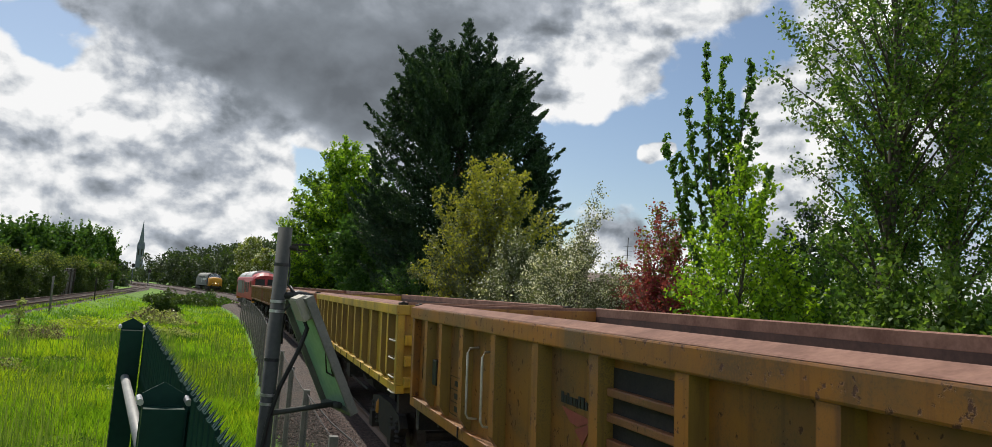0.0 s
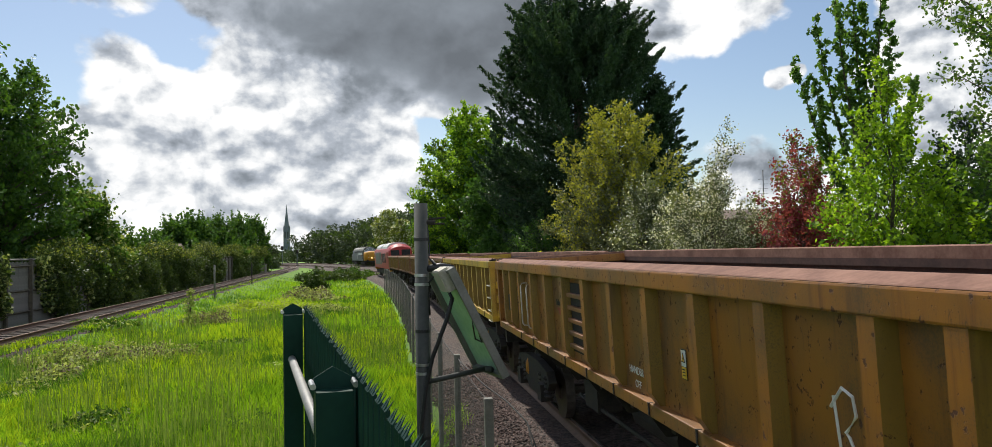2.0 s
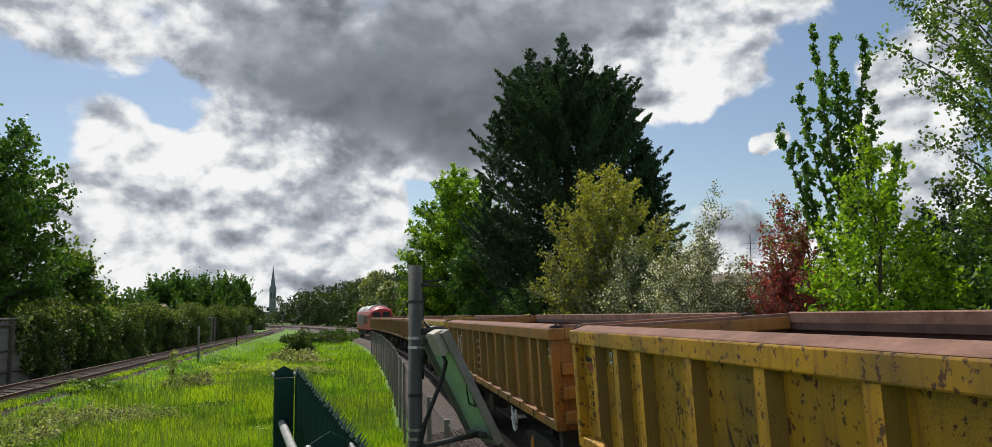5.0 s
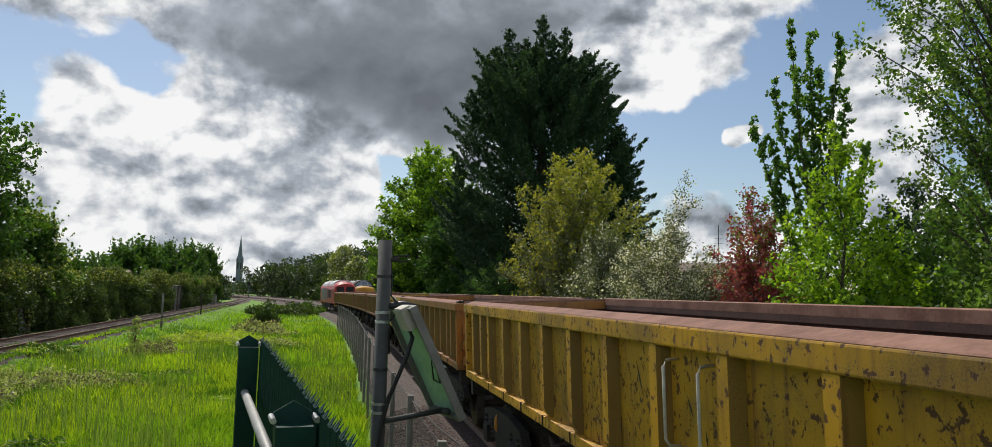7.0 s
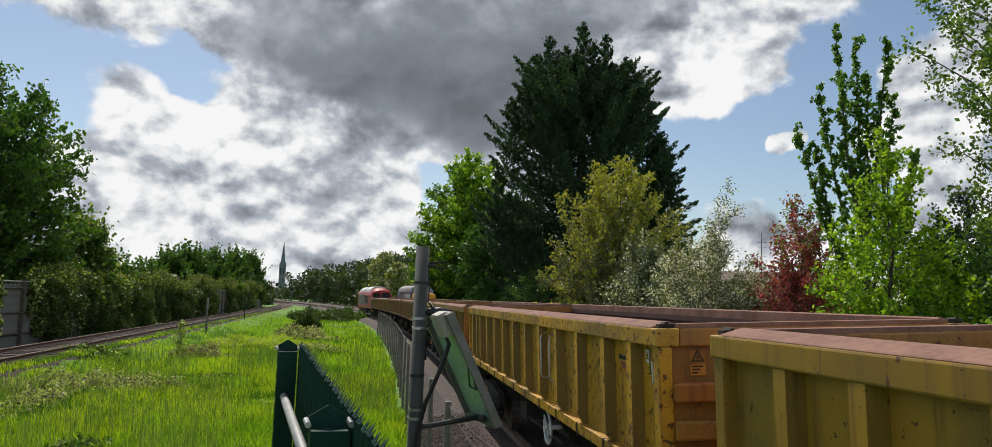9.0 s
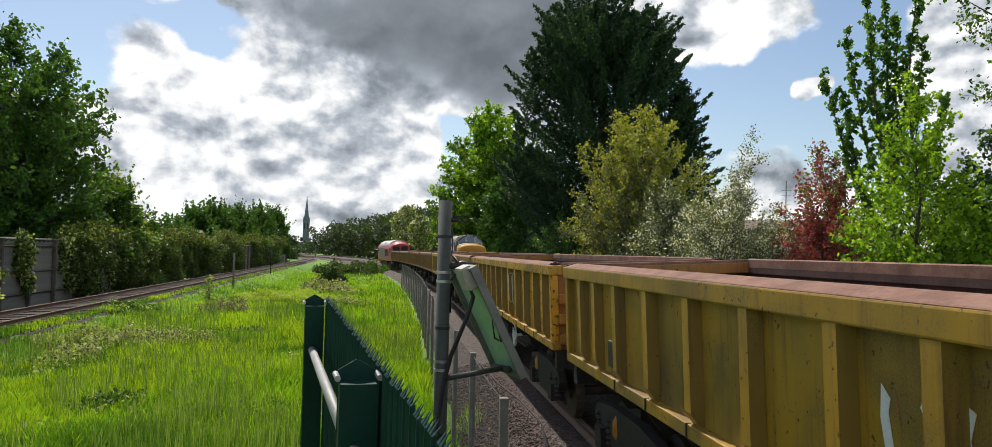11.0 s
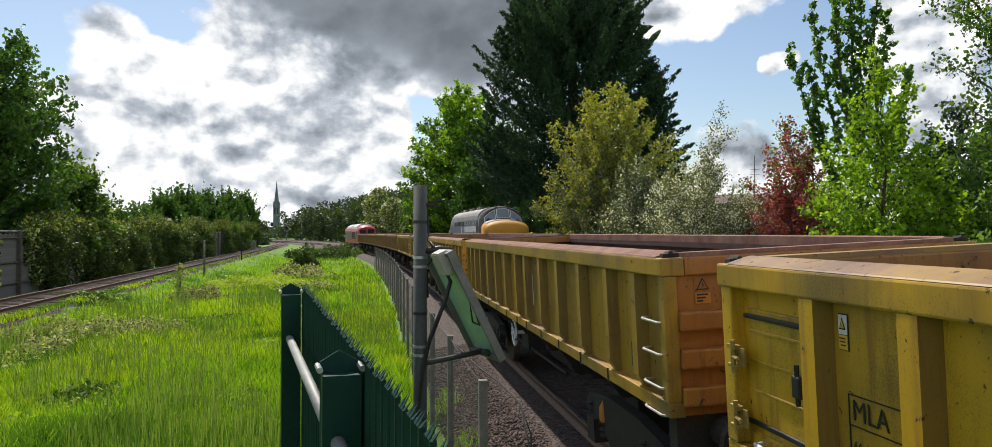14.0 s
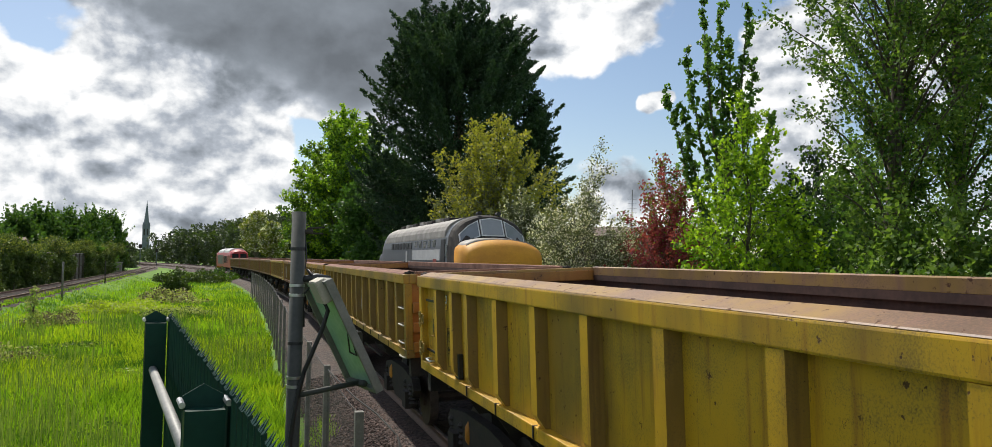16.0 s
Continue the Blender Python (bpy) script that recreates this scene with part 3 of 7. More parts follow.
def main_off(xy):
    """How far points lie to the right of the wagons' near edge."""
    d = xy[:, None, :] - TXY[None, ::4, :]
    k = np.argmin((d ** 2).sum(2), 1) * 4
    v = xy - TXY[k]
    return v[:, 0] * np.cos(THEAD[k]) + v[:, 1] * np.sin(THEAD[k])


def terrain(xy):
    """Height of the ground: level beds for the tracks, a slightly hummocky meadow."""
    b, m = branch_off(xy), main_off(xy)
    field = np.clip((b - 1.6) / 2.0, 0, 1) * np.clip((-1.6 - m) / 2.0, 0, 1)
    x, y = xy.T
    hum = 0.13 * np.sin(x * 0.31 + 1) * np.cos(y * 0.23) + 0.08 * np.sin(x * 0.9 + y * 0.7) + 0.05 * np.sin(x * 2.1 - y * 1.7)
    bank = -0.10 - 0.46 * np.clip((b - 1.5) / 1.8, 0, 1)            # the single line stands on a low bank
    low = np.clip((-0.9 - m) / 0.8, 0, 1)
    right = np.clip((m + 0.9) / 2.0, 0, 1)
    return np.where(b < 1.5, -0.10, bank - 0.2 * low * np.clip((b - 1.4) / 1.5, 0, 1)) * (1 - right) - 0.5 * right + field * 0.7 * hum


def ribbon(name, pts, profile, mat, label, category="", step=1):
    """A cross-section (offset, height) drawn along points with headings."""
    vs, fs = [], []
    n = len(profile)
    for p, a in pts[::step]:
        vs += [(p.x + o * math.cos(a), p.y + o * math.sin(a), p.z + h) for o, h in profile]
    rows = len(vs) // n
    for i in range(rows - 1):
        for k in range(n - 1):
            fs.append((i * n + k, i * n + k + 1, (i + 1) * n + k + 1, (i + 1) * n + k))
    me = array_mesh(name, np.array(vs), np.array(fs), [mat])
    ob = new(name, me)
    return tagged(ob, label, category, kind="structure")


# ---- ground ----
def build_ground():
    # one sheet: fine near the tracks, coarse to the horizon
    gx = np.unique(np.concatenate([np.linspace(-3500, -160, 14), np.arange(-160, 61, 1.25), np.linspace(61, 3500, 14)]))
    gy = np.unique(np.concatenate([np.linspace(-1500, -31, 10), np.arange(-30, 150, 1.25), np.arange(150, 330, 4.0), np.linspace(331, 4500, 16)]))
    X, Y = np.meshgrid(gx, gy)
    xy = np.stack([X.ravel(), Y.ravel()], 1)
    z = np.full(len(xy), -0.5)
    near = (np.abs(xy[:, 0] + 40) < 130) & (xy[:, 1] > -32) & (xy[:, 1] < 340)
    ids = np.flatnonzero(near)
    for c in np.array_split(ids, 40):
        z[c] = terrain(xy[c])
    nx = len(gx)
    i, j = np.meshgrid(np.arange(nx - 1), np.arange(len(gy) - 1))
    q = (j * nx + i).ravel()
    ob = new("ground", array_mesh("ground", np.column_stack([xy, z]), np.stack([q, q + 1, q + nx + 1, q + nx], 1), [M["ground"]]))
    ob.data.shade_smooth()
    tagged(ob, "green meadow soil under long spring grass", "ground", kind="structure")


build_ground()
MAIN = [line(s, 1.467) for s in np.arange(-40, 330, 2.0)]
FAR = [line(s, 5.70) for s in np.arange(-40, 330, 2.0)]
FAR = [(p + Vector((0, 0, 0.45)), a) for p, a in FAR]
SINGLE = [(p, a) for _, p, a in BRANCH]
bed = [(-2.85, -0.95), (-2.05, -0.32), (-1.45, -0.20), (1.45, -0.05), (1.75, -0.06)]
ribbon("ballast_main", MAIN, bed, M["ballast"], "brown grey ballast bed of the main line", "ballast")
ribbon("ballast_far", FAR, [(-2.55, -0.53), (-1.9, -0.3), (-1.45, -0.205), (1.45, -0.205), (2.0, -0.3), (3.2, -0.76)], M["ballast"], "brown grey ballast bed of the second line", "ballast")
ribbon("ballast_branch", SINGLE, [(-2.4, -0.43), (-1.9, -0.26), (-1.4, -0.215), (1.10, -0.215), (1.25, -0.30), (1.60, -0.60)], M["ballast"], "grey ballast bed of the curved single line", "ballast")
rail = [(-0.07, -0.155), (-0.07, -0.14), (-0.012, -0.12), (-0.012, -0.04), (-0.035, -0.03), (-0.035, 0.0), (0.035, 0.0), (0.035, -0.03), (0.012, -0.04), (0.012, -0.12), (0.07, -0.14), (0.07, -0.155)]
for nm, pts, lab in (("main", MAIN, "main line"), ("far", FAR, "second line"), ("branch", SINGLE, "curved single line")):
    for sd in (-0.7525, 0.7525):
        tilt = (0.065 + sd * math.sin(radians(2.8))) if nm == "main" else 0.0
        ribbon("rail_" + nm, pts, [(o + sd, h + tilt) for o, h in rail], M["rail_steel"], "rusty steel rail of the " + lab, "rail")
        ribbon("rail_head_" + nm, pts, [(sd - 0.02, 0.003 + tilt), (sd + 0.02, 0.003 + tilt)], M["rail_top" if nm != "branch" else "rail_steel"], "worn running band on the rail of the " + lab, "rail")


def sleepers():
    bm = soft_box(-1.28, 1.28, -0.13, 0.13, -0.27, -0.158, 0.012)
    me = solid("sleeper", bm, M["sleeper"])
    for pts, lo, hi, lab in ((MAIN, 16, 60, "main line"), (SINGLE, 26, 90, "single line")):
        holder = new("sleepers")
        tagged(holder, "dark weathered sleepers of the " + lab, "sleepers", kind="structure")
        for i in range(lo, hi):
            for k in range(3):
                p, a = pts[i]
                q = p.lerp(pts[i + 1][0], k / 3)
                o = new("sleeper", me)
                o.parent = holder
                lean = lab == "main line"
                o.location = q + Vector((0, 0, 0.004 * (k - 1) + 0.02 * lean))
                o.rotation_euler = (0, -radians(2.8) * lean, a + random.uniform(-0.01, 0.01))


# ---- wagons ----
CANT = 2.8                                             # degrees by which the main line leans to its left
HL, HW, MID = 6.50, 1.35, 1.467


def wheelset_parts(parent, y):
    for x in (-0.79, 0.79):
        bm = bmesh.new()
        sx = 1 if x > 0 else -1
        tube(bm, [(x - 0.065 * sx, y, 0.42), (x + 0.065 * sx, y, 0.42)], 0.42, 24)
        tube(bm, [(x + 0.065 * sx, y, 0.42), (x + 0.10 * sx, y, 0.42)], [0.13, 0.11], 12)
        part("wheel", bm, M["wheel"], parent)
    bm = bmesh.new()
    tube(bm, [(-0.72, y, 0.42), (0.72, y, 0.42)], 0.08, 8)
    part("axle", bm, M["wheel"], parent)


def bogie(parent, y):
    b = new("bogie")
    b.parent, b.location = parent, (0, y, 0)
    tagged(b, "grimy steel bogie with coil springs")
    for sx in (-1, 1):
        bm = bmesh.new()
        o = [(sx * 1.0, -1.35, 0.62), (sx * 1.0, -1.1, 0.42), (sx * 1.0, -0.55, 0.40), (sx * 1.0, -0.4, 0.30), (sx * 1.0, 0.4, 0.30), (sx * 1.0, 0.55, 0.40),
             (sx * 1.0, 1.1, 0.42), (sx * 1.0, 1.35, 0.62), (sx * 1.0, 1.2, 0.78), (sx * 1.0, 0.5, 0.86), (sx * 1.0, -0.5, 0.86), (sx * 1.0, -1.2, 0.78)]
        prism(bm, o, (0, 0, 0), (sx * 0.12, 0, 0))
        part("side_frame", bm, M["under"], b)
        for yy in (-0.9, 0.9):
            bm = bmesh.new()
            box(bm, sx * 1.0 - 0.02, sx * 1.0 + 0.2 * sx, yy - 0.14, yy + 0.14, 0.30, 0.56)
            part("axle_box", bm, M["under"], b)
            for q in (-0.22, 0.22):
                bm = bmesh.new()
                z = [0.36 + 0.035 * i for i in range(11)]
                tube(bm, [(sx * 1.08, yy + q, zz) for zz in z], [0.085 if i % 2 else 0.055 for i in range(11)], 10)
                part("spring", bm, M["under"], b)
    bm = bmesh.new()
    box(bm, -1.0, 1.0, -0.2, 0.2, 0.55, 0.95)
    part("bolster", bm, M["under"], b)
    for yy in (-0.9, 0.9):
        wheelset_parts(b, yy)


def rib_bm(sx):
    bm = bmesh.new()
    o = [(-0.080, 0), (-0.066, 0.108), (0.066, 0.108), (0.080, 0)]
    secs = []
    for z, k in ((1.30, 0.30), (1.42, 1.0), (2.285, 1.0)):
        secs.append([Vector((sx * (1.238 + d * k), y, z)) for y, d in o])
    loft(bm, secs)
    return bm


RIBS = [-0.06 + 1.03 * i for i in range(-5, 6)]
wagon_meshes = {}


def wagon(colour, label, end_colour=None, cap="cap", last_ribs=(4.92, 5.62), rib_shift=0.0, shift_to=9.0):
    """An open bogie box wagon: tub, rims with worn caps, ribs, sills, ends, underframe, bogies, buffers."""
    w = new("box_wagon")
    tagged(w, label, "railway wagon", "open wagons of the train")
    c = M[colour]
    ce = M[end_colour or colour]
    for sx in (-1, 1):
        bm = bmesh.new()
        box(bm, min(sx * 1.24, sx * 1.225), max(sx * 1.24, sx * 1.225), -HL + 0.05, HL - 0.05, 1.28, 2.30)
        part("side_sheet", bm, c, w)
    for sx in (-1, 1):
        bm = bmesh.new()
        box(bm, min(sx * 1.222, sx * 1.205), max(sx * 1.222, sx * 1.205), -HL + 0.08, HL - 0.08, 1.33, 2.40)
        part("lining", bm, M["tub_inside"], w, "rust-brown inside of the tub")
    for sy in (-1, 1):
        bm = bmesh.new()
        box(bm, -1.204, 1.204, min(sy * (HL - 0.10), sy * (HL - 0.08)), max(sy * (HL - 0.10), sy * (HL - 0.08)), 1.33, 2.40)
        part("lining", bm, M["tub_inside"], w, "rust-brown inside of the tub")
    bm = bmesh.new()
    box(bm, -1.204, 1.204, -HL + 0.10, HL - 0.10, 1.30, 1.33)
    part("floor_plate", bm, M["tub_inside"], w, "rust-brown floor of the tub")
    for sx in (-1, 1):
        bm = bmesh.new()
        box(bm, min(sx * 1.19, sx * 1.204), max(sx * 1.19, sx * 1.204), -HL + 0.12, HL - 0.12, 2.335, 2.345)
        part("wear_strip", bm, M["cap"], w, "pale worn seam inside the tub")
    for sx in (-1, 1):
        part("side_rim", soft_box(min(sx * 1.16, sx * HW), max(sx * 1.16, sx * HW), -HL, HL, 2.285, 2.428, 0.014), c, w)
        bm = bmesh.new()
        prism(bm, [(sx * 1.15, 0, 2.36), (sx * 1.15, 0, 2.462), (sx * 1.175, 0, 2.474), (sx * 1.20, 0, 2.472), (sx * 1.335, 0, 2.437), (sx * 1.343, 0, 2.430), (sx * 1.158, 0, 2.426), (sx * 1.158, 0, 2.36)],
              (0, -HL + 0.14, 0), (0, HL - 0.14, 0))
        part("rim_cap", bm, M[cap], w, "worn steel top edge")
        bm = bmesh.new()
        box(bm, min(sx * 1.150, sx * 1.158), max(sx * 1.150, sx * 1.158), -HL + 0.14, HL - 0.14, 2.283, 2.358)
        part("rim_lining", bm, M["tub_inside"], w, "rust-brown inner face of the rim")
        part("sill", soft_box(min(sx * 1.2, sx * 1.325), max(sx * 1.2, sx * 1.325), -HL, HL, 1.20, 1.315, 0.01), c, w)
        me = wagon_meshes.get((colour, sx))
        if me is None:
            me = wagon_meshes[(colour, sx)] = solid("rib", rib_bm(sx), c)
            me.materials.append(M["grime_shade"])
            # fore and aft flanks take the colour that holds grime and painted shade
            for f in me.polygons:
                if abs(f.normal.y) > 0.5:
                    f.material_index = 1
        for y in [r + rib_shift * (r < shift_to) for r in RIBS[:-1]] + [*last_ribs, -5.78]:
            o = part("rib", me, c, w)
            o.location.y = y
        me = wagon_meshes.get("gusset%d" % sx)
        if me is None:
            bm = bmesh.new()
            prism(bm, [(sx * 1.24, 0, 1.31), (sx * 1.335, 0, 1.32), (sx * 1.335, 0, 1.22), (sx * 1.20, 0, 1.02), (sx * 1.1, 0, 1.02), (sx * 1.1, 0, 1.20)], (0, -0.012, 0), (0, 0.012, 0))
            me = wagon_meshes["gusset%d" % sx] = solid("gusset", bm, M["under"])
        for y in RIBS[:-1]:
            o = part("gusset", me, None, w)
            o.location.y = y + rib_shift * (y < shift_to) + 0.09
    for sy in (-1, 1):
        part("end_rim", soft_box(-1.158, 1.158, min(sy * (HL - 0.17), sy * HL), max(sy * (HL - 0.17), sy * HL), 2.287, 2.428, 0.014), ce, w)
        bm = bmesh.new()
        box(bm, -1.156, 1.156, min(sy * (HL - 0.155), sy * (HL - 0.02)), max(sy * (HL - 0.155), sy * (HL - 0.02)), 2.429, 2.462)
        part("rim_cap", bm, M[cap], w)
        bm = bmesh.new()
        box(bm, -1.3, 1.3, min(sy * (HL - 0.075), sy * (HL - 0.055)), max(sy * (HL - 0.075), sy * (HL - 0.055)), 1.2, 2.285)
        part("end_sheet", bm, ce, w)
        for z in (1.28, 1.57, 1.86):
            part("end_rib", soft_box(-1.22, 1.22, min(sy * (HL - 0.055), sy * (HL + 0.03)), max(sy * (HL - 0.055), sy * (HL + 0.03)), z, z + 0.15, 0.02), ce, w)
        for sx in (-1, 1):
            part("corner_post", soft_box(min(sx * 1.22, sx * 1.33), max(sx * 1.22, sx * 1.33), min(sy * (HL - 0.14), sy * (HL - 0.01)), max(sy * (HL - 0.14), sy * (HL - 0.01)), 1.316, 2.284, 0.012), c, w)
            lug = soft_box(min(sx * 1.18, sx * 1.31), max(sx * 1.18, sx * 1.31), min(sy * (HL - 0.12), sy * (HL - 0.04)), max(sy * (HL - 0.12), sy * (HL - 0.04)), 2.4285, 2.462, 0.008)
            tube(lug, [(sx * 1.25, sy * (HL - 0.13), 2.455), (sx * 1.25, sy * (HL - 0.03), 2.462)], 0.02, 6)
            part("corner_lug", lug, M["under"], w, "dark corner lug on the rim")
            bf = bmesh.new()
            tube(bf, [(sx * 0.88, sy * (HL - 0.05), 1.06), (sx * 0.88, sy * (HL + 0.22), 1.06), (sx * 0.88, sy * (HL + 0.22), 1.06), (sx * 0.88, sy * (HL + 0.34), 1.06)], [0.12, 0.11, 0.07, 0.07], 12)
            tube(bf, [(sx * 0.88, sy * (HL + 0.34), 1.06), (sx * 0.88, sy * (HL + 0.39), 1.06)], [0.22, 0.21], 16)
            part("buffer", bf, M["under"], w)
        bm = bmesh.new()
        box(bm, -1.25, 1.25, min(sy * (HL - 0.25), sy * (HL - 0.08)), max(sy * (HL - 0.25), sy * (HL - 0.08)), 0.92, 1.2)
        part("headstock", bm, M["under"], w)
    bm = bmesh.new()
    for x in (-0.5, 0.5):
        box(bm, x - 0.09, x + 0.09, -HL + 0.26, HL - 0.26, 0.93, 1.21)
    for y in np.arange(-5.5, 5.6, 1.1):
        box(bm, -1.19, 1.19, y - 0.05, y + 0.05, 1.08, 1.202)
    part("underframe", bm, M["under"], w)
    bm = bmesh.new()
    tube(bm, [(-0.6, -1.2, 0.75), (-0.6, 0.2, 0.75)], 0.2, 14)
    tube(bm, [(-0.95, -1.6, 0.66), (-0.95, 2.0, 0.66)], 0.025, 6)
    box(bm, -1.0, -0.7, 0.9, 1.5, 0.62, 0.95)
    part("brake_gear", bm, M["under"], w)
    for y in (-4.55, 4.55):
        bogie(w, y)
    return w


def hand_wheel(w, y):
    bm = bmesh.new()
    ring = [(-1.22, y + 0.21 * math.cos(a), 0.93 + 0.21 * math.sin(a)) for a in np.linspace(0, 2 * math.pi, 21)]
    tube(bm, ring, 0.02, 6)
    for a in (0.5, 2.6, 4.7):
        tube(bm, [(-1.22, y, 0.93), (-1.22, y + 0.21 * math.cos(a), 0.93 + 0.21 * math.sin(a))], 0.016, 5)
    tube(bm, [(-1.25, y, 0.93), (-0.9, y, 0.93)], 0.03, 8)
    part("hand_wheel", bm, M["white"], w, "white-painted brake hand wheel", True)


def loop_handle(w, y0, y1, z0, z1, r=0.0115, x=-1.245, out=0.11):
    """A bar bent to a long U, its feet on the side sheet."""
    bm = bmesh.new()
    if abs(y1 - y0) < 0.01:
        pts = [(x, y0, z0), (x - out * 0.8, y0, z0 + 0.01), (x - out, y0, z0 + 0.05), (x - out, y0, z1 - 0.05), (x - out * 0.8, y0, z1 - 0.01), (x, y0, z1)]
    else:
        pts = [(x, y0, z0), (x - out * 0.8, y0 + 0.01, z0), (x - out, y0 + 0.05, z0), (x - out, y1 - 0.05, z0), (x - out * 0.8, y1 - 0.01, z0), (x, y1, z0)]
    tube(bm, pts, r, 7)
    part("grab_handle", bm, M["handle"], w, "off-white bent steel handle", True)


def flat_sign(w, name, mat, y0, y1, z0, z1, x=-1.2425, parent=None, label=""):
    bm = bmesh.new()
    box(bm, x - 0.004, x, y0, y1, z0, z1)
    return part(name, bm, M[mat], parent or w, label)


def side_text(w, txt, y, z, size, mat="ink", x=-1.2465, name="lettering"):
    """Letters on the near side; they read from the front of the wagon backwards."""
    cu = bpy.data.curves.new(name, "FONT")
    cu.body, cu.size, cu.extrude = txt, size, 0.001
    cu.materials.append(M[mat])
    ob = new(name, cu)
    ob.parent = w
    ob.matrix_basis = Matrix.Translation((x, y, z)) @ Matrix(((0, 0, -1, 0), (-1, 0, 0, 0), (0, 1, 0, 0), (0, 0, 0, 1)))
    return ob


def warning(w, y, z, k=1.0):
    """White plate with a black-edged amber triangle, a bolt and an amber field of unreadable lines."""
    p = flat_sign(w, "warning_plate", "ink", y - 0.10 * k, y + 0.10 * k, z - 0.24 * k, z + 0.24 * k, label="white and amber warning plate with a bolt triangle")
    flat_sign(w, "plate_field", "white", y - 0.09 * k, y + 0.09 * k, z - 0.03 * k, z + 0.225 * k, -1.2475, p)
    flat_sign(w, "plate_foot", "amber", y - 0.09 * k, y + 0.09 * k, z - 0.225 * k, z - 0.04 * k, -1.2475, p)
    for nm, mat, s, x in (("triangle_edge", "ink", 1.0, -1.2525), ("triangle_field", "amber", 0.72, -1.2555)):
        bm = bmesh.new()
        prism(bm, [(x, y - 0.075 * k * s, z + (0.10 - 0.065 * s) * k), (x, y + 0.075 * k * s, z + (0.10 - 0.065 * s) * k), (x, y, z + (0.10 + 0.09 * s) * k)], (0, 0, 0), (-0.002, 0, 0))
        part(nm, bm, M[mat], p)
    bm = bmesh.new()
    prism(bm, [(-1.2580, y + 0.012 * k, z + 0.135 * k), (-1.2580, y - 0.010 * k, z + 0.095 * k), (-1.2580, y, z + 0.095 * k), (-1.2580, y - 0.010 * k, z + 0.05 * k), (-1.2580, y + 0.014 * k, z + 0.10 * k), (-1.2580, y + 0.004 * k, z + 0.10 * k)], (0, 0, 0), (-0.001, 0, 0))
    part("bolt", bm, M["ink"], p)
    for i in range(3):
        flat_sign(w, "text_bar", "ink", y - 0.06 * k, y + (0.06 - 0.015 * i) * k, z - (0.085 + 0.045 * i) * k, z - (0.07 + 0.045 * i) * k, -1.2525, p)


def rail_logo(w, y, z, k=1.0):
    """Faded line of lettering as bars, over a swept red wedge and stripes."""
    lg = flat_sign(w, "logo", "maroon", y - 0.02 * k, y + 0.02 * k, z - 0.24 * k, z - 0.235 * k, label="faded company mark, red wedge under dark letter bars")
    yy = y + 0.30 * k
    for i, wd in enumerate((0.055, 0.04, 0.03, 0.055, 0.045, 0.025, 0.04, 0.055, 0.04, 0.02)):
        hgt = 0.085 if i in (0, 2, 6, 7) else 0.06
        flat_sign(w, "text_bar", "ink", yy - wd * k, yy, z, z + hgt * k, -1.2425, lg)
        yy -= (wd + 0.014) * k
    for pts in ([(0.27, -0.03), (-0.30, -0.06), (-0.05, -0.14), (0.10, -0.13)], [(0.02, -0.17), (-0.20, -0.10), (-0.27, -0.10), (-0.12, -0.26)], [(-0.16, -0.28), (-0.29, -0.13), (-0.33, -0.13), (-0.24, -0.34)]):
        bm = bmesh.new()
        prism(bm, [(-1.2425, y + a * k, z + b * k) for a, b in pts], (0, 0, 0), (-0.004, 0, 0))
        part("swoosh", bm, M["maroon"], lg)


def data_panel(w, y, z, rows, wd=0.42, rowh=0.13):
    """A framed table of stock data: rules as thin bars, with lettering or bars."""
    p = flat_sign(w, "data_panel", "ink", y - wd / 2, y - wd / 2 + 0.006, z - rowh * len(rows), z, label="black framed data table painted on the side")
    flat_sign(w, "rule", "ink", y + wd / 2 - 0.006, y + wd / 2, z - rowh * len(rows), z, -1.2425, p)
    for i in range(len(rows) + 1):
        flat_sign(w, "rule", "ink", y - wd / 2, y + wd / 2, z - rowh * i - 0.003, z - rowh * i + 0.003, -1.2427, p)
    for i, (txt, size) in enumerate(rows):
        if txt:
            side_text(p, txt, y + wd / 2 - 0.03, z - rowh * (i + 1) + 0.03, size)
        else:
            flat_sign(w, "text_bar", "ink", y - wd * 0.3, y + wd * 0.1, z - rowh * (i + 0.72), z - rowh * (i + 0.3), -1.2427, p)


def chalk(w, strokes):
    """Thin hand-drawn chalk strokes on the near side."""
    bm = bmesh.new()
    for st in strokes:
        tube(bm, [(-1.242, y, z) for y, z in st], 0.011, 5)
    part("chalk_mark", bm, M["white"], w, "thin white chalk mark")


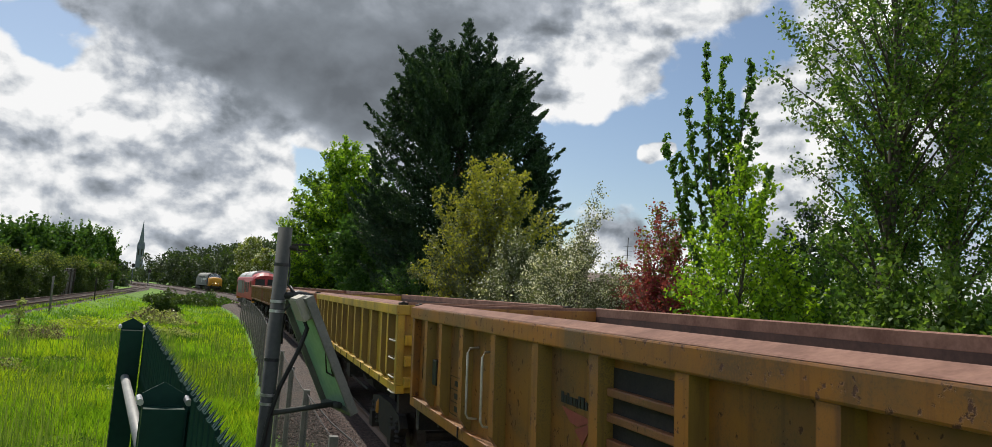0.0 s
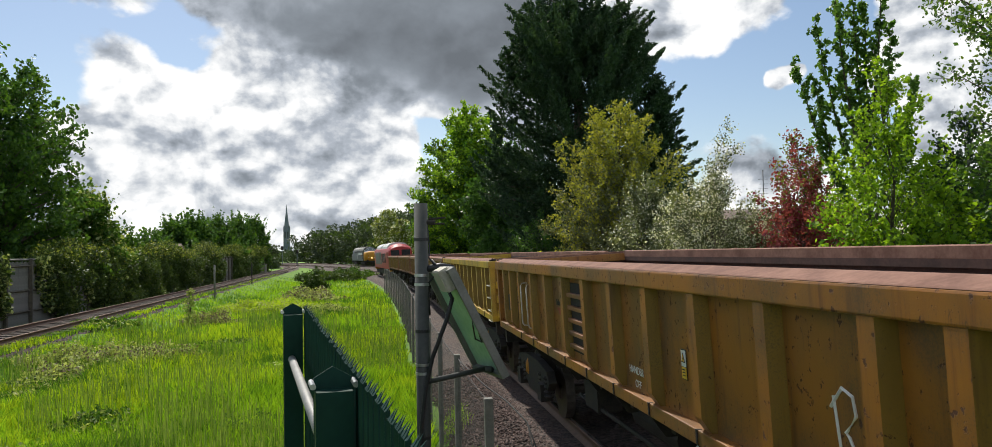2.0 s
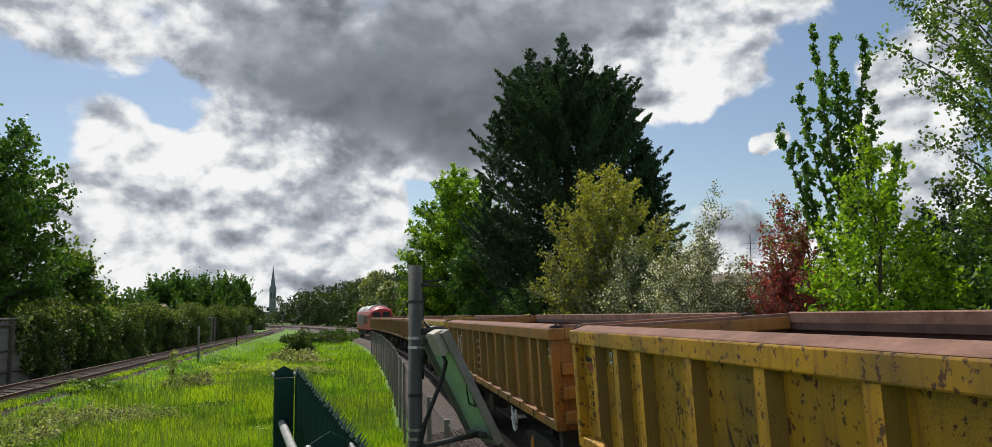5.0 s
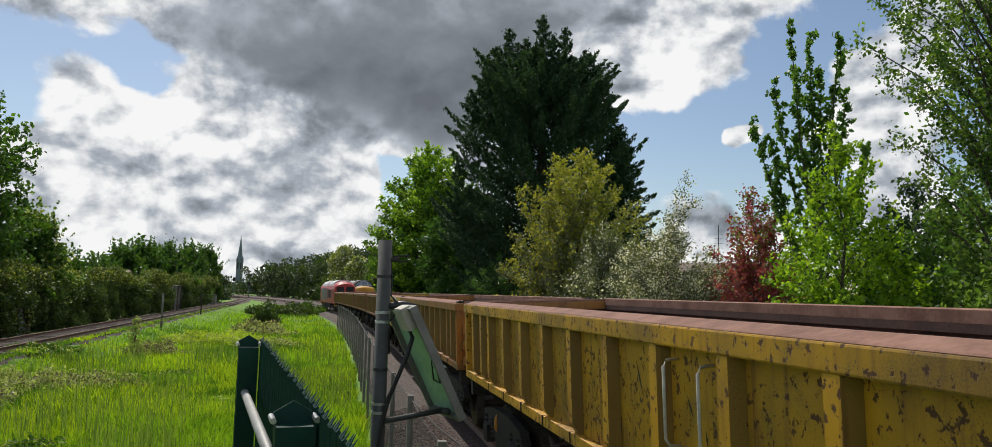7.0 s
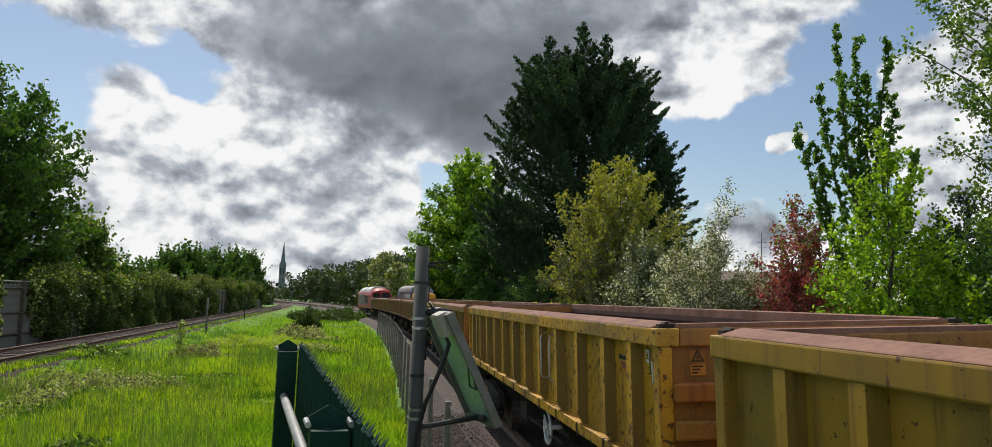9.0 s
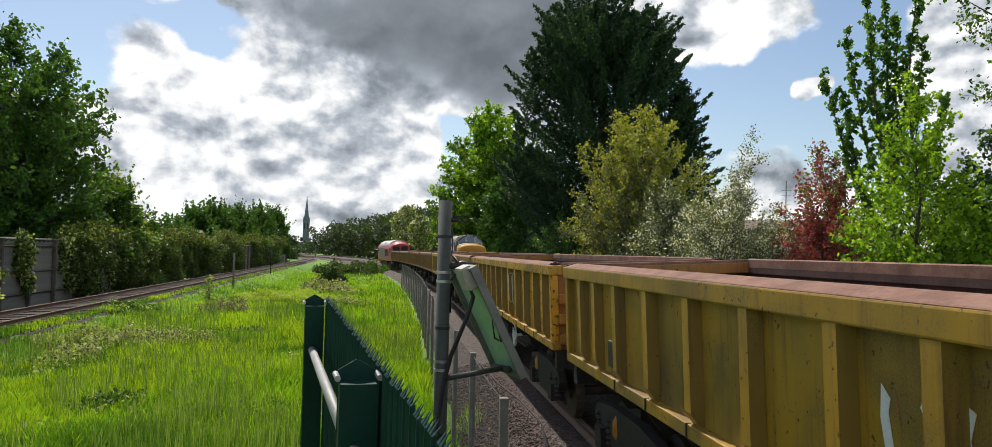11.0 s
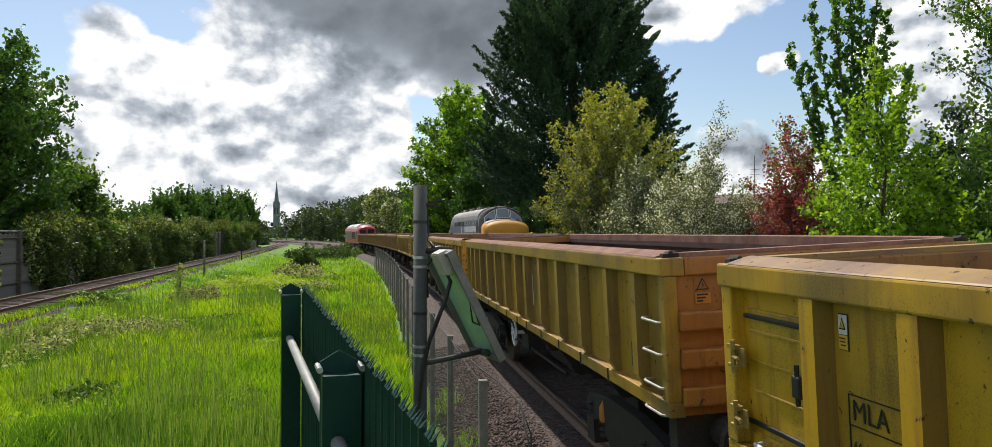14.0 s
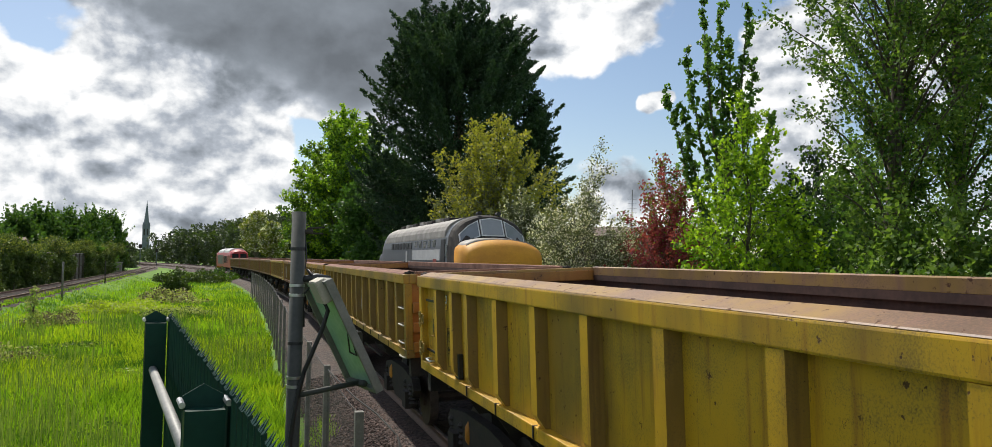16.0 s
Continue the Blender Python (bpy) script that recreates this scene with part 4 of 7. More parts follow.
def end_warning(w, x=-1.0, z=2.165):
    """Amber and white warning plate on the rear end sheet."""
    y = -HL + 0.052
    def plate(name, mat, x0, x1, z0, z1, d, parent):
        bm = bmesh.new()
        box(bm, x0, x1, y - d - 0.003, y - d, z0, z1)
        return part(name, bm, M[mat], parent)
    p = plate("warning_plate", "end_rust", x - 0.066, x + 0.066, z - 0.11, z + 0.092, 0.0, w)
    plate("plate_foot", "tags", x - 0.062, x + 0.062, z - 0.105, z - 0.02, 0.004, p)
    for i in range(3):
        plate("text_bar", "ink", x - 0.05, x + 0.04 - 0.02 * i, z - 0.042 - 0.024 * i, z - 0.03 - 0.024 * i, 0.008, p)
    for nm, mat, k, d in (("triangle_edge", "ink", 1.0, 0.004), ("triangle_field", "end_rust", 0.72, 0.008)):
        bm = bmesh.new()
        c = z + 0.035
        prism(bm, [(x - 0.055 * k, y - d, c - 0.035 * k), (x + 0.055 * k, y - d, c - 0.035 * k), (x, y - d, c + 0.06 * k)], (0, 0, 0), (0, -0.003, 0))
        part(nm, bm, M[mat], p)
    bm = bmesh.new()
    c = z + 0.035
    prism(bm, [(x + 0.008, y - 0.012, c + 0.03), (x - 0.010, y - 0.012, c), (x, y - 0.012, c), (x - 0.006, y - 0.012, c - 0.022), (x + 0.011, y - 0.012, c + 0.007), (x + 0.002, y - 0.012, c + 0.007)], (0, 0, 0), (0, -0.001, 0))
    part("bolt", bm, M["ink"], p)


def latch_box(w, y, z):
    part("label_clip", soft_box(-1.30, -1.245, y - 0.09, y + 0.09, z - 0.14, z + 0.14, 0.01), M["black"], w, "black label clip")


def tags(w, ys):
    for y in ys:
        bm = bmesh.new()
        tube(bm, [(-1.10, y, 0.80), (-1.12, y, 0.72), (-1.12, y, 0.58), (-1.11, y, 0.52)], [0.012, 0.04, 0.045, 0.02], 8)
        part("hanging_tag", bm, M["tags"], w, "orange hanging brake tag", True)


def foot_ladder(w):
    for z in (1.92, 1.67, 1.41, 1.20):
        loop_handle(w, -6.40, -5.95, z, z, 0.0115, -1.245, 0.10)


def grille(w, y):
    gl = flat_sign(w, "grille_frame", "under", y - 0.44, y + 0.44, 1.40, 2.22, label="dark slatted steel grille")
    for i in range(5):
        part("slat", soft_box(-1.30, -1.248, y - 0.42, y + 0.42, 1.45 + 0.15 * i, 1.50 + 0.15 * i, 0.008), M["paint_rust"], gl)


def patch(w, y, z, pts, mat, label):
    bm = bmesh.new()
    prism(bm, [(-1.2425, y + a, z + b) for a, b in pts], (0, 0, 0), (-0.002, 0, 0))
    part("bare_patch", bm, M[mat], w, label)


w_far = [wagon("paint_rust", "rust-brown open box wagon behind the locomotive") for _ in range(4)]
w_yellow = wagon("paint_yellow", "clean yellow open box wagon with a side foot ladder")
foot_ladder(w_yellow)
w_orange = wagon("paint_orange", "orange-brown weathered open box wagon with a side grille", "end_rust")
w_worn = wagon("paint_worn", "badly scraped yellow open box wagon with white handles", "end_rust", rib_shift=0.25)
w_olive = wagon("paint_olive", "dull olive-yellow open box wagon with a bare white patch", "end_rust", rib_shift=0.25, shift_to=-0.5)
w_bright = wagon("paint_bright", "bright yellow open box wagon with a black data table", "end_rust", "cap_yellow", (4.69, 5.47))
WAGONS = [w_bright, w_olive, w_worn, w_orange, w_yellow, *w_far]

# orange-brown wagon
grille(w_orange, 0.455)
for yy in (3.78, 3.30):
    loop_handle(w_orange, yy, yy, 1.45, 2.12)
warning(w_orange, -6.0, 2.07, 0.46)
warning(w_orange, -2.70, 1.72, 0.48)
side_text(w_orange, "HANDBR", -1.3, 1.47, 0.10, "white")
side_text(w_orange, "OFF", -1.45, 1.35, 0.10, "white")
chalk(w_orange, [[(-4.78, 1.46), (-4.73, 1.84)], [(-4.70, 1.78), (-4.81, 1.89), (-4.90, 1.86), (-4.92, 1.77), (-4.82, 1.67), (-4.85, 1.65), (-4.98, 1.45), (-5.0, 1.42)]])
data_panel(w_orange, 6.03, 1.95, [("", 0), ("", 0), ("", 0)], 0.30)
data_panel(w_orange, 4.58, 1.75, [("", 0), ("", 0), ("", 0)], 0.45)
end_warning(w_orange)
rail_logo(w_orange, 1.45, 1.90, 0.9)
latch_box(w_orange, 5.35, 1.72)
hand_wheel(w_orange, -2.9)
# scraped yellow wagon
rail_logo(w_worn, 6.06, 2.10, 0.70)
rail_logo(w_worn, -5.36, 2.10, 0.60)
warning(w_worn, 5.36, 2.14, 0.42)
warning(w_worn, -6.00, 2.14, 0.42)
chalk(w_worn, [[(-6.08, 2.14), (-6.10, 1.96), (-6.14, 2.08), (-6.17, 1.94)], [(-6.15, 2.12), (-6.20, 2.02), (-6.24, 2.12), (-6.28, 1.92), (-6.31, 2.06)]])
data_panel(w_worn, 6.08, 1.84, [("", 0), ("", 0), ("", 0)], 0.46, 0.11)
end_warning(w_worn)
for yy in (-2.08, -2.60):
    loop_handle(w_worn, yy, yy, 1.62, 2.20)
latch_box(w_worn, 4.35, 1.72)
hand_wheel(w_worn, -1.8)
rs = random.Random(33)
for bay in range(10):
    for k in range(9):
        yy = RIBS[bay] + 0.13 + 0.77 * rs.random()
        zz = 1.36 + 0.62 * rs.random() ** 1.5
        ln, tilt = rs.uniform(0.06, 0.30), rs.uniform(-0.9, 0.9)
        wd = rs.uniform(0.004, 0.012)
        dy, dz = ln * math.sin(tilt), ln * math.cos(tilt)
        bm = bmesh.new()
        prism(bm, [(-1.2415, yy, zz), (-1.2415, yy + dy * 0.5 + wd, zz + dz * 0.45), (-1.2415, yy + dy, zz + dz), (-1.2415, yy + dy * 0.5 - wd, zz + dz * 0.55)], (0, 0, 0), (-0.001, 0, 0))
        part("scrape", bm, M["ink"] if k % 3 else M["paint_rust"], w_worn)
for wg, n in ((w_olive, 16), (w_bright, 9), (w_orange, 8)):
    for k in range(n):
        yy = rs.choice(RIBS[:-1]) + 0.15 + 0.7 * rs.random()
        zz = 1.36 + 0.6 * rs.random()
        ln, tilt = rs.uniform(0.06, 0.24), rs.uniform(-1.4, 1.4)
        dy, dz = ln * math.sin(tilt), ln * math.cos(tilt)
        bm = bmesh.new()
        prism(bm, [(-1.2415, yy, zz), (-1.2415, yy + dy * 0.5 + 0.005, zz + dz * 0.45), (-1.2415, yy + dy, zz + dz), (-1.2415, yy + dy * 0.5 - 0.004, zz + dz * 0.55)], (0, 0, 0), (-0.001, 0, 0))
        part("scrape", bm, M["paint_rust"], wg)
# olive wagon
foot_ladder(w_olive)
patch(w_olive, -0.76, 1.80, [(0.15, 0.16), (0.06, 0.05), (0.12, -0.04), (-0.06, -0.20), (-0.20, -0.24), (-0.21, -0.05), (-0.16, 0.08), (-0.20, 0.20), (-0.08, 0.25), (0.0, 0.19), (0.10, 0.22)], "white", "bare white patch of flaked paint")
patch(w_olive, -0.36, 1.84, [(0.03, 0.18), (0.045, 0.02), (0.01, -0.15), (-0.05, -0.1), (-0.02, 0.05), (-0.04, 0.12)], "white", "bare white flake")
latch_box(w_olive, 4.40, 1.55)
hand_wheel(w_olive, 0.98)
warning(w_olive, -6.27, 1.54, 0.42)
warning(w_olive, -6.24, 2.10, 0.30)
plate = flat_sign(w_olive, "data_plate", "black", -5.50, -5.38, 1.42, 1.64, label="small black data plate with pale lines")
for z in (1.46, 1.52, 1.58):
    flat_sign(w_olive, "text_bar", "alu", -5.48, -5.41, z, z + 0.018, -1.2467, plate)
end_warning(w_olive)
# bright yellow wagon
data_panel(w_bright, 5.09, 1.83, [("MLA", 0.145), ("66.6t tare", 0.07), ("", 0)], 0.40, 0.15)
warning(w_bright, 5.30, 2.13, 0.38)
latch_box(w_bright, 4.66, 1.46)
hand_wheel(w_bright, 0.75)


def hatch(w, y0, y1):
    """A side hatch: a pressed panel with a dark seal, folded ribs, hinges and a catch."""
    h = part("hatch", soft_box(-1.262, -1.242, y0, y1, 1.34, 2.16, 0.008), M["paint_bright"], w, "yellow side hatch with dark seals")
    for z in (2.10, 1.46):
        part("seal", soft_box(-1.282, -1.263, y0 - 0.02, y1 + 0.02, z, z + 0.030, 0.008), M["black"], h, "black rubber seal")
    for z in (2.02, 1.84, 1.66, 1.40):
        part("fold", soft_box(-1.275, -1.263, y0 + 0.03, y1 - 0.03, z, z + 0.018, 0.006), M["paint_bright"], h)
    for z in (1.87, 1.50):
        bm = soft_box(-1.375, -1.334, y1 - 0.04, y1 + 0.07, z - 0.070, z - 0.045, 0.006)
        box(bm, -1.375, -1.334, y1 - 0.04, y1 + 0.07, z + 0.045, z + 0.070)
        box(bm, -1.345, -1.335, y1 - 0.10, y1 + 0.09, z - 0.055, z + 0.055)
        tube(bm, [(-1.368, y1, z - 0.10), (-1.368, y1, z + 0.10)], 0.016, 10)
        tube(bm, [(-1.368, y1 + 0.02, z), (-1.385, y1 - 0.10, z)], 0.011, 6)
        part("hinge", bm, M["brass"], h, "worn brass-coloured hinge with a pin")
    bm = soft_box(-1.335, -1.263, y0 - 0.03, y0 + 0.05, 1.74, 1.86, 0.012)
    tube(bm, [(-1.32, y0 + 0.01, 1.70), (-1.32, y0 + 0.01, 1.92)], 0.014, 8)
    part("catch", bm, M["black"], h, "black spring catch")
    bm = bmesh.new()
    tube(bm, [(-1.262, y1 - 0.16, 1.37), (-1.33, y1 - 0.16, 1.37), (-1.33, y1 - 0.32, 1.355), (-1.262, y1 - 0.32, 1.355)], 0.014, 8)
    part("handle", bm, M["white"], h, "white bent handle", True)


hatch(w_bright, 5.62, 6.28)
for wg in WAGONS[:5]:
    tags(wg, (4.9, -3.9))
for wg in w_far:
    flat_sign(wg, "bare_patch", "white", 1.0, 1.25, 1.75, 2.1, label="white mark")


# ---- locomotives ----
def hoop(y, half, side, top, base=1.0, n=9):
    """Cross-section of a body: straight sides and a rounded roof."""
    pts = [(-half, y, base), (-half, y, side)]
    for i in range(1, n):
        a = math.pi * (1 - i / n)
        pts.append((half * math.cos(a) * (1.0 if 0 < i < n else 1), y, side + (top - side) * math.sin(a) ** 0.8))
    pts += [(half, y, side), (half, y, base)]
    return [Vector(p) for p in pts]


def red_loco():
    lo = new("diesel_locomotive")
    tagged(lo, "red diesel freight locomotive with pale roof panels", "locomotive", "diesel locomotives")
    bm = bmesh.new()
    loft(bm, [hoop(y, h, 2.75, 3.75 - d, 1.05) for y, h, d in ((-10.6, 1.22, 0.35), (-10.2, 1.30, 0.08), (-8.2, 1.32, 0.0), (8.2, 1.32, 0.0), (10.2, 1.30, 0.08), (10.6, 1.22, 0.35))])
    part("body", bm, M["red"], lo)
    for y0, y1 in ((-8.0, -1.0), (0.2, 7.6)):
        bm = bmesh.new()
        loft(bm, [hoop(y, 1.20, 3.15, 3.93, 3.0) for y in (y0, y0 + 0.3, y1 - 0.3, y1)])
        part("roof_panel", bm, M["loco_pale"], lo, "pale grey roof panel")
    for sx in (-1, 1):
        for y0, y1 in ((1.0, 7.6), (-1.4, 0.2)):
            part("side_panel", soft_box(min(sx * 1.322, sx * 1.345), max(sx * 1.322, sx * 1.345), y0, y1, 1.5, 2.9, 0.008), M["loco_grey"], lo, "dark grey side panel")
        for y0 in (-7.0, -5.2, -3.4):
            part("louvre", soft_box(min(sx * 1.322, sx * 1.34), max(sx * 1.322, sx * 1.34), y0, y0 + 1.2, 1.7, 2.75, 0.008), M["under"], lo, "dark louvred panel")
        for y0 in (8.9, -9.6):
            part("cab_window", soft_box(min(sx * 1.318, sx * 1.33), max(sx * 1.318, sx * 1.33), y0, y0 + 0.7, 2.25, 2.85, 0.004), M["glass_black"], lo)
    for sx in (-1, 1):
        for sy in (-1, 1):
            part("windscreen", soft_box(min(sx * 0.12, sx * 1.02), max(sx * 0.12, sx * 1.02), sy * 10.615 - 0.01, sy * 10.615 + 0.01, 2.25, 3.05, 0.005), M["glass_black"], lo)
    for sy in (-1, 1):
        part("headstock", soft_box(-1.25, 1.25, sy * 10.4 - 0.2, sy * 10.4 + 0.2, 0.75, 1.06, 0.02), M["loco_yellow"], lo)
        for sx in (-1, 1):
            bf = bmesh.new()
            tube(bf, [(sx * 0.87, sy * 10.55, 1.05), (sx * 0.87, sy * 11.0, 1.05), (sx * 0.87, sy * 11.0, 1.05), (sx * 0.87, sy * 11.05, 1.05)], [0.1, 0.1, 0.22, 0.22], 12)
            part("buffer", bf, M["under"], lo)
        b = new("bogie")
        b.parent, b.location = lo, (0, sy * 7.0, 0)
        for sx in (-1, 1):
            part("side_frame", soft_box(min(sx * 1.0, sx * 1.15), max(sx * 1.0, sx * 1.15), -2.5, 2.5, 0.4, 0.8, 0.05), M["under"], b)
        for y in (-1.8, 0, 1.8):
            wheelset_parts(b, y)
    part("fuel_tank", soft_box(-1.2, 1.2, -3.2, 3.2, 0.4, 1.05, 0.1), M["under"], lo)
    return lo


def nose_loco():
    lo = new("diesel_locomotive")
    tagged(lo, "old grey diesel locomotive with a bulging yellow nose", "locomotive", "diesel locomotives")
    bm = bmesh.new()
    loft(bm, [hoop(y, h, s, t, 1.05, 15) for y, h, s, t in ((-9.3, 1.1, 2.0, 2.5), (-9.1, 1.25, 2.2, 2.75), (-7.9, 1.3, 2.3, 2.85), (-7.6, 1.33, 2.5, 3.55), (-7.1, 1.35, 2.72, 3.8), (6.9, 1.35, 2.72, 3.8))])
    part("body", bm, M["loco_grey"], lo, "blue-grey body side")
    bm = bmesh.new()
    loft(bm, [hoop(y, 1.328, 3.05, 3.815, 3.0, 15) for y in (-6.6, 6.3)])
    part("roof", bm, M["loco_roof"], lo, "brown-grey weathered roof")
    bm = bmesh.new()
    loft(bm, [hoop(y, h, s, t, 1.05, 15) for y, h, s, t in ((6.9, 1.36, 2.73, 3.83), (7.3, 1.35, 2.70, 3.80), (7.42, 1.34, 2.66, 3.74), (7.72, 1.33, 2.50, 3.30), (7.9, 1.32, 2.40, 3.02))])
    part("cab", bm, M["under"], lo, "dark brown cab front")
    bm = bmesh.new()
    loft(bm, [hoop(y, h, s, t, 1.05, 15) for y, h, s, t in ((7.75, 1.335, 2.50, 3.0), (8.7, 1.33, 2.46, 2.95), (9.12, 1.31, 2.36, 2.84), (9.31, 1.25, 2.22, 2.66), (9.38, 1.12, 2.0, 2.42))])
    part("nose", bm, M["loco_yellow"], lo, "rounded yellow nose", True)
    bm = bmesh.new()
    loft(bm, [hoop(y, h + 0.006, q + 0.14, t + 0.012, q + 0.12, 15) for y, h, q, t in ((7.78, 1.25, 2.50, 3.0), (8.3, 1.24, 2.48, 2.97), (8.8, 1.22, 2.44, 2.935))])
    part("nose_top", bm, M["loco_roof"], lo, "grey weathered top of the nose", True)
    for x in (-0.62, 0.62):
        part("nose_seam", soft_box(x - 0.012, x + 0.012, 9.30, 9.385, 1.5, 2.1, 0.004), M["under"], lo)
    part("nose_door", soft_box(-0.6, 0.6, 9.36, 9.40, 1.45, 2.2, 0.015), M["loco_yellow"], lo)
    # three windscreens on the raked cab front
    for x0, x1, zl0, zl1, zt0, zt1 in ((-0.36, 0.36, 3.09, 3.09, 3.60, 3.60), (0.50, 1.12, 3.05, 2.82, 3.55, 3.10), (-1.12, -0.50, 2.82, 3.05, 3.10, 3.55)):
        bm = bmesh.new()

        def front(x, z):
            y = np.interp(z + 0.30 * x * x, [2.3, 3.02, 3.30, 3.74, 3.82], [8.1, 7.90, 7.72, 7.42, 7.2]) + 0.03
            return Vector((x, y, z))

        o = [front(x0, zl0), front(x1, zl1), front(x1, zt1), front((x0 + x1) / 2, (zt0 + zt1) / 2 + 0.06), front(x0, zt0)]
        prism(bm, o, (0, -0.05, 0), (0, 0.035, 0.01))
        part("windscreen", bm, M["glass"], lo)
        bm = bmesh.new()
        cen = sum(o, Vector()) / 5
        prism(bm, [cen + (p - cen) * 1.13 for p in o], (0, -0.06, 0), (0, 0.022, 0.006))
        part("window_frame", bm, M["loco_pale"], lo, "pale window surround")
    for sx in (-1, 1):
        part("door", soft_box(min(sx * 1.352, sx * 1.372), max(sx * 1.352, sx * 1.372), 5.9, 6.5, 1.3, 2.95, 0.008), M["black"], lo, "dark recessed cab door")
        part("side_window", soft_box(min(sx * 1.352, sx * 1.368), max(sx * 1.352, sx * 1.368), 6.55, 6.85, 2.3, 2.75, 0.006), M["glass"], lo)
        part("pale_band", soft_box(min(sx * 1.352, sx * 1.362), max(sx * 1.352, sx * 1.362), 0.6, 5.7, 2.20, 2.60, 0.003), M["loco_pale"], lo, "pale grey upper band")
        for i in range(7):
            y = -4.6 + 0.75 * i
            part("side_grille", soft_box(min(sx * 1.352, sx * 1.37), max(sx * 1.352, sx * 1.37), y, y + 0.5, 2.66, 2.94, 0.006), M["black"], lo)
        part("slash", soft_box(min(sx * 1.352, sx * 1.364), max(sx * 1.352, sx * 1.364), -0.9, -0.6, 1.4, 2.58, 0.003), M["loco_pale"], lo)
        part("red_plate", soft_box(min(sx * 1.352, sx * 1.366), max(sx * 1.352, sx * 1.366), 4.6, 5.2, 1.9, 2.25, 0.003), M["maroon"], lo)
    for sx in (-1, 1):
        for i in range(5):
            part("roof_window", soft_box(min(sx * 1.335, sx * 1.352), max(sx * 1.335, sx * 1.352), 1.0 + 0.85 * i, 1.55 + 0.85 * i, 2.68, 2.96, 0.006), M["glass_black"], lo)
    for i, y in enumerate((-5.5, -4.2, -2.6, -1.0, 0.6, 2.2, 3.6)):
        part("roof_hatch", soft_box(-0.75, 0.75, y, y + 0.9, 3.70, 3.84 + 0.02 * (i % 2), 0.03), M["loco_roof"] if i % 2 else M["under"], lo)
    for x in (-0.35, 0.35):
        bm = bmesh.new()
        tube(bm, [(x, 7.0, 3.86), (x, 7.35, 3.86)], [0.05, 0.08], 10)
        part("horn", bm, M["black"], lo)
    for x in (-0.55, 0.0, 0.55):
        bm = bmesh.new()
        tube(bm, [(x, 9.30, 1.62), (x, 9.40, 1.62)], 0.11, 14)
        part("headlamp", bm, M["lamp" if x == 0 else "white"], lo)
    for sy in (-1, 1):
        part("headstock", soft_box(-1.25, 1.25, sy * 9.2 - 0.2, sy * 9.2 + 0.2, 0.75, 1.06, 0.02), M["black"], lo)
        b = new("bogie")
        b.parent, b.location = lo, (0, sy * 5.6, 0)
        for sx in (-1, 1):
            part("side_frame", soft_box(min(sx * 1.0, sx * 1.15), max(sx * 1.0, sx * 1.15), -2.6, 2.6, 0.35, 0.85, 0.05), M["under"], b)
        for y in (-1.9, 0, 1.9):
            wheelset_parts(b, y)
        for sx in (-1, 1):
            bf = bmesh.new()
            tube(bf, [(sx * 0.87, sy * 9.2, 1.05), (sx * 0.87, sy * 9.7, 1.05), (sx * 0.87, sy * 9.7, 1.05), (sx * 0.87, sy * 9.75, 1.05)], [0.1, 0.1, 0.22, 0.22], 12)
            part("buffer", bf, M["under"], lo)
    return lo


engine_red, engine_nose = red_loco(), nose_loco()


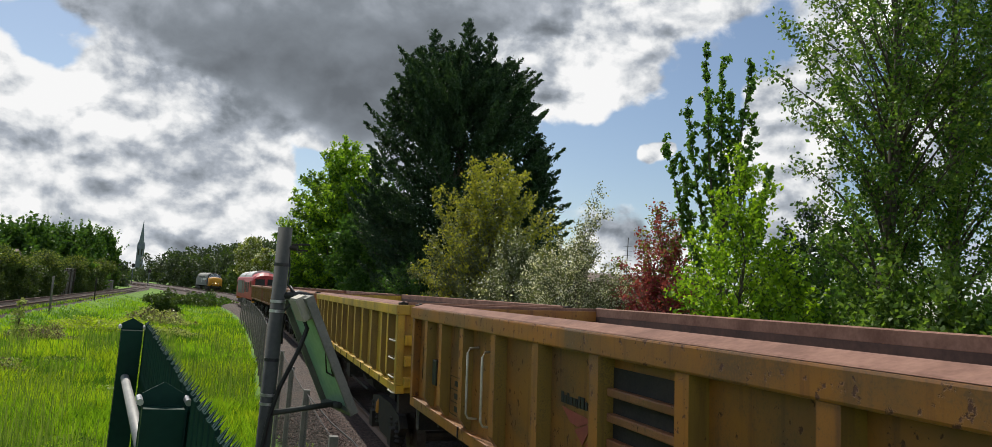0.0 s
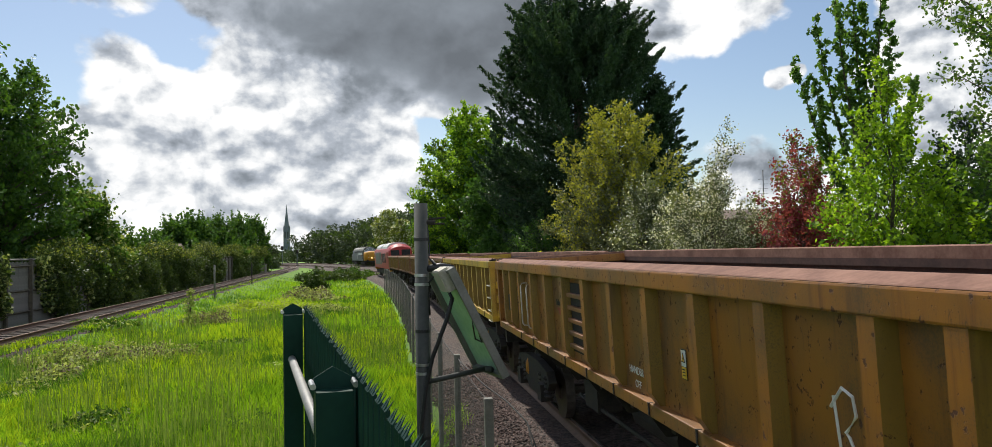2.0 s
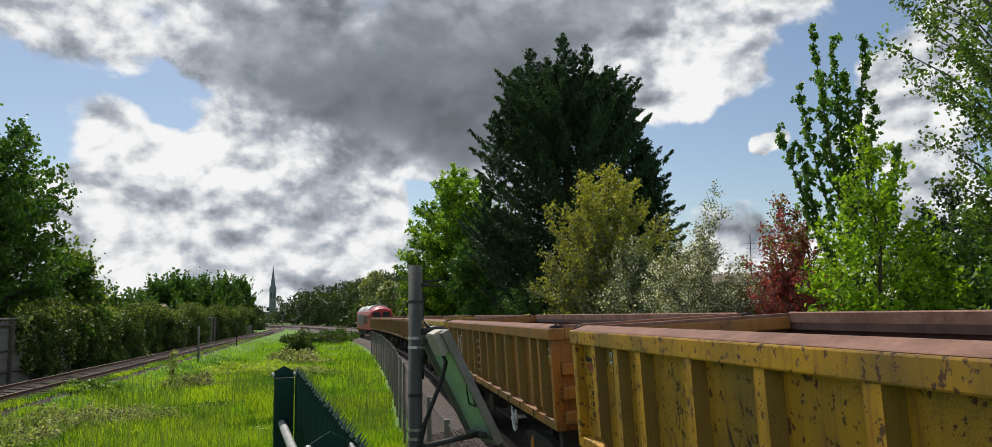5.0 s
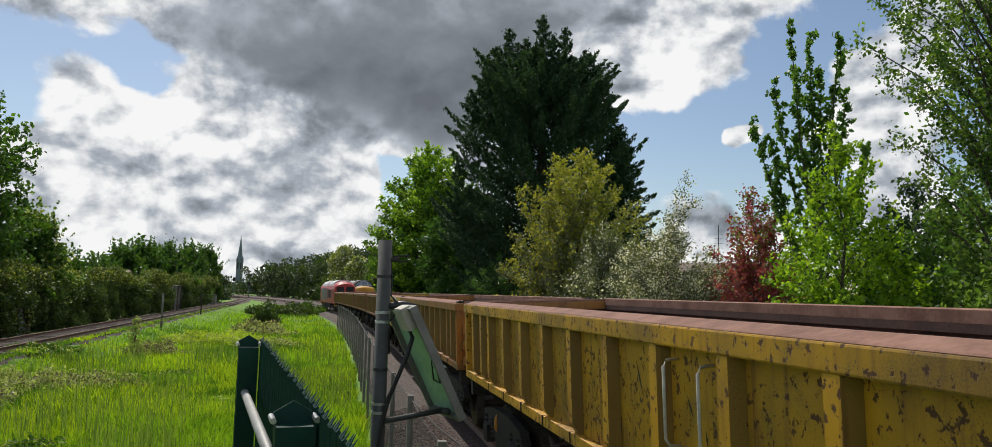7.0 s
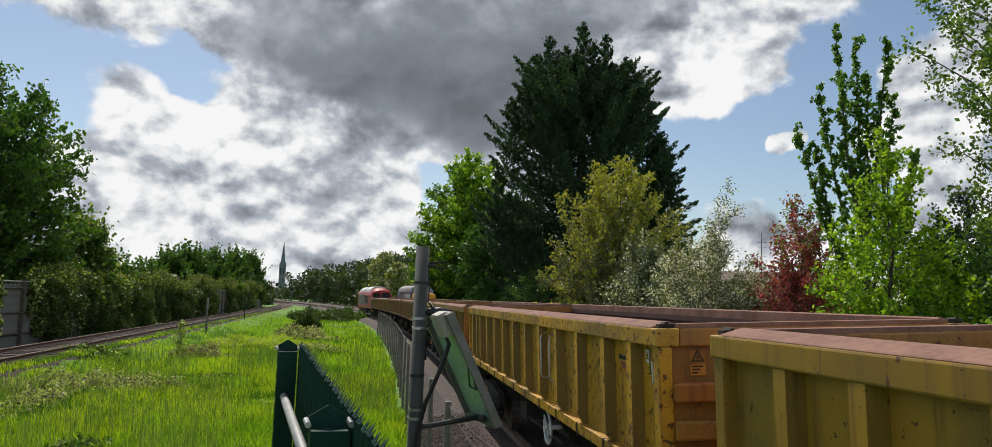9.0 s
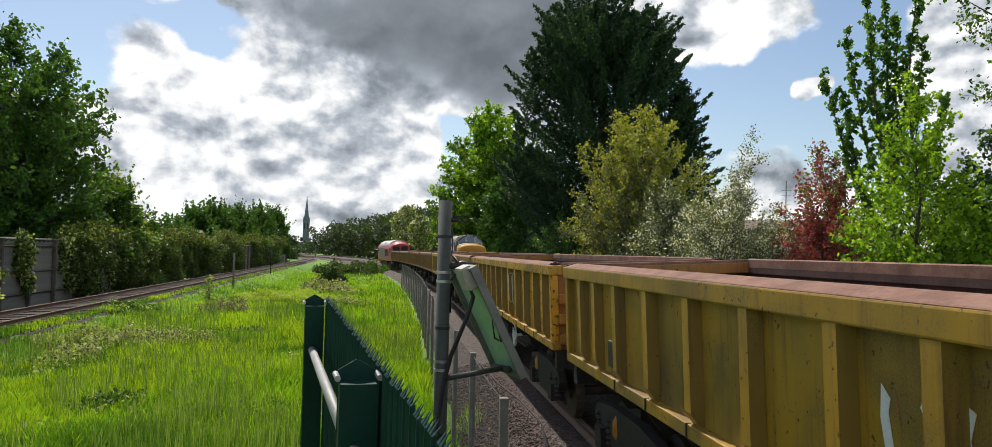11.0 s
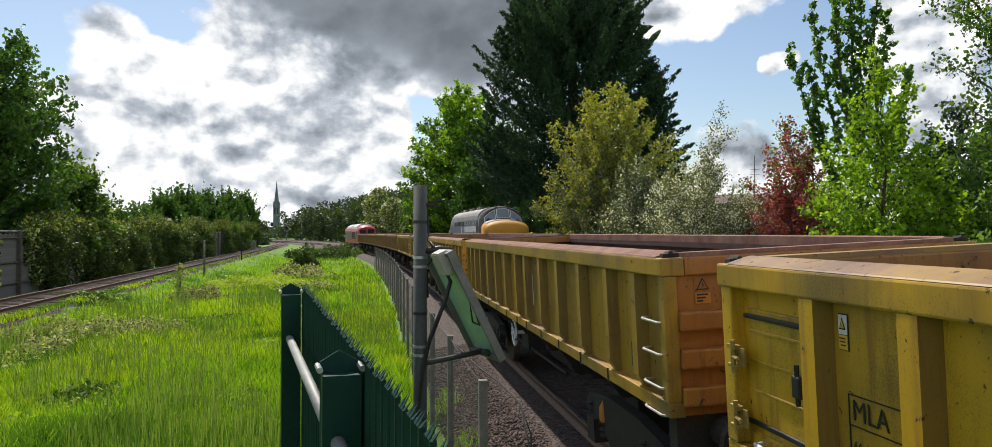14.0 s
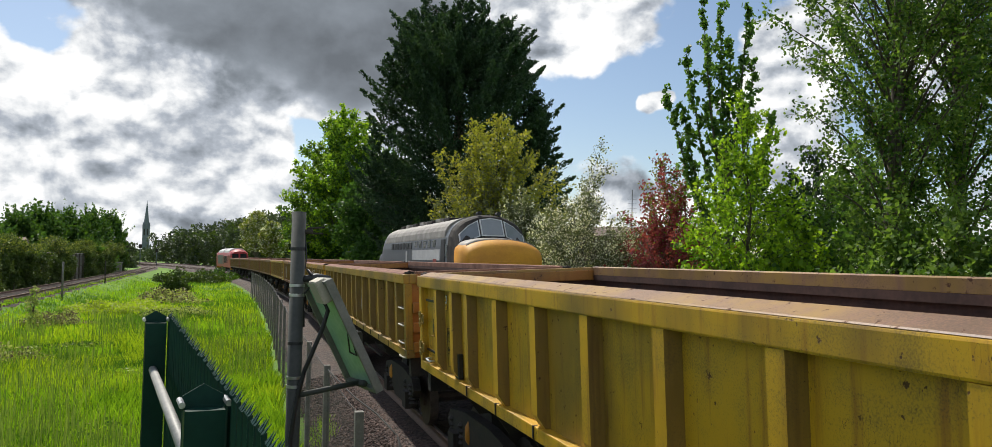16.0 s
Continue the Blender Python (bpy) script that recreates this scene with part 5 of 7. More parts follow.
# ---- palisade fence ----
def palisade():
    fence = new("palisade_fence")
    tagged(fence, "dark green steel palisade fence with splayed spiked tops", "fence")
    p_a, p_b = Vector((-2.098, 4.862, 0.055)), Vector((-0.912, 2.490, 0))
    d = (p_b - p_a).normalized()
    side = Vector((-d.y, d.x, 0)).normalized()          # away from the posts, towards the track
    up = d.cross(side)
    m = Matrix(((d.x, side.x, up.x, p_a.x), (d.y, side.y, up.y, p_a.y), (d.z, side.z, up.z, p_a.z), (0, 0, 0, 1)))
    fence.matrix_basis = m
    gap = (p_b - p_a).length
    top = 2.245
    for i in range(2):
        bm = bmesh.new()
        x = gap * i
        # folded post, with a shallow pointed top
        q = [(x, -0.060, -1.0), (x, 0.060, -1.0), (x, 0.060, top - 0.035), (x, 0.0, top), (x, -0.060, top - 0.035)]
        prism(bm, q, (-0.006, 0, 0), (0.0, 0, 0))
        box(bm, x + 0.0005, x + 0.066, -0.058, 0.058, -1.0, top - 0.07)
        post = part("post", bm, M["green_paint"], fence)
        for yy in (-0.066, 0.066):
            bm = bmesh.new()
            tube(bm, [(x - 0.02, yy, top - 0.05), (x + 0.07, yy, top - 0.05)], 0.010, 8)
            part("bolt", bm, M["clamp"], post)
    bm = bmesh.new()
    n = 14
    rail_pts = [(-0.02 + (gap * 1.95) * k / n, -0.01, 1.985) for k in range(n + 1)]
    tube(bm, [(0.07, -0.01, 1.90), (gap * 0.5, -0.01, 1.925), (gap - 0.01, -0.01, 1.95)], 0.024, 10)
    part("rail", bm, M["rail_worn"], fence, "worn pale galvanised top rail", True)
    bm = bmesh.new()
    tube(bm, [(gap + 0.07, -0.01, 1.965), (gap * 1.5, -0.01, 1.965), (gap * 1.95, -0.01, 1.965)], 0.024, 10)
    part("rail", bm, M["rail_worn"], fence, "worn pale galvanised top rail", True)
    bm = bmesh.new()
    tube(bm, [(p[0], p[1], 0.35) for p in rail_pts], 0.026, 10)
    part("rail", bm, M["green_paint"], fence)
    bm = bmesh.new()
    y0 = 0.068
    prof = [(-0.033, 0.0), (-0.020, 0.014), (-0.006, 0.006), (0.006, 0.006), (0.020, 0.014), (0.033, 0.0)]
    secs = [[Vector((x, y0 + y, z)) for x, y in prof] + [Vector((x, y0 + y + 0.003, z)) for x, y in prof[::-1]] for z in (-0.95, top - 0.03)]
    loft(bm, secs)
    pale = solid("pale", bm, M["green_paint"])
    bm = bmesh.new()
    for x, lean in ((-0.024, -0.010), (0.0, 0.0), (0.024, 0.010)):
        put(bm, [(x - 0.010, y0 + 0.002, top - 0.033), (x + 0.010, y0 + 0.002, top - 0.033), (x + 0.010, y0 + 0.007, top - 0.033), (x - 0.010, y0 + 0.007, top - 0.033),
                 (x + lean * 0.7, y0 + 0.026, top - 0.004 + 0.008 * (lean == 0))], [(0, 1, 4), (1, 2, 4), (2, 3, 4), (3, 0, 4), (3, 2, 1, 0)])
    spikes = solid("spike", bm, M["green_paint"])
    x = 0.03
    while x < gap * 1.93:
        o = part("pale", pale, None, fence)
        o.location = (x, random.uniform(-0.002, 0.002), random.uniform(-0.006, 0.006))
        o.rotation_euler.y = random.uniform(-0.006, 0.006)
        part("spike", spikes, None, o)
        x += 0.104 if x > 0.05 else 0.066


palisade()


# ---- instrument post with solar panel ----
def instrument_post():
    base = new("instrument_post")
    tagged(base, "grey steel pole with clamp bands holding a tilted solar panel", "pole")
    base.location = (-1.285, 5.035, 0)
    bm = bmesh.new()
    tube(bm, [(0, 0, -1.1), (0, 0, 2.925)], 0.0445, 20, True)
    part("pole", bm, M["steel_post"], base, "", True)
    for z in (2.46, 2.40, 1.885, 1.83):
        bm = bmesh.new()
        tube(bm, [(0, 0, z - 0.009), (0, 0, z + 0.009)], 0.0485, 20)
        part("clamp_band", bm, M["clamp"], base, "bright steel clamp band")
    for z in (2.69, 2.10, 1.42, 1.0):
        bm = bmesh.new()
        tube(bm, [(0, 0, z - 0.01), (0, 0, z + 0.01)], 0.047, 16)
        part("strap", bm, M["black"], base, "black cable strap")
    bm = bmesh.new()
    tube(bm, [(0.03, 0, 2.80), (0.09, 0.0, 2.80)], 0.016, 8)
    tube(bm, [(0.05, 0, 2.82), (0.16, 0.02, 2.83)], 0.007, 6)
    tube(bm, [(0.06, 0, 2.79), (0.15, 0.03, 2.79)], 0.006, 6)
    part("bracket", bm, M["under"], base, "small dark bracket")
    # panel: corners from its two edge directions
    tr = Vector((-1.04, 4.84, 2.505)) - base.location
    out, down = Vector((0.356 * 0.853, 0.356 * 0.52, -0.695)), None
    e = Vector((-0.523, 0.853, 0)).normalized() * 0.54
    nrm = out.cross(e).normalized()
    if nrm.z < 0:
        nrm = -nrm
    panel = new("solar_panel")
    panel.parent = base
    tagged(panel, "tilted solar panel showing its pale green back")
    bm = bmesh.new()
    a, b = out * 0.03, e * 0.04
    prism(bm, [tr + a + b, tr + out - a + b, tr + out - a + e - b, tr + a + e - b], nrm * 0.004, nrm * 0.012)
    part("backsheet", bm, M["backsheet"], panel, "pale green glossy back sheet")
    u, v = out.normalized(), e.normalized()
    for p, q in ((tr, tr + out), (tr + e, tr + e + out), (tr, tr + e), (tr + out, tr + out + e)):
        w = (v if (q - p).normalized().dot(u) > 0.9 else u) * 0.024
        if (p - tr).length > 0.3:
            w = -w
        if (q - p).normalized().dot(v) > 0.9:
            p, q = p + v * 0.025, q - v * 0.025
        bm = bmesh.new()
        prism(bm, [p, q, q + w, p + w], nrm * -0.03, nrm * 0.022)
        part("frame_bar", bm, M["alu"], panel, "dull aluminium frame")
    bm = bmesh.new()
    c = tr + out * 0.08 + e * 0.24
    prism(bm, [c - u * 0.075 - v * 0.075, c + u * 0.075 - v * 0.075, c + u * 0.075 + v * 0.075, c - u * 0.075 + v * 0.075], nrm * 0.003, nrm * -0.075)
    bmesh.ops.bevel(bm, geom=bm.edges[:], offset=0.008, segments=2, affect="EDGES")
    part("junction_box", bm, M["box_grey"], panel, "beige grey junction box")
    bm = bmesh.new()
    tube(bm, [c + u * 0.07 - nrm * 0.05, c + u * 0.13 - nrm * 0.05, c + u * 0.20 - nrm * 0.06 + Vector((-0.05, -0.02, -0.05)), Vector((0.07, -0.03, 1.93)), Vector((0.03, -0.045, 1.75)), Vector((0.0, -0.06, 1.5)), Vector((-0.01, -0.055, -1.0))], 0.014, 8)
    part("cable", bm, M["black"], base, "thick black cable", True)
    bm = bmesh.new()
    pts = [c + u * 0.05 + v * -0.05, c + u * 0.25 - v * 0.09 - nrm * 0.01, c + u * 0.36 - v * 0.02 - nrm * 0.02, c + u * 0.44 + v * 0.02 - nrm * 0.03, c + u * 0.46 - v * 0.05 - nrm * 0.02, c + u * 0.38 - v * 0.09 - nrm * 0.02]
    tube(bm, pts, 0.006, 6)
    part("wire", bm, M["black"], panel, "thin black wire", True)
    bm = bmesh.new()
    tube(bm, [(0.04, -0.03, 1.78), tr + out * 0.93 + e * 0.4 - nrm * 0.04], 0.017, 10)
    part("arm", bm, M["steel_post"], base, "", True)
    bm = bmesh.new()
    tube(bm, [tr + out * 0.93 + e * 0.25 - nrm * 0.035, tr + out * 0.97 + e * 0.85 - nrm * 0.035], 0.021, 10)
    part("bar", bm, M["steel_post"], base, "", True)
    bm = bmesh.new()
    tube(bm, [(0.03, 0.0, 2.50), (0.12, 0.03, 2.51), (0.20, 0.05, 2.50)], [0.022, 0.03, 0.022], 10)
    tube(bm, [(0.06, 0.02, 2.56), (0.12, 0.0, 2.50), (0.04, 0.0, 2.40), (0.05, 0, 2.20)], 0.008, 6)
    part("pivot", bm, M["black"], base, "dark clamp pivot", True)
    bm = bmesh.new()
    tube(bm, [(0.04, 0, 2.79), (0.055, 0, 2.65), (0.05, 0, 2.57), (0.09, 0.0, 2.52)], 0.005, 6)
    part("wire", bm, M["black"], base, "thin black wire", True)


instrument_post()


# ---- chain-link fence by the track ----
def link_fence():
    fence = new("chain_link_fence")
    tagged(fence, "sagging grey chain-link fence on weathered posts along the track", "fence")
    offs, top = -1.27, 1.40
    post = solid("post", soft_box(-0.035, 0.035, -0.035, 0.035, -1.2, top + 0.02, 0.006), M["concrete"])
    stations = [6.42, 9.25, 12.1, 15.0] + [15.0 + 3.0 * i for i in range(1, 19)]
    spots = []
    for s in stations:
        p, a = line(s, offs)
        o = part("post", post, None, fence)
        o.location, o.rotation_euler = p + Vector((0, 0, random.uniform(-0.03, 0.03))), (random.uniform(-0.015, 0.015), random.uniform(-0.015, 0.015), a)
        spots.append(p)
    for k, (p, q) in enumerate(zip(spots, spots[1:])):
        d = (q - p)
        ln = d.length
        d.normalize()
        step = 0.06 if k < 3 else (0.10 if k < 6 else 0.16)
        w = 0.0055 if k < 3 else (0.008 if k < 6 else 0.022)
        vs, fs = [], []
        H = 2.0
        for sgn in (1, -1):
            x = -H
            while x < ln + H:
                a0, b0 = (x, 0.0), (x + H, H)
                if sgn < 0:
                    a0, b0 = (x + H, 0.0), (x, H)
                t0, t1 = 0.0, 1.0
                dx = b0[0] - a0[0]
                for lim in (0.0, ln):
                    t = (lim - a0[0]) / dx
                    if (lim == 0.0) == (dx > 0):
                        t0 = max(t0, t)
                    else:
                        t1 = min(t1, t)
                if t1 - t0 > 0.02:
                    i = len(vs)
                    for t in (t0, t1):
                        xx, zz = a0[0] + dx * t, -0.62 + H * t
                        sag = 0.05 * math.sin(math.pi * xx / ln) * (t > 0.9)
                        for e in (-w, w):
                            pt = p + d * (xx + e)
                            vs.append((pt.x, pt.y, zz - sag))
                    fs.append((i, i + 1, i + 3, i + 2))
                x += step
        part("wire_mesh", array_mesh("wire_mesh", np.array(vs), np.array(fs), [M["wire"]]), None, fence)
        bm = bmesh.new()
        tube(bm, [p + Vector((0, 0, top - 0.02)), p.lerp(q, 0.3) + Vector((0.01, 0, top - 0.06)), p.lerp(q, 0.6) + Vector((-0.01, 0, top - 0.04)), q + Vector((0, 0, top - 0.01))], 0.005 + 0.0015 * min(k, 6), 6)
        part("top_wire", bm, M["wire"], fence)
    # loose end of the netting, curling towards the rails
    p, a = line(6.42, offs)
    bm = bmesh.new()
    q, _ = line(6.6, offs + 0.33)
    r, _ = line(6.3, offs + 0.36)
    tube(bm, [line(9.2, offs)[0] + Vector((0, 0, 1.38)), line(8.0, offs + 0.15)[0] + Vector((0, 0, 1.27)), line(7.2, offs + 0.25)[0] + Vector((0, 0, 1.25)), q + Vector((0, 0, 1.18)), r + Vector((0, 0, 1.0)), r + Vector((0, 0, -0.3))], 0.007, 6)
    tube(bm, [q + Vector((0, 0, 1.18)), r + Vector((0.05, 0, 0.6)), r + Vector((0.02, 0, -0.35))], 0.006, 6)
    part("loose_wire", bm, M["wire"], fence, "loose curling wire end", True)
    # two cut-off posts and a white bar
    for s, o, z in ((5.15, offs - 0.10, 0.93), (5.05, offs + 0.10, 0.95)):
        pp, a = line(s, o)
        bm = soft_box(-0.035, 0.035, -0.035, 0.035, -1.2, z, 0.006)
        o2 = part("stub_post", bm, M["concrete"], fence)
        o2.location = pp
    bm = bmesh.new()
    tube(bm, [line(5.0, offs - 0.35)[0] + Vector((0, 0, 0.66)), line(5.0, offs + 0.12)[0] + Vector((0, 0, 0.68))], 0.02, 8)
    part("white_bar", bm, M["white"], fence, "white bar", True)


link_fence()


# ---- board fence, posts and signs by the single line ----
def along(s, off, z=0.0):
    i = int(np.clip((s - BRANCH[0][0]) / 2, 0, len(BRANCH) - 2))
    f = (s - BRANCH[i][0]) / 2
    p = BRANCH[i][1].lerp(BRANCH[i + 1][1], f)
    a = BRANCH[i][2]
    return Vector((p.x + off * math.cos(a), p.y + off * math.sin(a), z)), a


def board_fence():
    fence = new("board_fence")
    tagged(fence, "weathered grey wooden board fence overgrown with ivy", "fence")
    board = [solid("board", soft_box(-0.085, 0.085, -0.012, 0.012, -0.5, 2.62 + 0.03 * k, 0.006), M["board"]) for k in (-1, 0, 1)]
    post = solid("post", soft_box(-0.07, 0.07, -0.07, 0.07, -0.5, 2.75, 0.01), M["bark"])
    i = 0
    for s0, s1, step in ((-6, 24, 0.155), (50, 62, 0.26), (70, 80, 0.30)):
        s = s0
        while s < s1:
            p, a = along(s, -2.6, -0.05)
            o = part("board", board[i % 3], None, fence)
            o.location, o.rotation_euler = p, (0, random.uniform(-0.01, 0.01), a + math.pi / 2)
            s += step
            i += 1
        s = s0
        while s <= s1:
            p, a = along(s + 0.3, -2.5, -0.05)
            o = part("post", post, None, fence)
            o.location, o.rotation_euler = p, (0, 0, a)
            s += 2.65
        for z in (0.45, 1.35, 2.4):
            p, q = along(s0, -2.54, z)[0], along(s1, -2.54, z)[0]
            bm = bmesh.new()
            tube(bm, [p, p.lerp(q, 0.5), q], 0.05, 4)
            part("rail", bm, M["bark"], fence)
    for s0, s1 in ((-6, 24), (50, 62), (70, 80)):
        bm = bmesh.new()
        p, q = along(s0, -2.58, 2.68)[0], along(s1, -2.58, 2.68)[0]
        tube(bm, [p, p.lerp(q, 0.5), q], 0.045, 4)
        part("capping", bm, M["board"], fence)


board_fence()


def thin_post(az, r, top, rad, mat, label, name="marker_post"):
    ob = new(name)
    ob.location = at(az, r, -0.4)
    tagged(ob, label, "post")
    bm = bmesh.new()
    tube(bm, [(0, 0, -0.3), (0, 0, top * 0.6 + 0.2), (0, 0, top + 0.4)], [rad, rad, rad * 0.95], 8)
    part("shaft", bm, M[mat], ob, "", True)
    bm = bmesh.new()
    tube(bm, [(0, 0, top + 0.4), (0, 0, top + 0.44)], [rad * 1.25, rad * 0.7], 8)
    part("cap", bm, M[mat], ob)
    return ob


thin_post(29.0, 60, 2.05, 0.07, "concrete", "pale slim marker post beside the single line")
thin_post(26.6, 86, 2.0, 0.06, "under", "dark slim marker post beside the single line")
for az, r, h in ((25.4, 210, 5.0), (24.6, 230, 5.5), (23.6, 240, 4.5)):
    ob = thin_post(az, r, h, 0.12, "stone", "distant grey signal post", "signal_post")
    bm = bmesh.new()
    box(bm, -0.35, 0.35, -0.15, 0.15, h - 0.6, h + 0.4)
    part("signal_head", bm, M["under"], ob)


def lineside_box():
    ob = new("lineside_cabinet")
    p, a = along(112, -2.2)
    ob.location, ob.rotation_euler = p + Vector((0, 0, -0.15)), (0, 0, a)
    tagged(ob, "grey lineside equipment cabinet by the single line", "cabinet")
    part("body", soft_box(-0.5, 0.5, -1.2, 1.2, 0, 1.5, 0.03), M["concrete"], ob)
    part("lid", soft_box(-0.6, 0.6, -1.3, 1.3, 1.5, 1.6, 0.02), M["steel_post"], ob)


lineside_box()


# ---- trees ----
def conifer():
    base = new("cypress_tree")
    base.location = at(3.6, 66, -0.4)
    base.scale = (1.375, 1.375, 1.375)
    tagged(base, "very tall dense dark green cypress with a ragged top", "tree")
    rn = random.Random(4)
    bm = bmesh.new()
    tube(bm, [(0, 0, -0.4), (0, 0, 6), (0.2, 0, 12), (0.1, 0, 18)], [0.5, 0.4, 0.25, 0.05], 9)
    cs, ds = [], []
    prof_z = [0, 2, 5, 9, 12, 14, 16, 17.2, 18.4]
    prof_r = [4.4, 5.1, 5.3, 5.2, 4.9, 4.3, 3.2, 1.9, 0.4]
    leaders = [(0.1, 0, 19.4), (-2.0, 0.3, 18.7), (1.5, -0.3, 18.5), (2.7, 0.4, 17.3), (-3.2, 0.2, 17.0), (-1.0, 0.8, 18.2), (3.5, 0.1, 16.3), (-4.1, -0.4, 14.6), (4.2, 0.2, 14.6), (0.8, -0.6, 18.0), (-2.6, -0.8, 17.2), (-4.9, 0.3, 10.4), (4.8, -0.2, 10.6), (1.9, -1.4, 16.0), (-0.6, -1.6, 16.6)]
    for _ in range(520):
        z = 17.0 * rn.random() ** 0.85
        a = rn.uniform(0, 2 * math.pi)
        L = np.interp(z, prof_z, prof_r) * rn.choice((0.66, 0.8, 0.92, 1.0, 1.08, 1.2)) * (0.93 + 0.12 * math.sin(3 * a + z))
        d = Vector((math.cos(a), math.sin(a), 0.0))
        n = int(90 + 62 * L)
        t = np.array([rn.random() ** 0.5 for _ in range(n)])
        px = np.outer(t * L, (d.x, d.y, 0.0))
        # each branch is a drooping, then upswept spray that ends in a point
        px[:, 2] = z + 1.1 * (t * L / 4) ** 2 - 0.35 * np.sin(t * 3.1) + rng.normal(size=n) * 0.24 * (1.15 - t)
        px[:, :2] += rng.normal(size=(n, 2)) * (0.46 * (1.10 - t))[:, None]
        cs.append(px)
        ds.append(np.tile((d.x * 0.8, d.y * 0.8, 0.75), (n, 1)))
        if rn.random() < 0.12:
            tube(bm, [(0, 0, z), (d.x * L * 0.5, d.y * L * 0.5, z + 0.2), (d.x * L * 0.9, d.y * L * 0.9, z + 0.8)], [0.06, 0.04, 0.01], 4)
    for lx, ly, top in leaders:
        # a pointed leader with short upswept side sprays
        for k in range(34):
            u = k / 34
            a, q = k * 2.4 + rn.random(), (0.16 + 1.25 * (1 - u) ** 0.8) * rn.uniform(0.6, 1.2)
            n = int(40 + 70 * q)
            t = rng.random(n) ** 0.7
            px = np.outer(t * q, (math.cos(a), math.sin(a), 0.0)) + rng.normal(size=(n, 3)) * (0.17 * (1.1 - t))[:, None]
            px += (lx, ly, 0)
            px[:, 2] += top - 5.5 + 5.5 * u + 0.75 * t * q
            cs.append(px)
            ds.append(np.tile((math.cos(a) * 0.6, math.sin(a) * 0.6, 0.8), (n, 1)))
    part("trunk", bm, M["bark"], base)
    c, d = np.concatenate(cs), np.concatenate(ds)
    part("crown", leaf_mesh("crown", c, 0.085, [M["leaf_conifer"]], d, 2.6, spread=2.0), None, base)
    # side leader, standing beside the main crown
    side = new("cypress_tree")
    side.location = at(-2.6, 66, -0.4)
    side.scale = (1.35, 1.35, 1.35)
    tagged(side, "smaller dark cypress leaning out beside the tall one", "tree")
    cs, an = [], []
    for k in range(150):
        u = (k + rn.random()) / 150
        az, q = k * 2.4, np.interp(u, [0, 0.3, 0.6, 0.85, 1], [2.3, 2.5, 2.0, 1.1, 0.15]) * rn.uniform(0.6, 1.25)
        n = int(60 + 70 * q)
        t = rng.random(n) ** 0.6
        px = np.outer(t * q, (math.cos(az), math.sin(az), 0.0)) + rng.normal(size=(n, 3)) * (0.30 * (1.1 - t))[:, None]
        px[:, 2] += 12.6 * u + 0.5 * t * q
        px[:, 0] -= 0.5 * u
        cs.append(px)
        an.append(np.full(n, az))
    c, a = np.concatenate(cs), np.concatenate(an)
    n = len(a)
    part("crown", leaf_mesh("crown", c, 0.09, [M["leaf_conifer"]], np.stack([np.cos(a), np.sin(a), np.full(n, 0.6)], 1), 2.8, spread=2.0), None, side)
    bm = bmesh.new()
    tube(bm, [(0, 0, -0.3), (0, 0, 6), (-0.4, 0, 12)], [0.25, 0.15, 0.03], 7)
    part("trunk", bm, M["bark"], side)


conifer()
# shade low in the crown is put in as more of the darker leaves
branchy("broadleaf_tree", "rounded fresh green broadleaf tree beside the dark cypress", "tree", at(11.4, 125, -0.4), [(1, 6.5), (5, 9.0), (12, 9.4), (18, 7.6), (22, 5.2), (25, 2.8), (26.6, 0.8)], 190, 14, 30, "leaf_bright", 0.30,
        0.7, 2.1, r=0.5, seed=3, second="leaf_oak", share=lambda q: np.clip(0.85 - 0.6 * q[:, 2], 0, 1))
tree("broadleaf_tree", "dark green broadleaf tree under the cypress", "tree", at(8.6, 100, -0.4), 15.9, 0.3, 6.5, 26000, "leaf_dark", 0.30, 40, 1.8, sprigs=500, sprig=1.2, r=0.4, seed=31)
branchy("flowering_shrub", "tall olive-yellow shrub speckled with pale blossom", "shrub", at(0.7, 46, -0.4), [(0.3, 3.6), (3, 4.2), (6, 4.1), (8.5, 3.3), (10.2, 2.0), (11.3, 0.8)], 190, 16, 22, "leaf_gold", 0.105,
        1.25, 1.0, r=0.13, seed=5, second="leaf_grey", share=lambda q: np.clip(1.15 - 1.2 * q[:, 2], 0, 0.9), loose=0.09)
tree("flowering_shrub", "low grey-green shrub speckled with white blossom", "shrub", at(-1.3, 41, -0.4), 6.0, 0.0, 2.5, 13000, "leaf_grey", 0.09, 60, 0.5, sprigs=900, sprig=0.7, r=0.1, top=0.2, seed=25, second="blossom", share=0.16, limbs=30, inner=0.25)
branchy("blossom_shrub", "grey-green bush covered in small white blossom", "shrub", at(-5.6, 32, -0.4), [(0.2, 2.7), (1.8, 2.9), (3.6, 2.6), (4.9, 1.8), (5.8, 0.7)], 190, 14, 20, "leaf_grey", 0.062,
        0.9, 0.65, r=0.1, seed=6, second="blossom", share=lambda q: np.full(len(q), 0.34), loose=0.13,
        extra=[(0.35, 0, 6.4, 4.2), (0.75, 0.1, 7.7, 4.8), (0.1, 0.2, 6.2, 4.4), (1.0, 0.0, 6.9, 4.6)])
branchy("copper_shrub", "purple-red leaved ornamental tree", "tree", at(-11.7, 31, -0.4), [(0.3, 2.0), (2, 2.3), (3.8, 2.1), (5.4, 1.3), (7.0, 0.3)], 125, 14, 16, "leaf_red", 0.075,
        1.0, 0.65, r=0.1, seed=7, second="leaf_olive", share=lambda q: np.clip(1.2 * q[:, 2] - 0.55, 0.04, 0.5), loose=0.12)
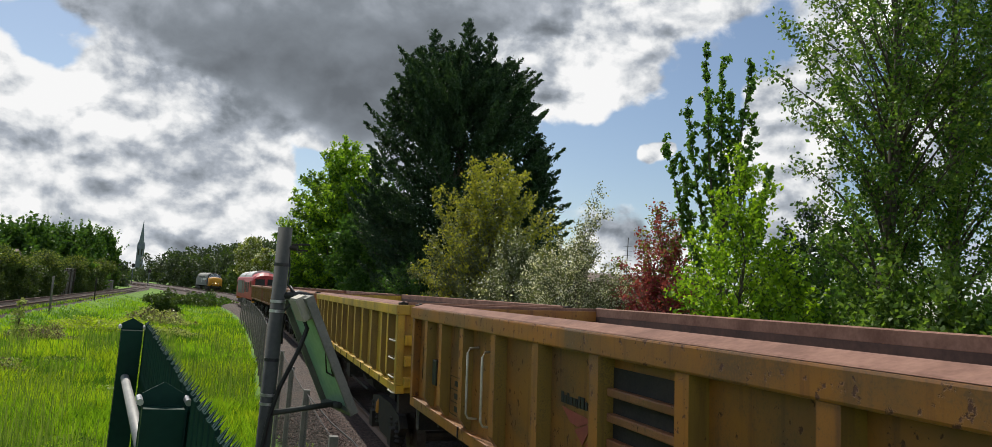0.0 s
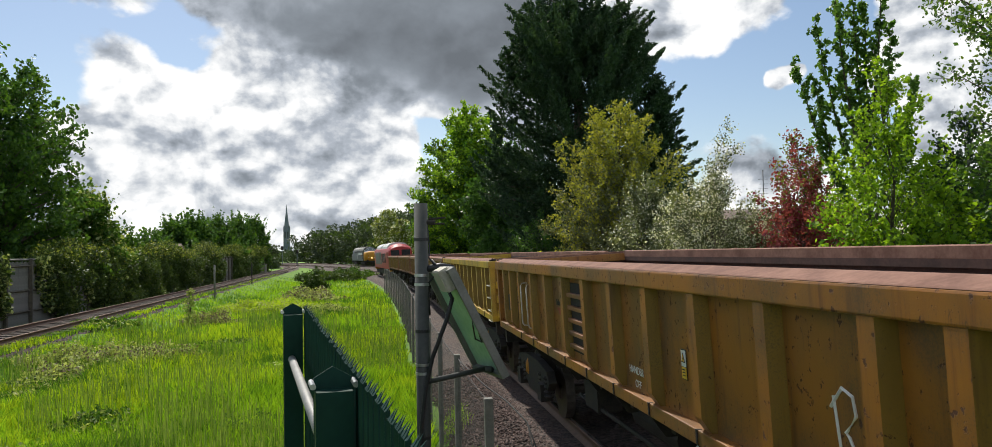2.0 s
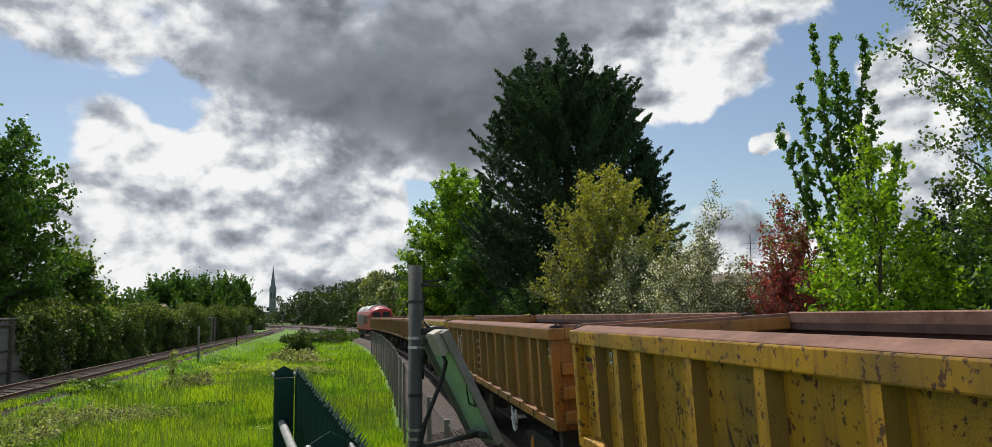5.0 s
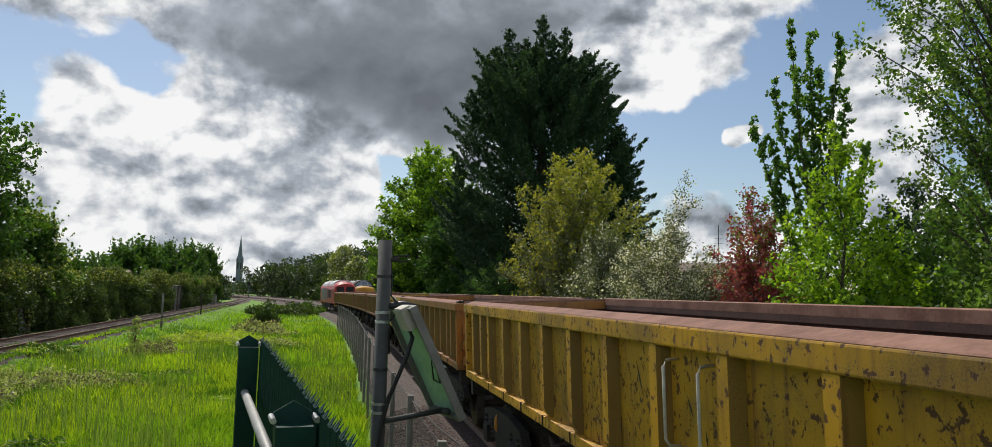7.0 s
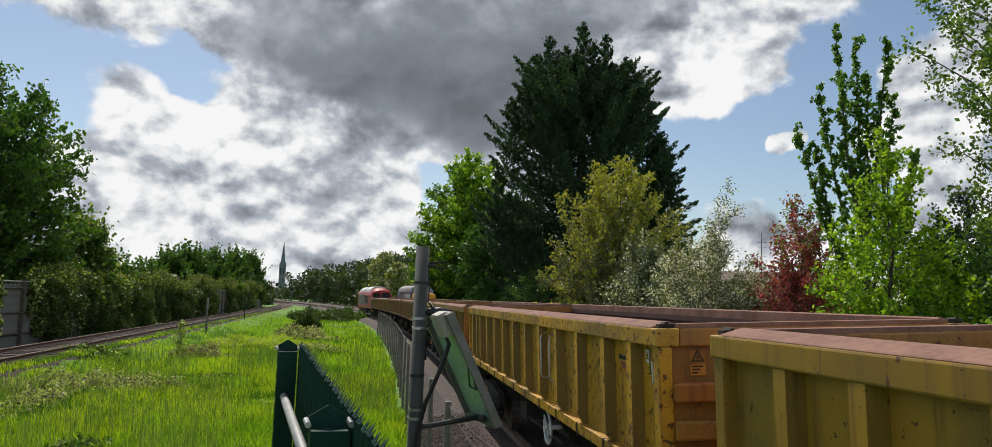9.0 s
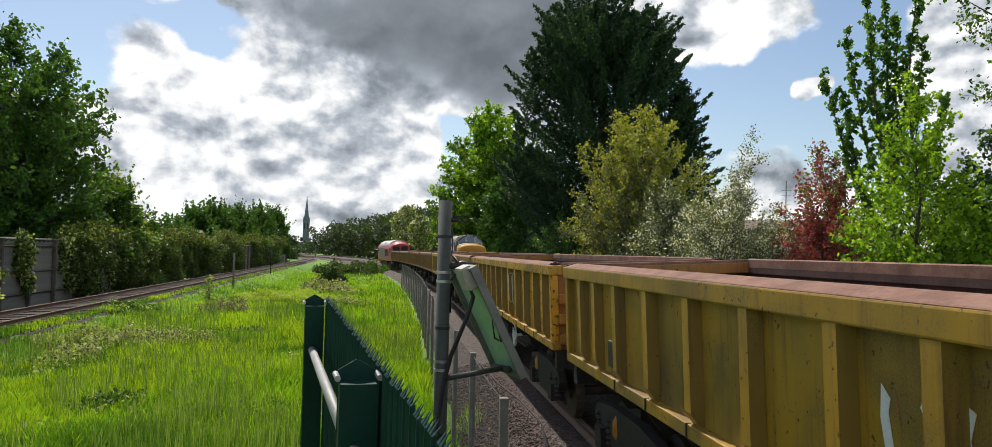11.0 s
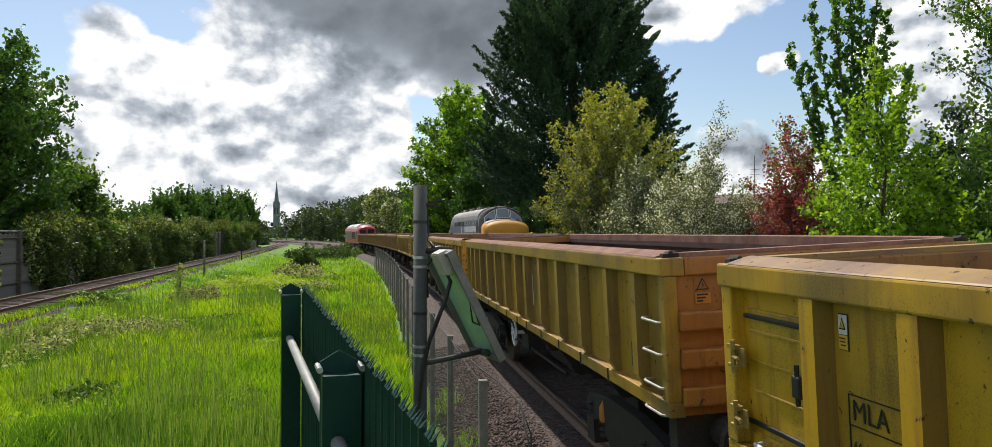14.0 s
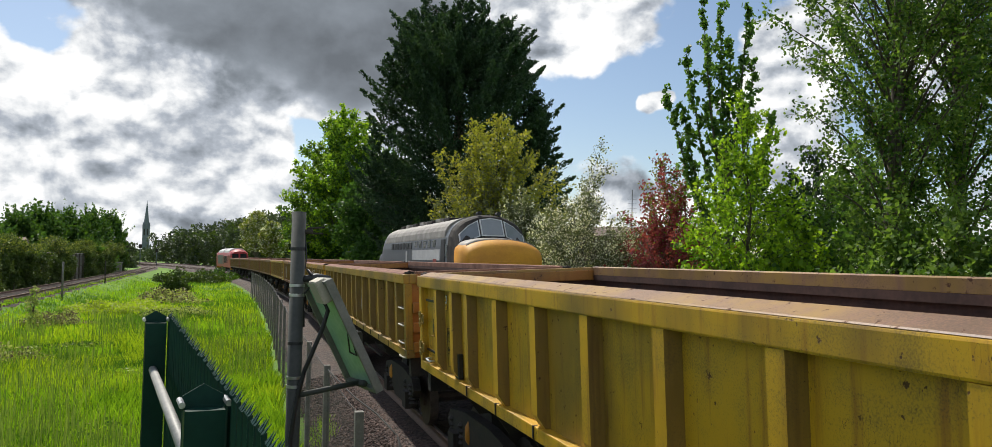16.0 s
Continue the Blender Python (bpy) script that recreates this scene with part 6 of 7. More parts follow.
branchy("maple_tree", "young bright green maple with large leaves", "tree", at(-16.9, 24, -0.4), [(0.3, 1.9), (2, 2.3), (4, 1.95), (5.8, 1.3), (7.2, 0.65), (8.1, 0.15)], 120, 12, 12, "leaf_bright", 0.100,
        0.75, 0.55, r=0.07, seed=8, loose=0.13, long=1.15, second="leaf_oak", share=lambda q: np.full(len(q), 0.15))
branchy("maple_tree", "low bright green maple shoots", "tree", at(-20.2, 23.5, -0.4), [(0.2, 1.4), (1.5, 1.7), (3, 1.4), (4.4, 0.4)], 60, 10, 11, "leaf_bright", 0.12, 0.8, 0.5, r=0.05, seed=18, loose=0.14, long=1.15, second="leaf_oak", share=lambda q: np.full(len(q), 0.3))


def slender_tree():
    base = new("slender_tree")
    base.location = at(-14.3, 30, -0.4)
    tagged(base, "tall slender tree with upswept leafy branches", "tree")
    rn = random.Random(12)
    bm = bmesh.new()
    tube(bm, [(0.7, 0, -0.3), (0.75, 0, 4), (0.8, 0, 8)], [0.16, 0.12, 0.05], 8)
    cs = []
    for x, top, z0 in ((-1.6, 9.5, 5.6), (-1.0, 8.8, 5.0), (-0.75, 11.0, 6.2), (-0.4, 13.0, 6.6), (0.0, 11.6, 7.0), (0.45, 12.8, 7.4), (0.85, 11.4, 7.0), (1.3, 12.5, 7.6), (1.7, 10.6, 6.4), (2.3, 8.6, 5.6)):
        y = rn.uniform(-0.6, 0.6)
        p0, p2 = Vector((0.7, 0, z0 - 2.2)), Vector((x, y, top))
        p1 = p0.lerp(p2, 0.5) + Vector(((0.7 - x) * -0.10, 0, -0.25))
        tube(bm, [p0, p1, p2], [0.06, 0.035, 0.008], 5)
        # leafy side twigs, longer low down
        for k in range(32):
            t = 0.2 + 0.8 * (k + rn.random()) / 32
            q = p0.lerp(p1, t * 2) if t < 0.5 else p1.lerp(p2, t * 2 - 1)
            a, ln = rn.uniform(0, 6.28), rn.uniform(0.15, 0.75) * (1.15 - 0.7 * t)
            for _ in range(22):
                u = rn.random()
                cs.append((q.x + math.cos(a) * ln * u + rn.gauss(0, 0.05), q.y + math.sin(a) * ln * u + rn.gauss(0, 0.05), q.z + 0.7 * ln * u + rn.gauss(0, 0.06)))
    part("trunk", bm, M["bark"], base)
    part("crown", leaf_mesh("crown", np.array(cs), 0.13, [M["leaf_tall"]], None, 1.4), None, base)


slender_tree()
for az, r, h, wide, sd in ((-26.1, 23, 16.5, 1.0, 21), (-29.6, 26, 17.5, 1.0, 22), (-36.0, 22, 14.5, 1.0, 23)):
    branchy("poplar_tree", "tall airy green tree with a visible dark trunk", "tree", at(az, r, -0.4), [(3.0, 1.3), (5, 1.8), (7.5, 2.6 * wide), (10.5, 3.1 * wide), (13, 2.9 * wide), (h, 0.6)], 84, 12, 28, "leaf_willow", 0.078,
            0.9, 0.85, "bark", 0.22, sd, "tall trees beyond the line", "leaf_dark", lambda q: np.full(len(q), 0.35), loose=0.13)
for i, (az, r, h, rad, lf) in enumerate(((-14.5, 36, 4.8, 2.6, "leaf_dark"), (-19.0, 31, 6.4, 2.4, "leaf_dark"), (-21.2, 30, 7.2, 1.8, "leaf_conifer"), (-23.4, 26, 6.2, 2.2, "leaf_tall"), (-26.5, 20.5, 4.2, 1.7, "leaf_willow"), (-30.5, 20, 4.2, 1.9, "leaf_willow"),
                                     (-34.5, 19, 4.4, 2.0, "leaf_tall"), (-8.5, 40, 3.4, 3.0, "leaf_dark"), (-2.0, 47, 5.0, 3.2, "leaf_dark"), (-24.5, 31, 8.0, 2.6, "leaf_tall"), (6.0, 60, 6.0, 3.5, "leaf_dark"), (-39, 18, 5, 2.4, "leaf_oak"))):
    branchy("hedge_shrub", "dense green shrub in the lineside hedge", "shrub", at(az, r, -0.4), [(0.0, rad * 0.8), (h * 0.35, rad), (h * 0.7, rad * 0.8), (h * 0.9, rad * 0.4), (h, rad * 0.12)], 70, 12, 15, lf, 0.10,
            0.8, 0.7, r=0.07, seed=40 + i, group="lineside shrubs", second="leaf_oak", share=lambda q: np.full(len(q), 0.15), loose=0.15)

# trees beyond the single line
branchy("broadleaf_tree", "large dark green broadleaf tree over the board fence", "tree", at(42.6, 49, -0.1), [(0.5, 4.2), (3, 5.2), (7, 5.5), (10.5, 4.4), (12.6, 2.6), (14.0, 0.6)], 190, 15, 24, "leaf_oak", 0.16,
        0.7, 1.15, r=0.4, seed=51, second="leaf_dark", share=lambda q: np.full(len(q), 0.45), loose=0.12)
tree("broadleaf_tree", "spreading green tree beside the board fence", "tree", at(36.9, 54, -0.1), 6.6, 0.0, 2.9, 24000, "leaf_oak", 0.15, 50, 0.9, sprigs=500, sprig=0.8, r=0.2, seed=52, second="leaf_bramble", share=0.3)
tree("garden_shrub", "yellow-green shrub in front of the board fence", "shrub", along(6.0, -1.9, -0.1)[0], 3.4, 0.0, 1.0, 7000, "leaf_ivy", 0.13, 26, 0.6, r=0.06, seed=53, second="leaf_bramble", share=0.5)


def ivy_hedge():
    """Lengths of clipped-looking ivy and privet that bury the fence."""
    lengths = [(17.5, 24), (24, 30), (30, 36), (36, 42), (42, 48), (48, 54), (57, 63), (63, 70), (78, 86), (86, 95), (95, 106), (114, 126)]
    for i, (s0, s1) in enumerate(lengths):
        m, a = along((s0 + s1) / 2, -2.7)
        ob = new("ivy_hedge")
        ob.location = (m.x, m.y, -0.1)
        tagged(ob, "ivy hedge over the fence, coloured dark for its shaded side, yellow-green for lit tops", "hedge", "hedge lengths by the single line")
        blobs = []
        rn = random.Random(60 + i)
        for _ in range(46):
            s = rn.uniform(s0, s1)
            p, _a = along(s, -2.75 + rn.uniform(-0.7, 0.65))
            h = 3.2 + 0.25 * math.sin(s * 0.33) + 0.2 * rn.random() + 0.008 * max(0, s - 20)
            rr = rn.uniform(0.45, 0.8)
            blobs.append((p.x - m.x, p.y - m.y, rn.uniform(0.2, h - rr * 0.7 + 0.4), rr, rr, rr * 0.9))
        pts, _ = clump_points(blobs, 17000, 0.6)
        pts = pts[pts[:, 2] > 0]
        z = pts[:, 2]
        # light on the tops is put in as more yellow-green leaves with height
        idx = (rng.random(len(pts)) < np.clip((z - 2.6) / 1.4, 0.02, 0.42)).astype(int)
        part("foliage", leaf_mesh("foliage", pts, 0.105, [M["leaf_ivy"], M["leaf_olive"]], None, 1.3, idx), None, ob)
        for b in blobs[::12]:
            bm = bmesh.new()
            tube(bm, [(b[0], b[1], -0.2), (b[0] + 0.1, b[1], b[2])], [0.05, 0.02], 5)
            part("stem", bm, M["bark"], ob)


ivy_hedge()


def fence_ivy():
    blobs = []
    rn = random.Random(77)
    for s in (11.8, 12.2, 12.6, 16.6, 17.0, 17.6, 18.0, 4, 5, 21, 23):
        for k in range(5):
            q, _ = along(s + rn.uniform(-0.35, 0.35), -2.4)
            blobs.append((q.x, q.y, rn.uniform(0.5, 2.8), 0.3, 0.3, 0.45))
    pts, _ = clump_points(blobs, 6000, 0.4)
    ob = new("ivy", leaf_mesh("ivy", pts, 0.13, [M["leaf_ivy"], M["leaf_bramble"]], None, 1.2, (rng.random(len(pts)) < 0.35).astype(int)))
    tagged(ob, "ivy trailing down the board fence", "ivy", kind="stuff")


fence_ivy()
for i, (az, r, h, rad) in enumerate(((31.6, 95, 6.6, 2.6), (30.4, 100, 7.4, 3.0), (28.9, 112, 8.0, 3.4), (27.6, 128, 8.8, 3.4), (26.5, 146, 9.4, 3.2), (33.0, 85, 4.6, 2.4), (35.2, 72, 4.6, 2.6))):
    tree("copse_tree", "mid-green tree of the copse beyond the hedge", "tree", at(az, r, -0.4), h, 0.3, rad, 15000, "leaf_oak", 0.22, 50, 0.9, sprigs=500, sprig=1.1, r=0.2, top=0.2, seed=70 + i, group="copse trees", second="leaf_dark", share=0.4)


def far_woods():
    """Woods along the horizon where the line curves away."""
    rn = random.Random(90)
    blobs = []
    for _ in range(2000):
        az = rn.uniform(9.0, 26.5)
        r = rn.uniform(185, 300)
        el = np.interp(az, [9, 15.4, 17.2, 19.5, 22.3, 23.7, 25, 26.5], [3.9, 3.8, 3.6, 3.0, 2.6, 1.95, 1.45, 1.0])
        h = 2.6 + r * math.tan(radians(el)) * rn.uniform(0.65, 1.0)
        q = rn.uniform(1.3, 2.6)
        p = at(az, r)
        # keep the beds of both lines clear
        if abs(main_off(np.array([[p.x, p.y]]))[0] - 3) < 7 or abs(branch_off(np.array([[p.x, p.y]]))[0]) < 4:
            continue
        blobs.append((p.x, p.y, rn.uniform(0.05, 0.97) * (h - q) , q, q, q * 0.9))
    pts, pk = clump_points(blobs, 150000, 0.5)
    b = np.array(blobs)
    idx = (np.array([rn.random() for _ in blobs]) < 0.3).astype(int)[pk]
    ob = new("far_woods", leaf_mesh("far_woods", pts, 0.50, [M["leaf_wood"], M["leaf_ivy"]], None, 1.3, idx))
    tagged(ob, "hazy green woods where the line curves away", "woods", kind="stuff")
    # distant belt round the whole place
    blobs = []
    for _ in range(1500):
        az = rn.uniform(-180, 180)
        r = rn.uniform(420, 700)
        q = rn.uniform(4, 9)
        p = at(az, r)
        blobs.append((p.x, p.y, rn.uniform(0, 5), q, q, q * 0.7))
    pts, _ = clump_points(blobs, 60000, 0.6)
    ob = new("horizon_woods", leaf_mesh("horizon_woods", pts, 2.4, [M["leaf_wood"]], None, 1.2))
    tagged(ob, "low belt of distant trees on the horizon", "woods", kind="stuff")


far_woods()


def bare_tree(az, r, h):
    base = new("bare_tree")
    base.location = at(az, r, -0.4)
    tagged(base, "pale twiggy tree just coming into leaf", "tree")
    bl = crown_blobs(h, h * 0.35, h * 0.3, 60, h * 0.07, 1, 0.2, 9)
    part("trunk", trunk_bm(h, 0.25, bl, 60, 0, 9), M["bark_pale"], base)
    pts, _ = clump_points(bl, 5000, 0.2)
    part("crown", leaf_mesh("crown", pts, 0.3, [M["leaf_olive"], M["blossom"]], None, 1.4, (rng.random(len(pts)) < 0.3).astype(int)), None, base)


bare_tree(17.3, 165, 12.2)
bare_tree(16.2, 150, 9.5)


# ---- meadow ----
def meadow_ok(xy, lo=1.0, hi=-1.45):
    return (branch_off(xy) > lo) & (main_off(xy) < hi)


def patchy(xy, size, seed):
    """Smooth random patches, 0 to 1, about size metres across."""
    lat = np.random.default_rng(seed).random((97, 97))
    q = xy / size + 500.0
    i = np.floor(q).astype(int)
    f = q - i
    f = f * f * (3 - 2 * f)
    c = [lat[(i[:, 0] + a) % 97, (i[:, 1] + b) % 97] for a in (0, 1) for b in (0, 1)]
    return (c[0] * (1 - f[:, 1]) + c[1] * f[:, 1]) * (1 - f[:, 0]) + (c[2] * (1 - f[:, 1]) + c[3] * f[:, 1]) * f[:, 0]


def grass():
    for k, (r0, r1, n, hgt, wid) in enumerate(((3.0, 14.0, 170000, 0.42, 0.0042), (14.0, 34.0, 190000, 0.40, 0.0085), (34.0, 120.0, 120000, 0.34, 0.026))):
        u = rng.random(n)
        r = np.exp(np.log(r0) + (np.log(r1) - np.log(r0)) * u) if k else r0 + (r1 - r0) * np.sqrt(u)
        az = np.radians(rng.uniform(11 if k else 6, 49, n))
        xy = np.stack([-np.sin(az) * r, np.cos(az) * r], 1)
        keep = np.concatenate([meadow_ok(c) for c in np.array_split(xy, 60)])
        xy = xy[keep]
        z = np.concatenate([terrain(c) for c in np.array_split(xy, 60)])
        z = z + 0.16 * (branch_off_far(xy) < 1.6)
        n = len(xy)
        pat = 0.35 + 0.8 * patchy(xy, 3.2, 1) + 0.5 * patchy(xy, 0.9, 2)
        h = hgt * np.clip(pat, 0.4, 1.5) * rng.uniform(0.5, 1.3, n)
        h *= np.clip((branch_off_far(xy) - 1.1) / 2.2, 0.4, 1.0)
        a = rng.uniform(0, np.pi, n)
        side = np.stack([np.cos(a), np.sin(a), 0 * a], 1) * (wid * rng.uniform(0.6, 1.5, n))[:, None]
        base = np.column_stack([xy, z - 0.03])
        lean = np.stack([rng.normal(0, 0.16, n), rng.normal(0, 0.16, n), np.ones(n)], 1) * h[:, None]
        v = np.stack([base - side, base + side, base + lean * 0.6 + side * 0.7, base + lean * (1, 1, 1) + lean * (0.35, 0.35, 0)], 1).reshape(-1, 3)
        f = np.arange(4 * n).reshape(n, 4)
        tone = 0.6 * patchy(xy, 4.5, 3) + 0.4 * patchy(xy, 1.1, 4)
        gold = 0.65 * patchy(xy, 3.6, 5) + 0.35 * patchy(xy, 0.8, 6)
        deep = rng.random(n) < np.clip((tone - 0.42) * 5.0, 0.08, 0.95)
        ripe = rng.random(n) < np.clip((gold - 0.50) * 3.5, 0.04, 0.75)
        ob = new("grass", array_mesh("grass", v, f, [M["grass"], M["grass_dark"], M["grass_gold"]], np.where(ripe, 2, np.where(deep, 1, 0))))
        tagged(ob, "long lush spring grass of the meadow", "grass", kind="stuff")


def branch_off_far(xy):
    return np.concatenate([branch_off(c) for c in np.array_split(xy, 40)])


grass()


def stalks():
    n = 20000
    r = np.exp(rng.uniform(np.log(5.0), np.log(45.0), n))
    az = np.radians(rng.uniform(10, 48, n))
    xy = np.stack([-np.sin(az) * r, np.cos(az) * r], 1)
    keep = np.concatenate([meadow_ok(q, 2.4, -1.6) for q in np.array_split(xy, 30)])
    xy = xy[keep]
    keep = np.sin(xy[:, 0] * 0.8) * np.sin(xy[:, 1] * 0.6 + 1) + 0.5 * np.sin(xy[:, 0] * 2.3 + xy[:, 1]) > -0.25
    xy = xy[keep]
    r = np.hypot(*xy.T)
    n = len(xy)
    z = np.concatenate([terrain(q) for q in np.array_split(xy, 30)])
    h = rng.uniform(0.45, 0.85, n)
    base = np.column_stack([xy, z])
    tip = base + np.stack([rng.normal(0, 0.05, n), rng.normal(0, 0.05, n), h], 1)
    a = rng.uniform(0, np.pi, n)
    w = (0.0012 + 0.00018 * r)[:, None] * np.stack([np.cos(a), np.sin(a), 0 * a], 1)
    v = np.stack([base - w, base + w, tip + w * 1.8, tip - w * 1.8], 1).reshape(-1, 3)
    ob = new("seed_stalks", array_mesh("seed_stalks", v, np.arange(4 * n).reshape(n, 4), [M["stalk"]]))
    tagged(ob, "pale green seed stalks standing over the grass", "grass", kind="stuff")


stalks()


def bramble(az, r, rad, h, n, leaf="leaf_bramble", label="low bramble patch with pale leaves in the grass", second="leaf_ivy", share=0.3, size=0.06):
    ob = new("bramble_patch")
    p = at(az, r)
    z = float(terrain(np.array([[p.x, p.y]]))[0])
    ob.location = (p.x, p.y, z)
    tagged(ob, label, "bramble", "bramble patches")
    rn = random.Random(int(az * 10 + r))
    blobs = []
    for _ in range(30):
        a, q = rn.uniform(0, 6.28), math.sqrt(rn.random()) * rad
        hh = h * (1 - 0.6 * (q / rad) ** 2) * rn.uniform(0.6, 1.1)
        blobs.append((math.cos(a) * q, math.sin(a) * q, hh * 0.55, rad * 0.25, rad * 0.25, hh * 0.5))
    pts, _ = clump_points(blobs, n, 0.5)
    pts = pts[pts[:, 2] > -0.05]
    part("leaves", leaf_mesh("leaves", pts, size, [M[leaf], M[second]], None, 1.3, (rng.random(len(pts)) < share).astype(int)), None, ob)
    for b in blobs[::4]:
        bm = bmesh.new()
        tube(bm, [(b[0] * 0.6, b[1] * 0.6, -0.1), (b[0], b[1], b[2]), (b[0] * 1.15, b[1] * 1.15, b[2] * 1.3)], [0.012, 0.01, 0.004], 4)
        part("stem", bm, M["dead"], ob)


bramble(36.6, 26.0, 2.2, 1.0, 15000, second="dead", share=0.22, size=0.06)
bramble(33.4, 26.0, 1.7, 0.9, 8000, second="dead", share=0.35, size=0.05, label="low bramble with dead brown stems")
bramble(39.6, 24.0, 1.6, 0.5, 5000, size=0.055)
bramble(29.2, 42.0, 1.5, 0.8, 4500, second="dead", share=0.5, label="low bramble with dead brown stems")
bramble(25.0, 52, 3.4, 0.8, 11000, leaf="grass_gold", second="leaf_bramble", share=0.4, size=0.09, label="yellow-green weed patch in the grass")
for az, r, rad, lf in ((20.5, 19, 0.8, "leaf_oak"), (31.0, 19, 0.9, "leaf_bright"), (35.5, 17, 1.0, "leaf_oak"), (24.0, 24, 1.1, "leaf_bright"), (39.5, 15, 0.9, "leaf_bright"), (28.5, 31, 1.5, "leaf_oak"), (17.6, 33, 1.0, "leaf_oak"), (32.0, 12.5, 0.7, "leaf_oak"), (36.0, 36, 1.4, "leaf_oak")):
    bramble(az, r, rad, 0.42, 2600, leaf=lf, second="leaf_bramble", share=0.25, size=0.05 + 0.0012 * r, label="patch of broad green weeds in the grass")
bramble(22.0, 47, 2.0, 0.7, 5000, size=0.08)
bramble(22.6, 60, 2.6, 1.2, 7000, second="dead", share=0.3, size=0.11)
bramble(22.4, 74, 1.3, 2.1, 3500, leaf="leaf_ivy", size=0.13, label="small dark rounded bush in the meadow")
bramble(21.5, 108, 4.5, 2.0, 6000, leaf="leaf_ivy", size=0.2, label="dark green bushes at the meadow's end")
bramble(19.9, 112, 4.0, 1.8, 6000, leaf="leaf_oak", size=0.2, label="green bushes at the meadow's end")
bramble(27.2, 15.6, 1.5, 0.5, 9000, leaf="leaf_oak", second="leaf_bright", label="patch of broad green weeds in the grass", size=0.05)
tree("garden_sapling", "small yellow-green sapling in the meadow", "sapling", at(30.5, 41.0, -0.9), 2.1, 0.2, 0.28, 420, "leaf_bramble", 0.09, 9, 0.18, r=0.015, seed=91, limbs=6)


def track_weeds():
    n = 2600
    s = rng.uniform(3.5, 16, n)
    o = -0.95 + rng.normal(0, 0.16, n)
    pts = np.array([line(a, b)[0] for a, b in zip(s, o)])
    keep = np.sin(s * 2.3) + 0.6 * np.sin(s * 5.1) > 0.25
    pts = pts[keep]
    n = len(pts)
    a = rng.uniform(0, np.pi, n)
    h = rng.uniform(0.06, 0.26, n)
    side = np.stack([np.cos(a), np.sin(a), 0 * a], 1) * 0.006
    base = np.column_stack([pts[:, :2], np.interp(o[keep], [-1.4, -0.65, -0.1], [-0.95, -0.32, -0.22])])
    tip = base + np.stack([rng.normal(0, 0.06, n), rng.normal(0, 0.06, n), h], 1)
    v = np.stack([base - side, base + side, tip + side * 0.3, tip - side * 0.3], 1).reshape(-1, 3)
    ob = new("weeds", array_mesh("weeds", v, np.arange(4 * n).reshape(n, 4), [M["grass"]]))
    tagged(ob, "thin weeds on the ballast shoulder", "weeds", kind="stuff")


track_weeds()


def ballast_stones():
    """Loose stones on the shoulder nearest the fence."""
    n = 20000
    s = 2.5 + 17.5 * rng.random(n) ** 1.3
    o = rng.uniform(-1.2, 0.55, n)
    prof_o, prof_z = [-1.25, -0.65, -0.10, 0.6], [-0.78, -0.30, -0.20, -0.20]
    oct_v = np.array([(1, 0, 0), (-1, 0, 0), (0, 1, 0), (0, -1, 0), (0, 0, 1), (0, 0, -1)], float)
    oct_f = np.array([(0, 2, 4), (2, 1, 4), (1, 3, 4), (3, 0, 4), (2, 0, 5), (1, 2, 5), (3, 1, 5), (0, 3, 5)])
    c = np.array([line(a, b)[0] for a, b in zip(s, o)])
    c[:, 2] = np.interp(o, prof_o, prof_z) + 0.008
    k = rng.uniform(0.016, 0.040, n)
    v = oct_v[None] * rng.uniform(0.55, 1.3, (n, 6, 1)) * k[:, None, None]
    a = rng.uniform(0, 6.28, n)
    ca, sa = np.cos(a)[:, None], np.sin(a)[:, None]
    v = np.stack([v[..., 0] * ca - v[..., 1] * sa, v[..., 0] * sa + v[..., 1] * ca, v[..., 2] * 0.7], 2) + c[:, None]
    f = oct_f[None] + 6 * np.arange(n)[:, None, None]
    m, gr, bsdf, _ = material("ballast_stone", 0.9)
    rnd = gr.node("ShaderNodeNewGeometry").outputs["Random Per Island"]
    link(gr, gr.mix(rnd, (0.024, 0.016, 0.014), (0.175, 0.115, 0.094)), bsdf, "Base Color")
    ob = new("ballast_stones", array_mesh("ballast_stones", v.reshape(-1, 3), f.reshape(-1, 3), [m]))
    tagged(ob, "loose brown grey ballast stones", "ballast", kind="stuff")


ballast_stones()


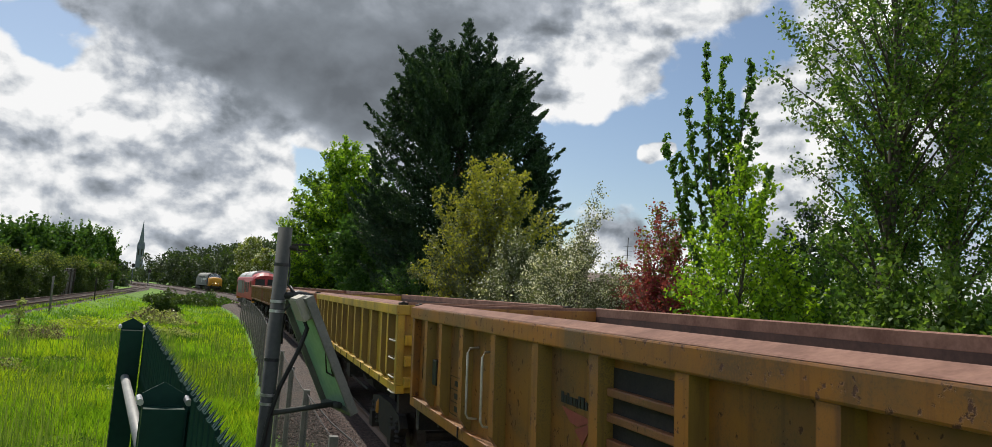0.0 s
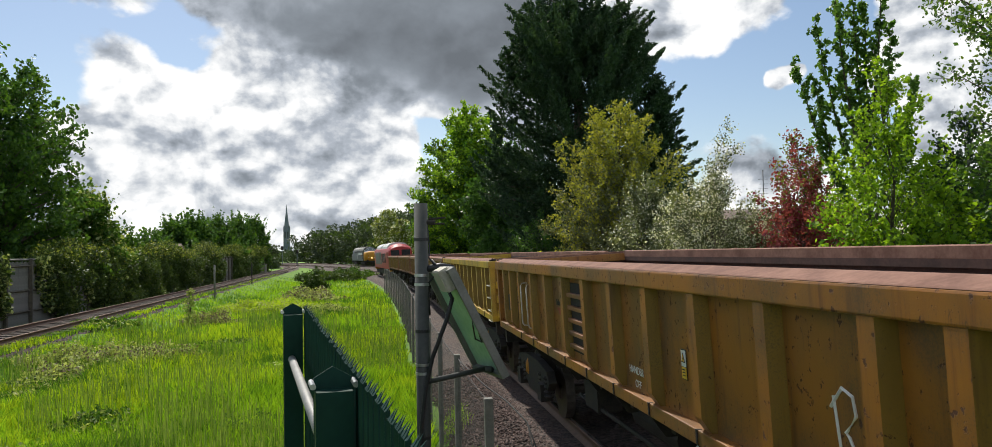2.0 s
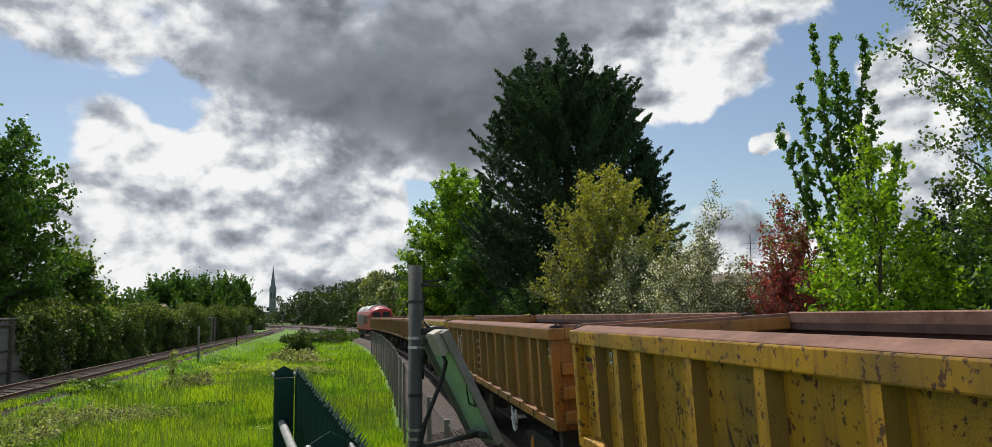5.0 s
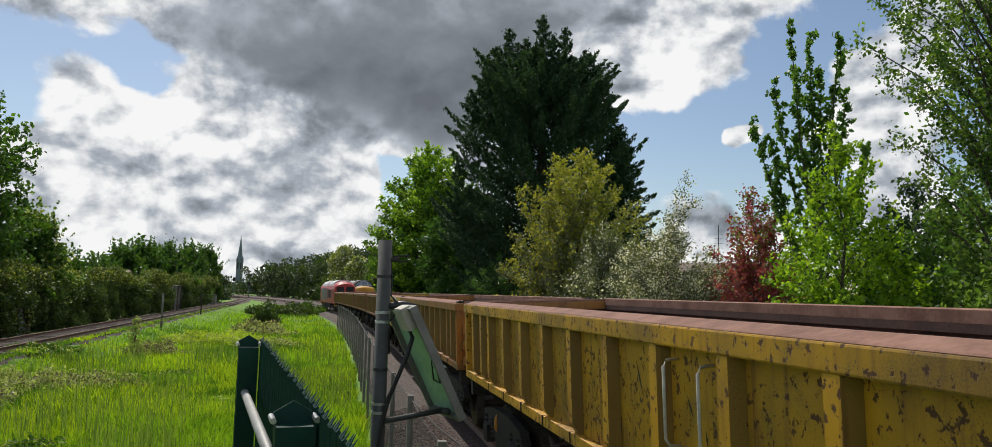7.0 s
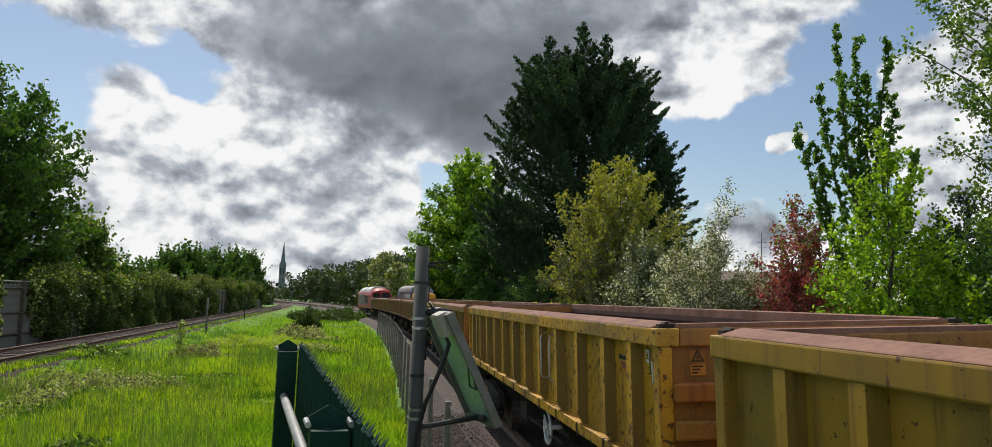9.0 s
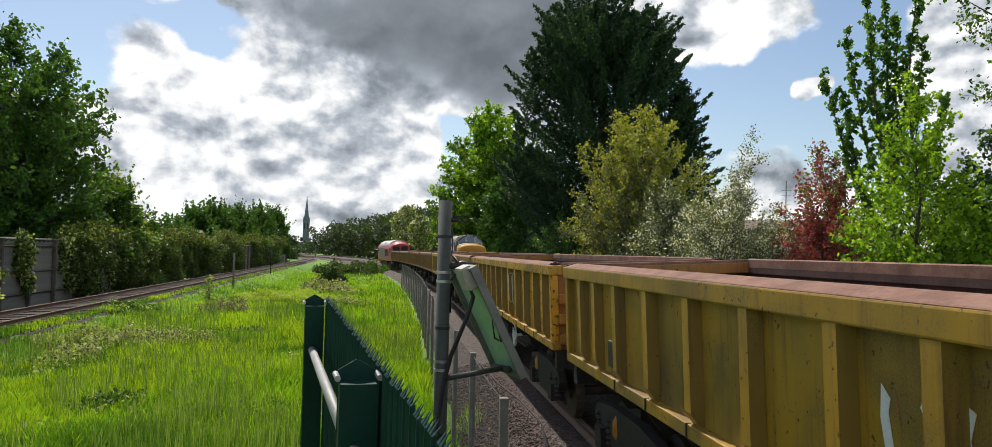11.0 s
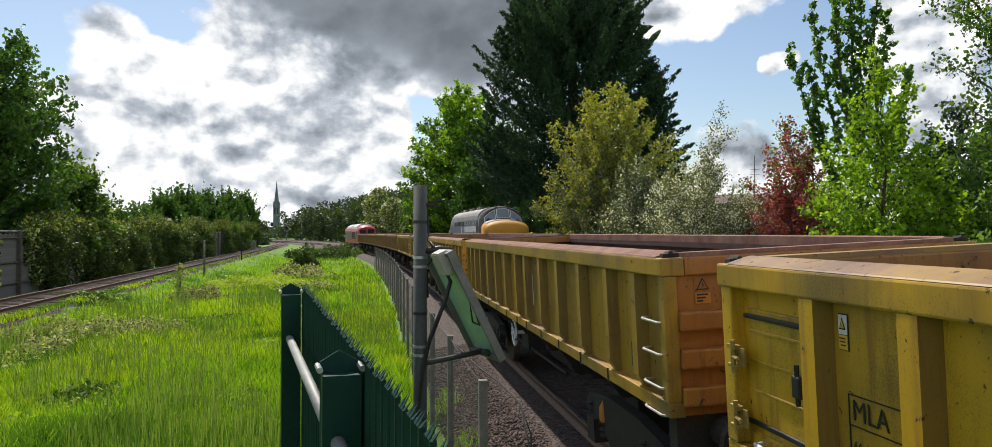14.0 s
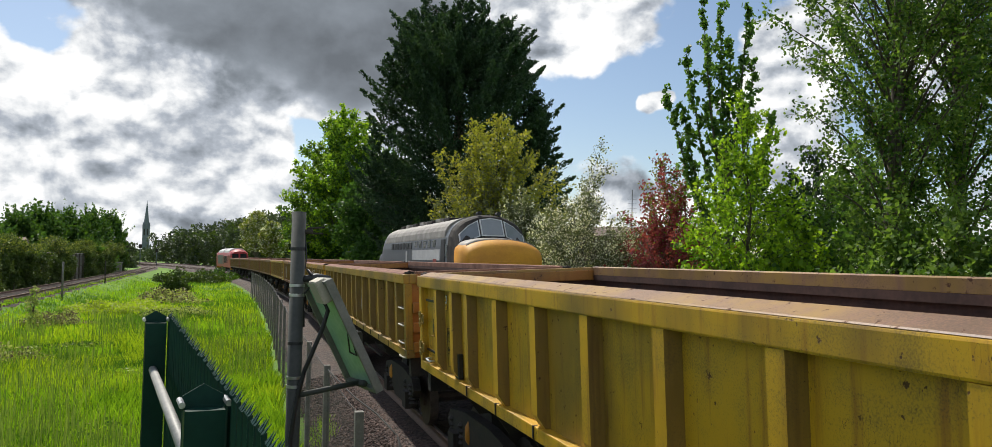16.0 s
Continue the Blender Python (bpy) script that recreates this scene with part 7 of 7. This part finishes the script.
# ---- far buildings ----
def spire():
    ob = new("cathedral")
    ob.location = at(24.3, 1900, 0)
    ob.rotation_euler.z = radians(20)
    tagged(ob, "distant pale grey stone cathedral tower with a tall spire", "church")
    bm = bmesh.new()
    box(bm, -7.0, 7.0, -7.0, 7.0, 0, 66)
    part("tower", bm, M["stone"], ob)
    bm = bmesh.new()
    rings = []
    for z, r in ((66, 6.6), (80, 4.9), (100, 2.5), (123, 0.15)):
        rings.append([Vector((r * math.cos(math.pi / 8 + k * math.pi / 4), r * math.sin(math.pi / 8 + k * math.pi / 4), z)) for k in range(8)])
    loft(bm, rings)
    part("steeple", bm, M["stone"], ob)
    for x in (-6.2, 6.2):
        for y in (-6.2, 6.2):
            bm = bmesh.new()
            tube(bm, [(x, y, 60), (x, y, 68), (x, y, 75)], [1.3, 1.2, 0.1], 6)
            part("pinnacle", bm, M["stone"], ob)
    for sx in (-1, 1):
        for x in (-3.2, 3.2):
            for sy in (-1, 1):
                bm = bmesh.new()
                box(bm, x - 1.2, x + 1.2, sy * 7.02 - 0.1, sy * 7.02 + 0.1, 46, 60)
                part("belfry_window", bm, M["under"], ob)
        break
    bm = bmesh.new()
    put(bm, [(-60, -8, 0), (60, -8, 0), (60, 8, 0), (-60, 8, 0), (-60, -8, 10), (60, -8, 10), (60, 8, 10), (-60, 8, 10), (-60, 0, 16), (60, 0, 16)],
        [(0, 1, 5, 4), (2, 3, 7, 6), (4, 5, 9, 8), (6, 7, 8, 9), (0, 4, 8, 7, 3), (1, 2, 6, 9, 5)])
    part("nave", bm, M["stone"], ob)


spire()


def low_building(az, r, wdt, dep, h, rise, label):
    ob = new("low_building")
    ob.location = at(az, r, -0.4)
    ob.rotation_euler.z = radians(az - 8)
    tagged(ob, label, "building")
    part("wall", soft_box(-wdt / 2, wdt / 2, -dep / 2, dep / 2, 0, h, 0.05), M["brick"], ob)
    bm = bmesh.new()
    put(bm, [(-wdt / 2 - 0.3, -dep / 2 - 0.3, h), (wdt / 2 + 0.3, -dep / 2 - 0.3, h), (wdt / 2 + 0.3, dep / 2 + 0.3, h), (-wdt / 2 - 0.3, dep / 2 + 0.3, h), (-wdt / 2, 0, h + rise), (wdt / 2, 0, h + rise)],
        [(0, 1, 5, 4), (2, 3, 4, 5), (1, 2, 5), (3, 0, 4), (3, 2, 1, 0)])
    part("roof", bm, M["brick"], ob)
    for x in np.arange(-wdt / 2 + 1.5, wdt / 2 - 1, 3.0):
        part("window", soft_box(x, x + 1.2, -dep / 2 - 0.02, -dep / 2 + 0.02, 1.2, 2.4, 0.005), M["glass"], ob)


low_building(33.9, 92, 9, 7, 3.9, 0.7, "low brown building with a shallow roof behind the hedge")
low_building(-9.5, 90, 16, 9, 6.0, 1.2, "low brown roofed building behind the shrubs")
mast = thin_post(-9.1, 62, 8.3, 0.035, "steel_post", "thin grey aerial mast beyond the shrubs", "aerial_mast")
bm = bmesh.new()
for k in range(4):
    tube(bm, [(-0.35, 0, 7.0 + 0.35 * k), (0.35, 0, 7.0 + 0.35 * k)], 0.012, 4)
part("aerial", bm, M["steel_post"], mast)
sleepers()


# ---- what moves ----
def run(t):
    """How far the train has come at a time; it hangs back a little in the middle."""
    return -8.866 + 2.680 * (t - 9) + 0.013 * (t - 9) ** 2 - 0.19 * math.sin(math.pi * min(1, max(0, (t - 3) / 12)))


def motions():
    ts = [float(t) for t in range(0, 17)]
    for k, w in enumerate(WAGONS):
        rows = []
        for t in ts:
            s = run(t) + 14.0 * k - HL
            p, a = line(s, MID)
            rows.append((t, pose(p.x, p.y, 0.065, 0, -CANT, math.degrees(a))))
        walk(w, rows)
    rows = []
    for t in ts:
        s = run(t) + 14.0 * 8 + 11.2
        p, a = line(s, MID)
        rows.append((t, pose(p.x, p.y, 0.065, 0, -CANT, math.degrees(a))))
    walk(engine_red, rows)
    rows = []
    for t in ts:
        s = float(np.interp(t, [0, 3.5, 7, 10, 12.5, 14, 16], [177, 145, 113, 85, 61.5, 46.3, 24.6])) + 9.3
        p, a = line(s, 5.70)
        rows.append((t, pose(p.x, p.y, 0.45, 0, 0, math.degrees(a) + 180)))
    walk(engine_nose, rows)


motions()
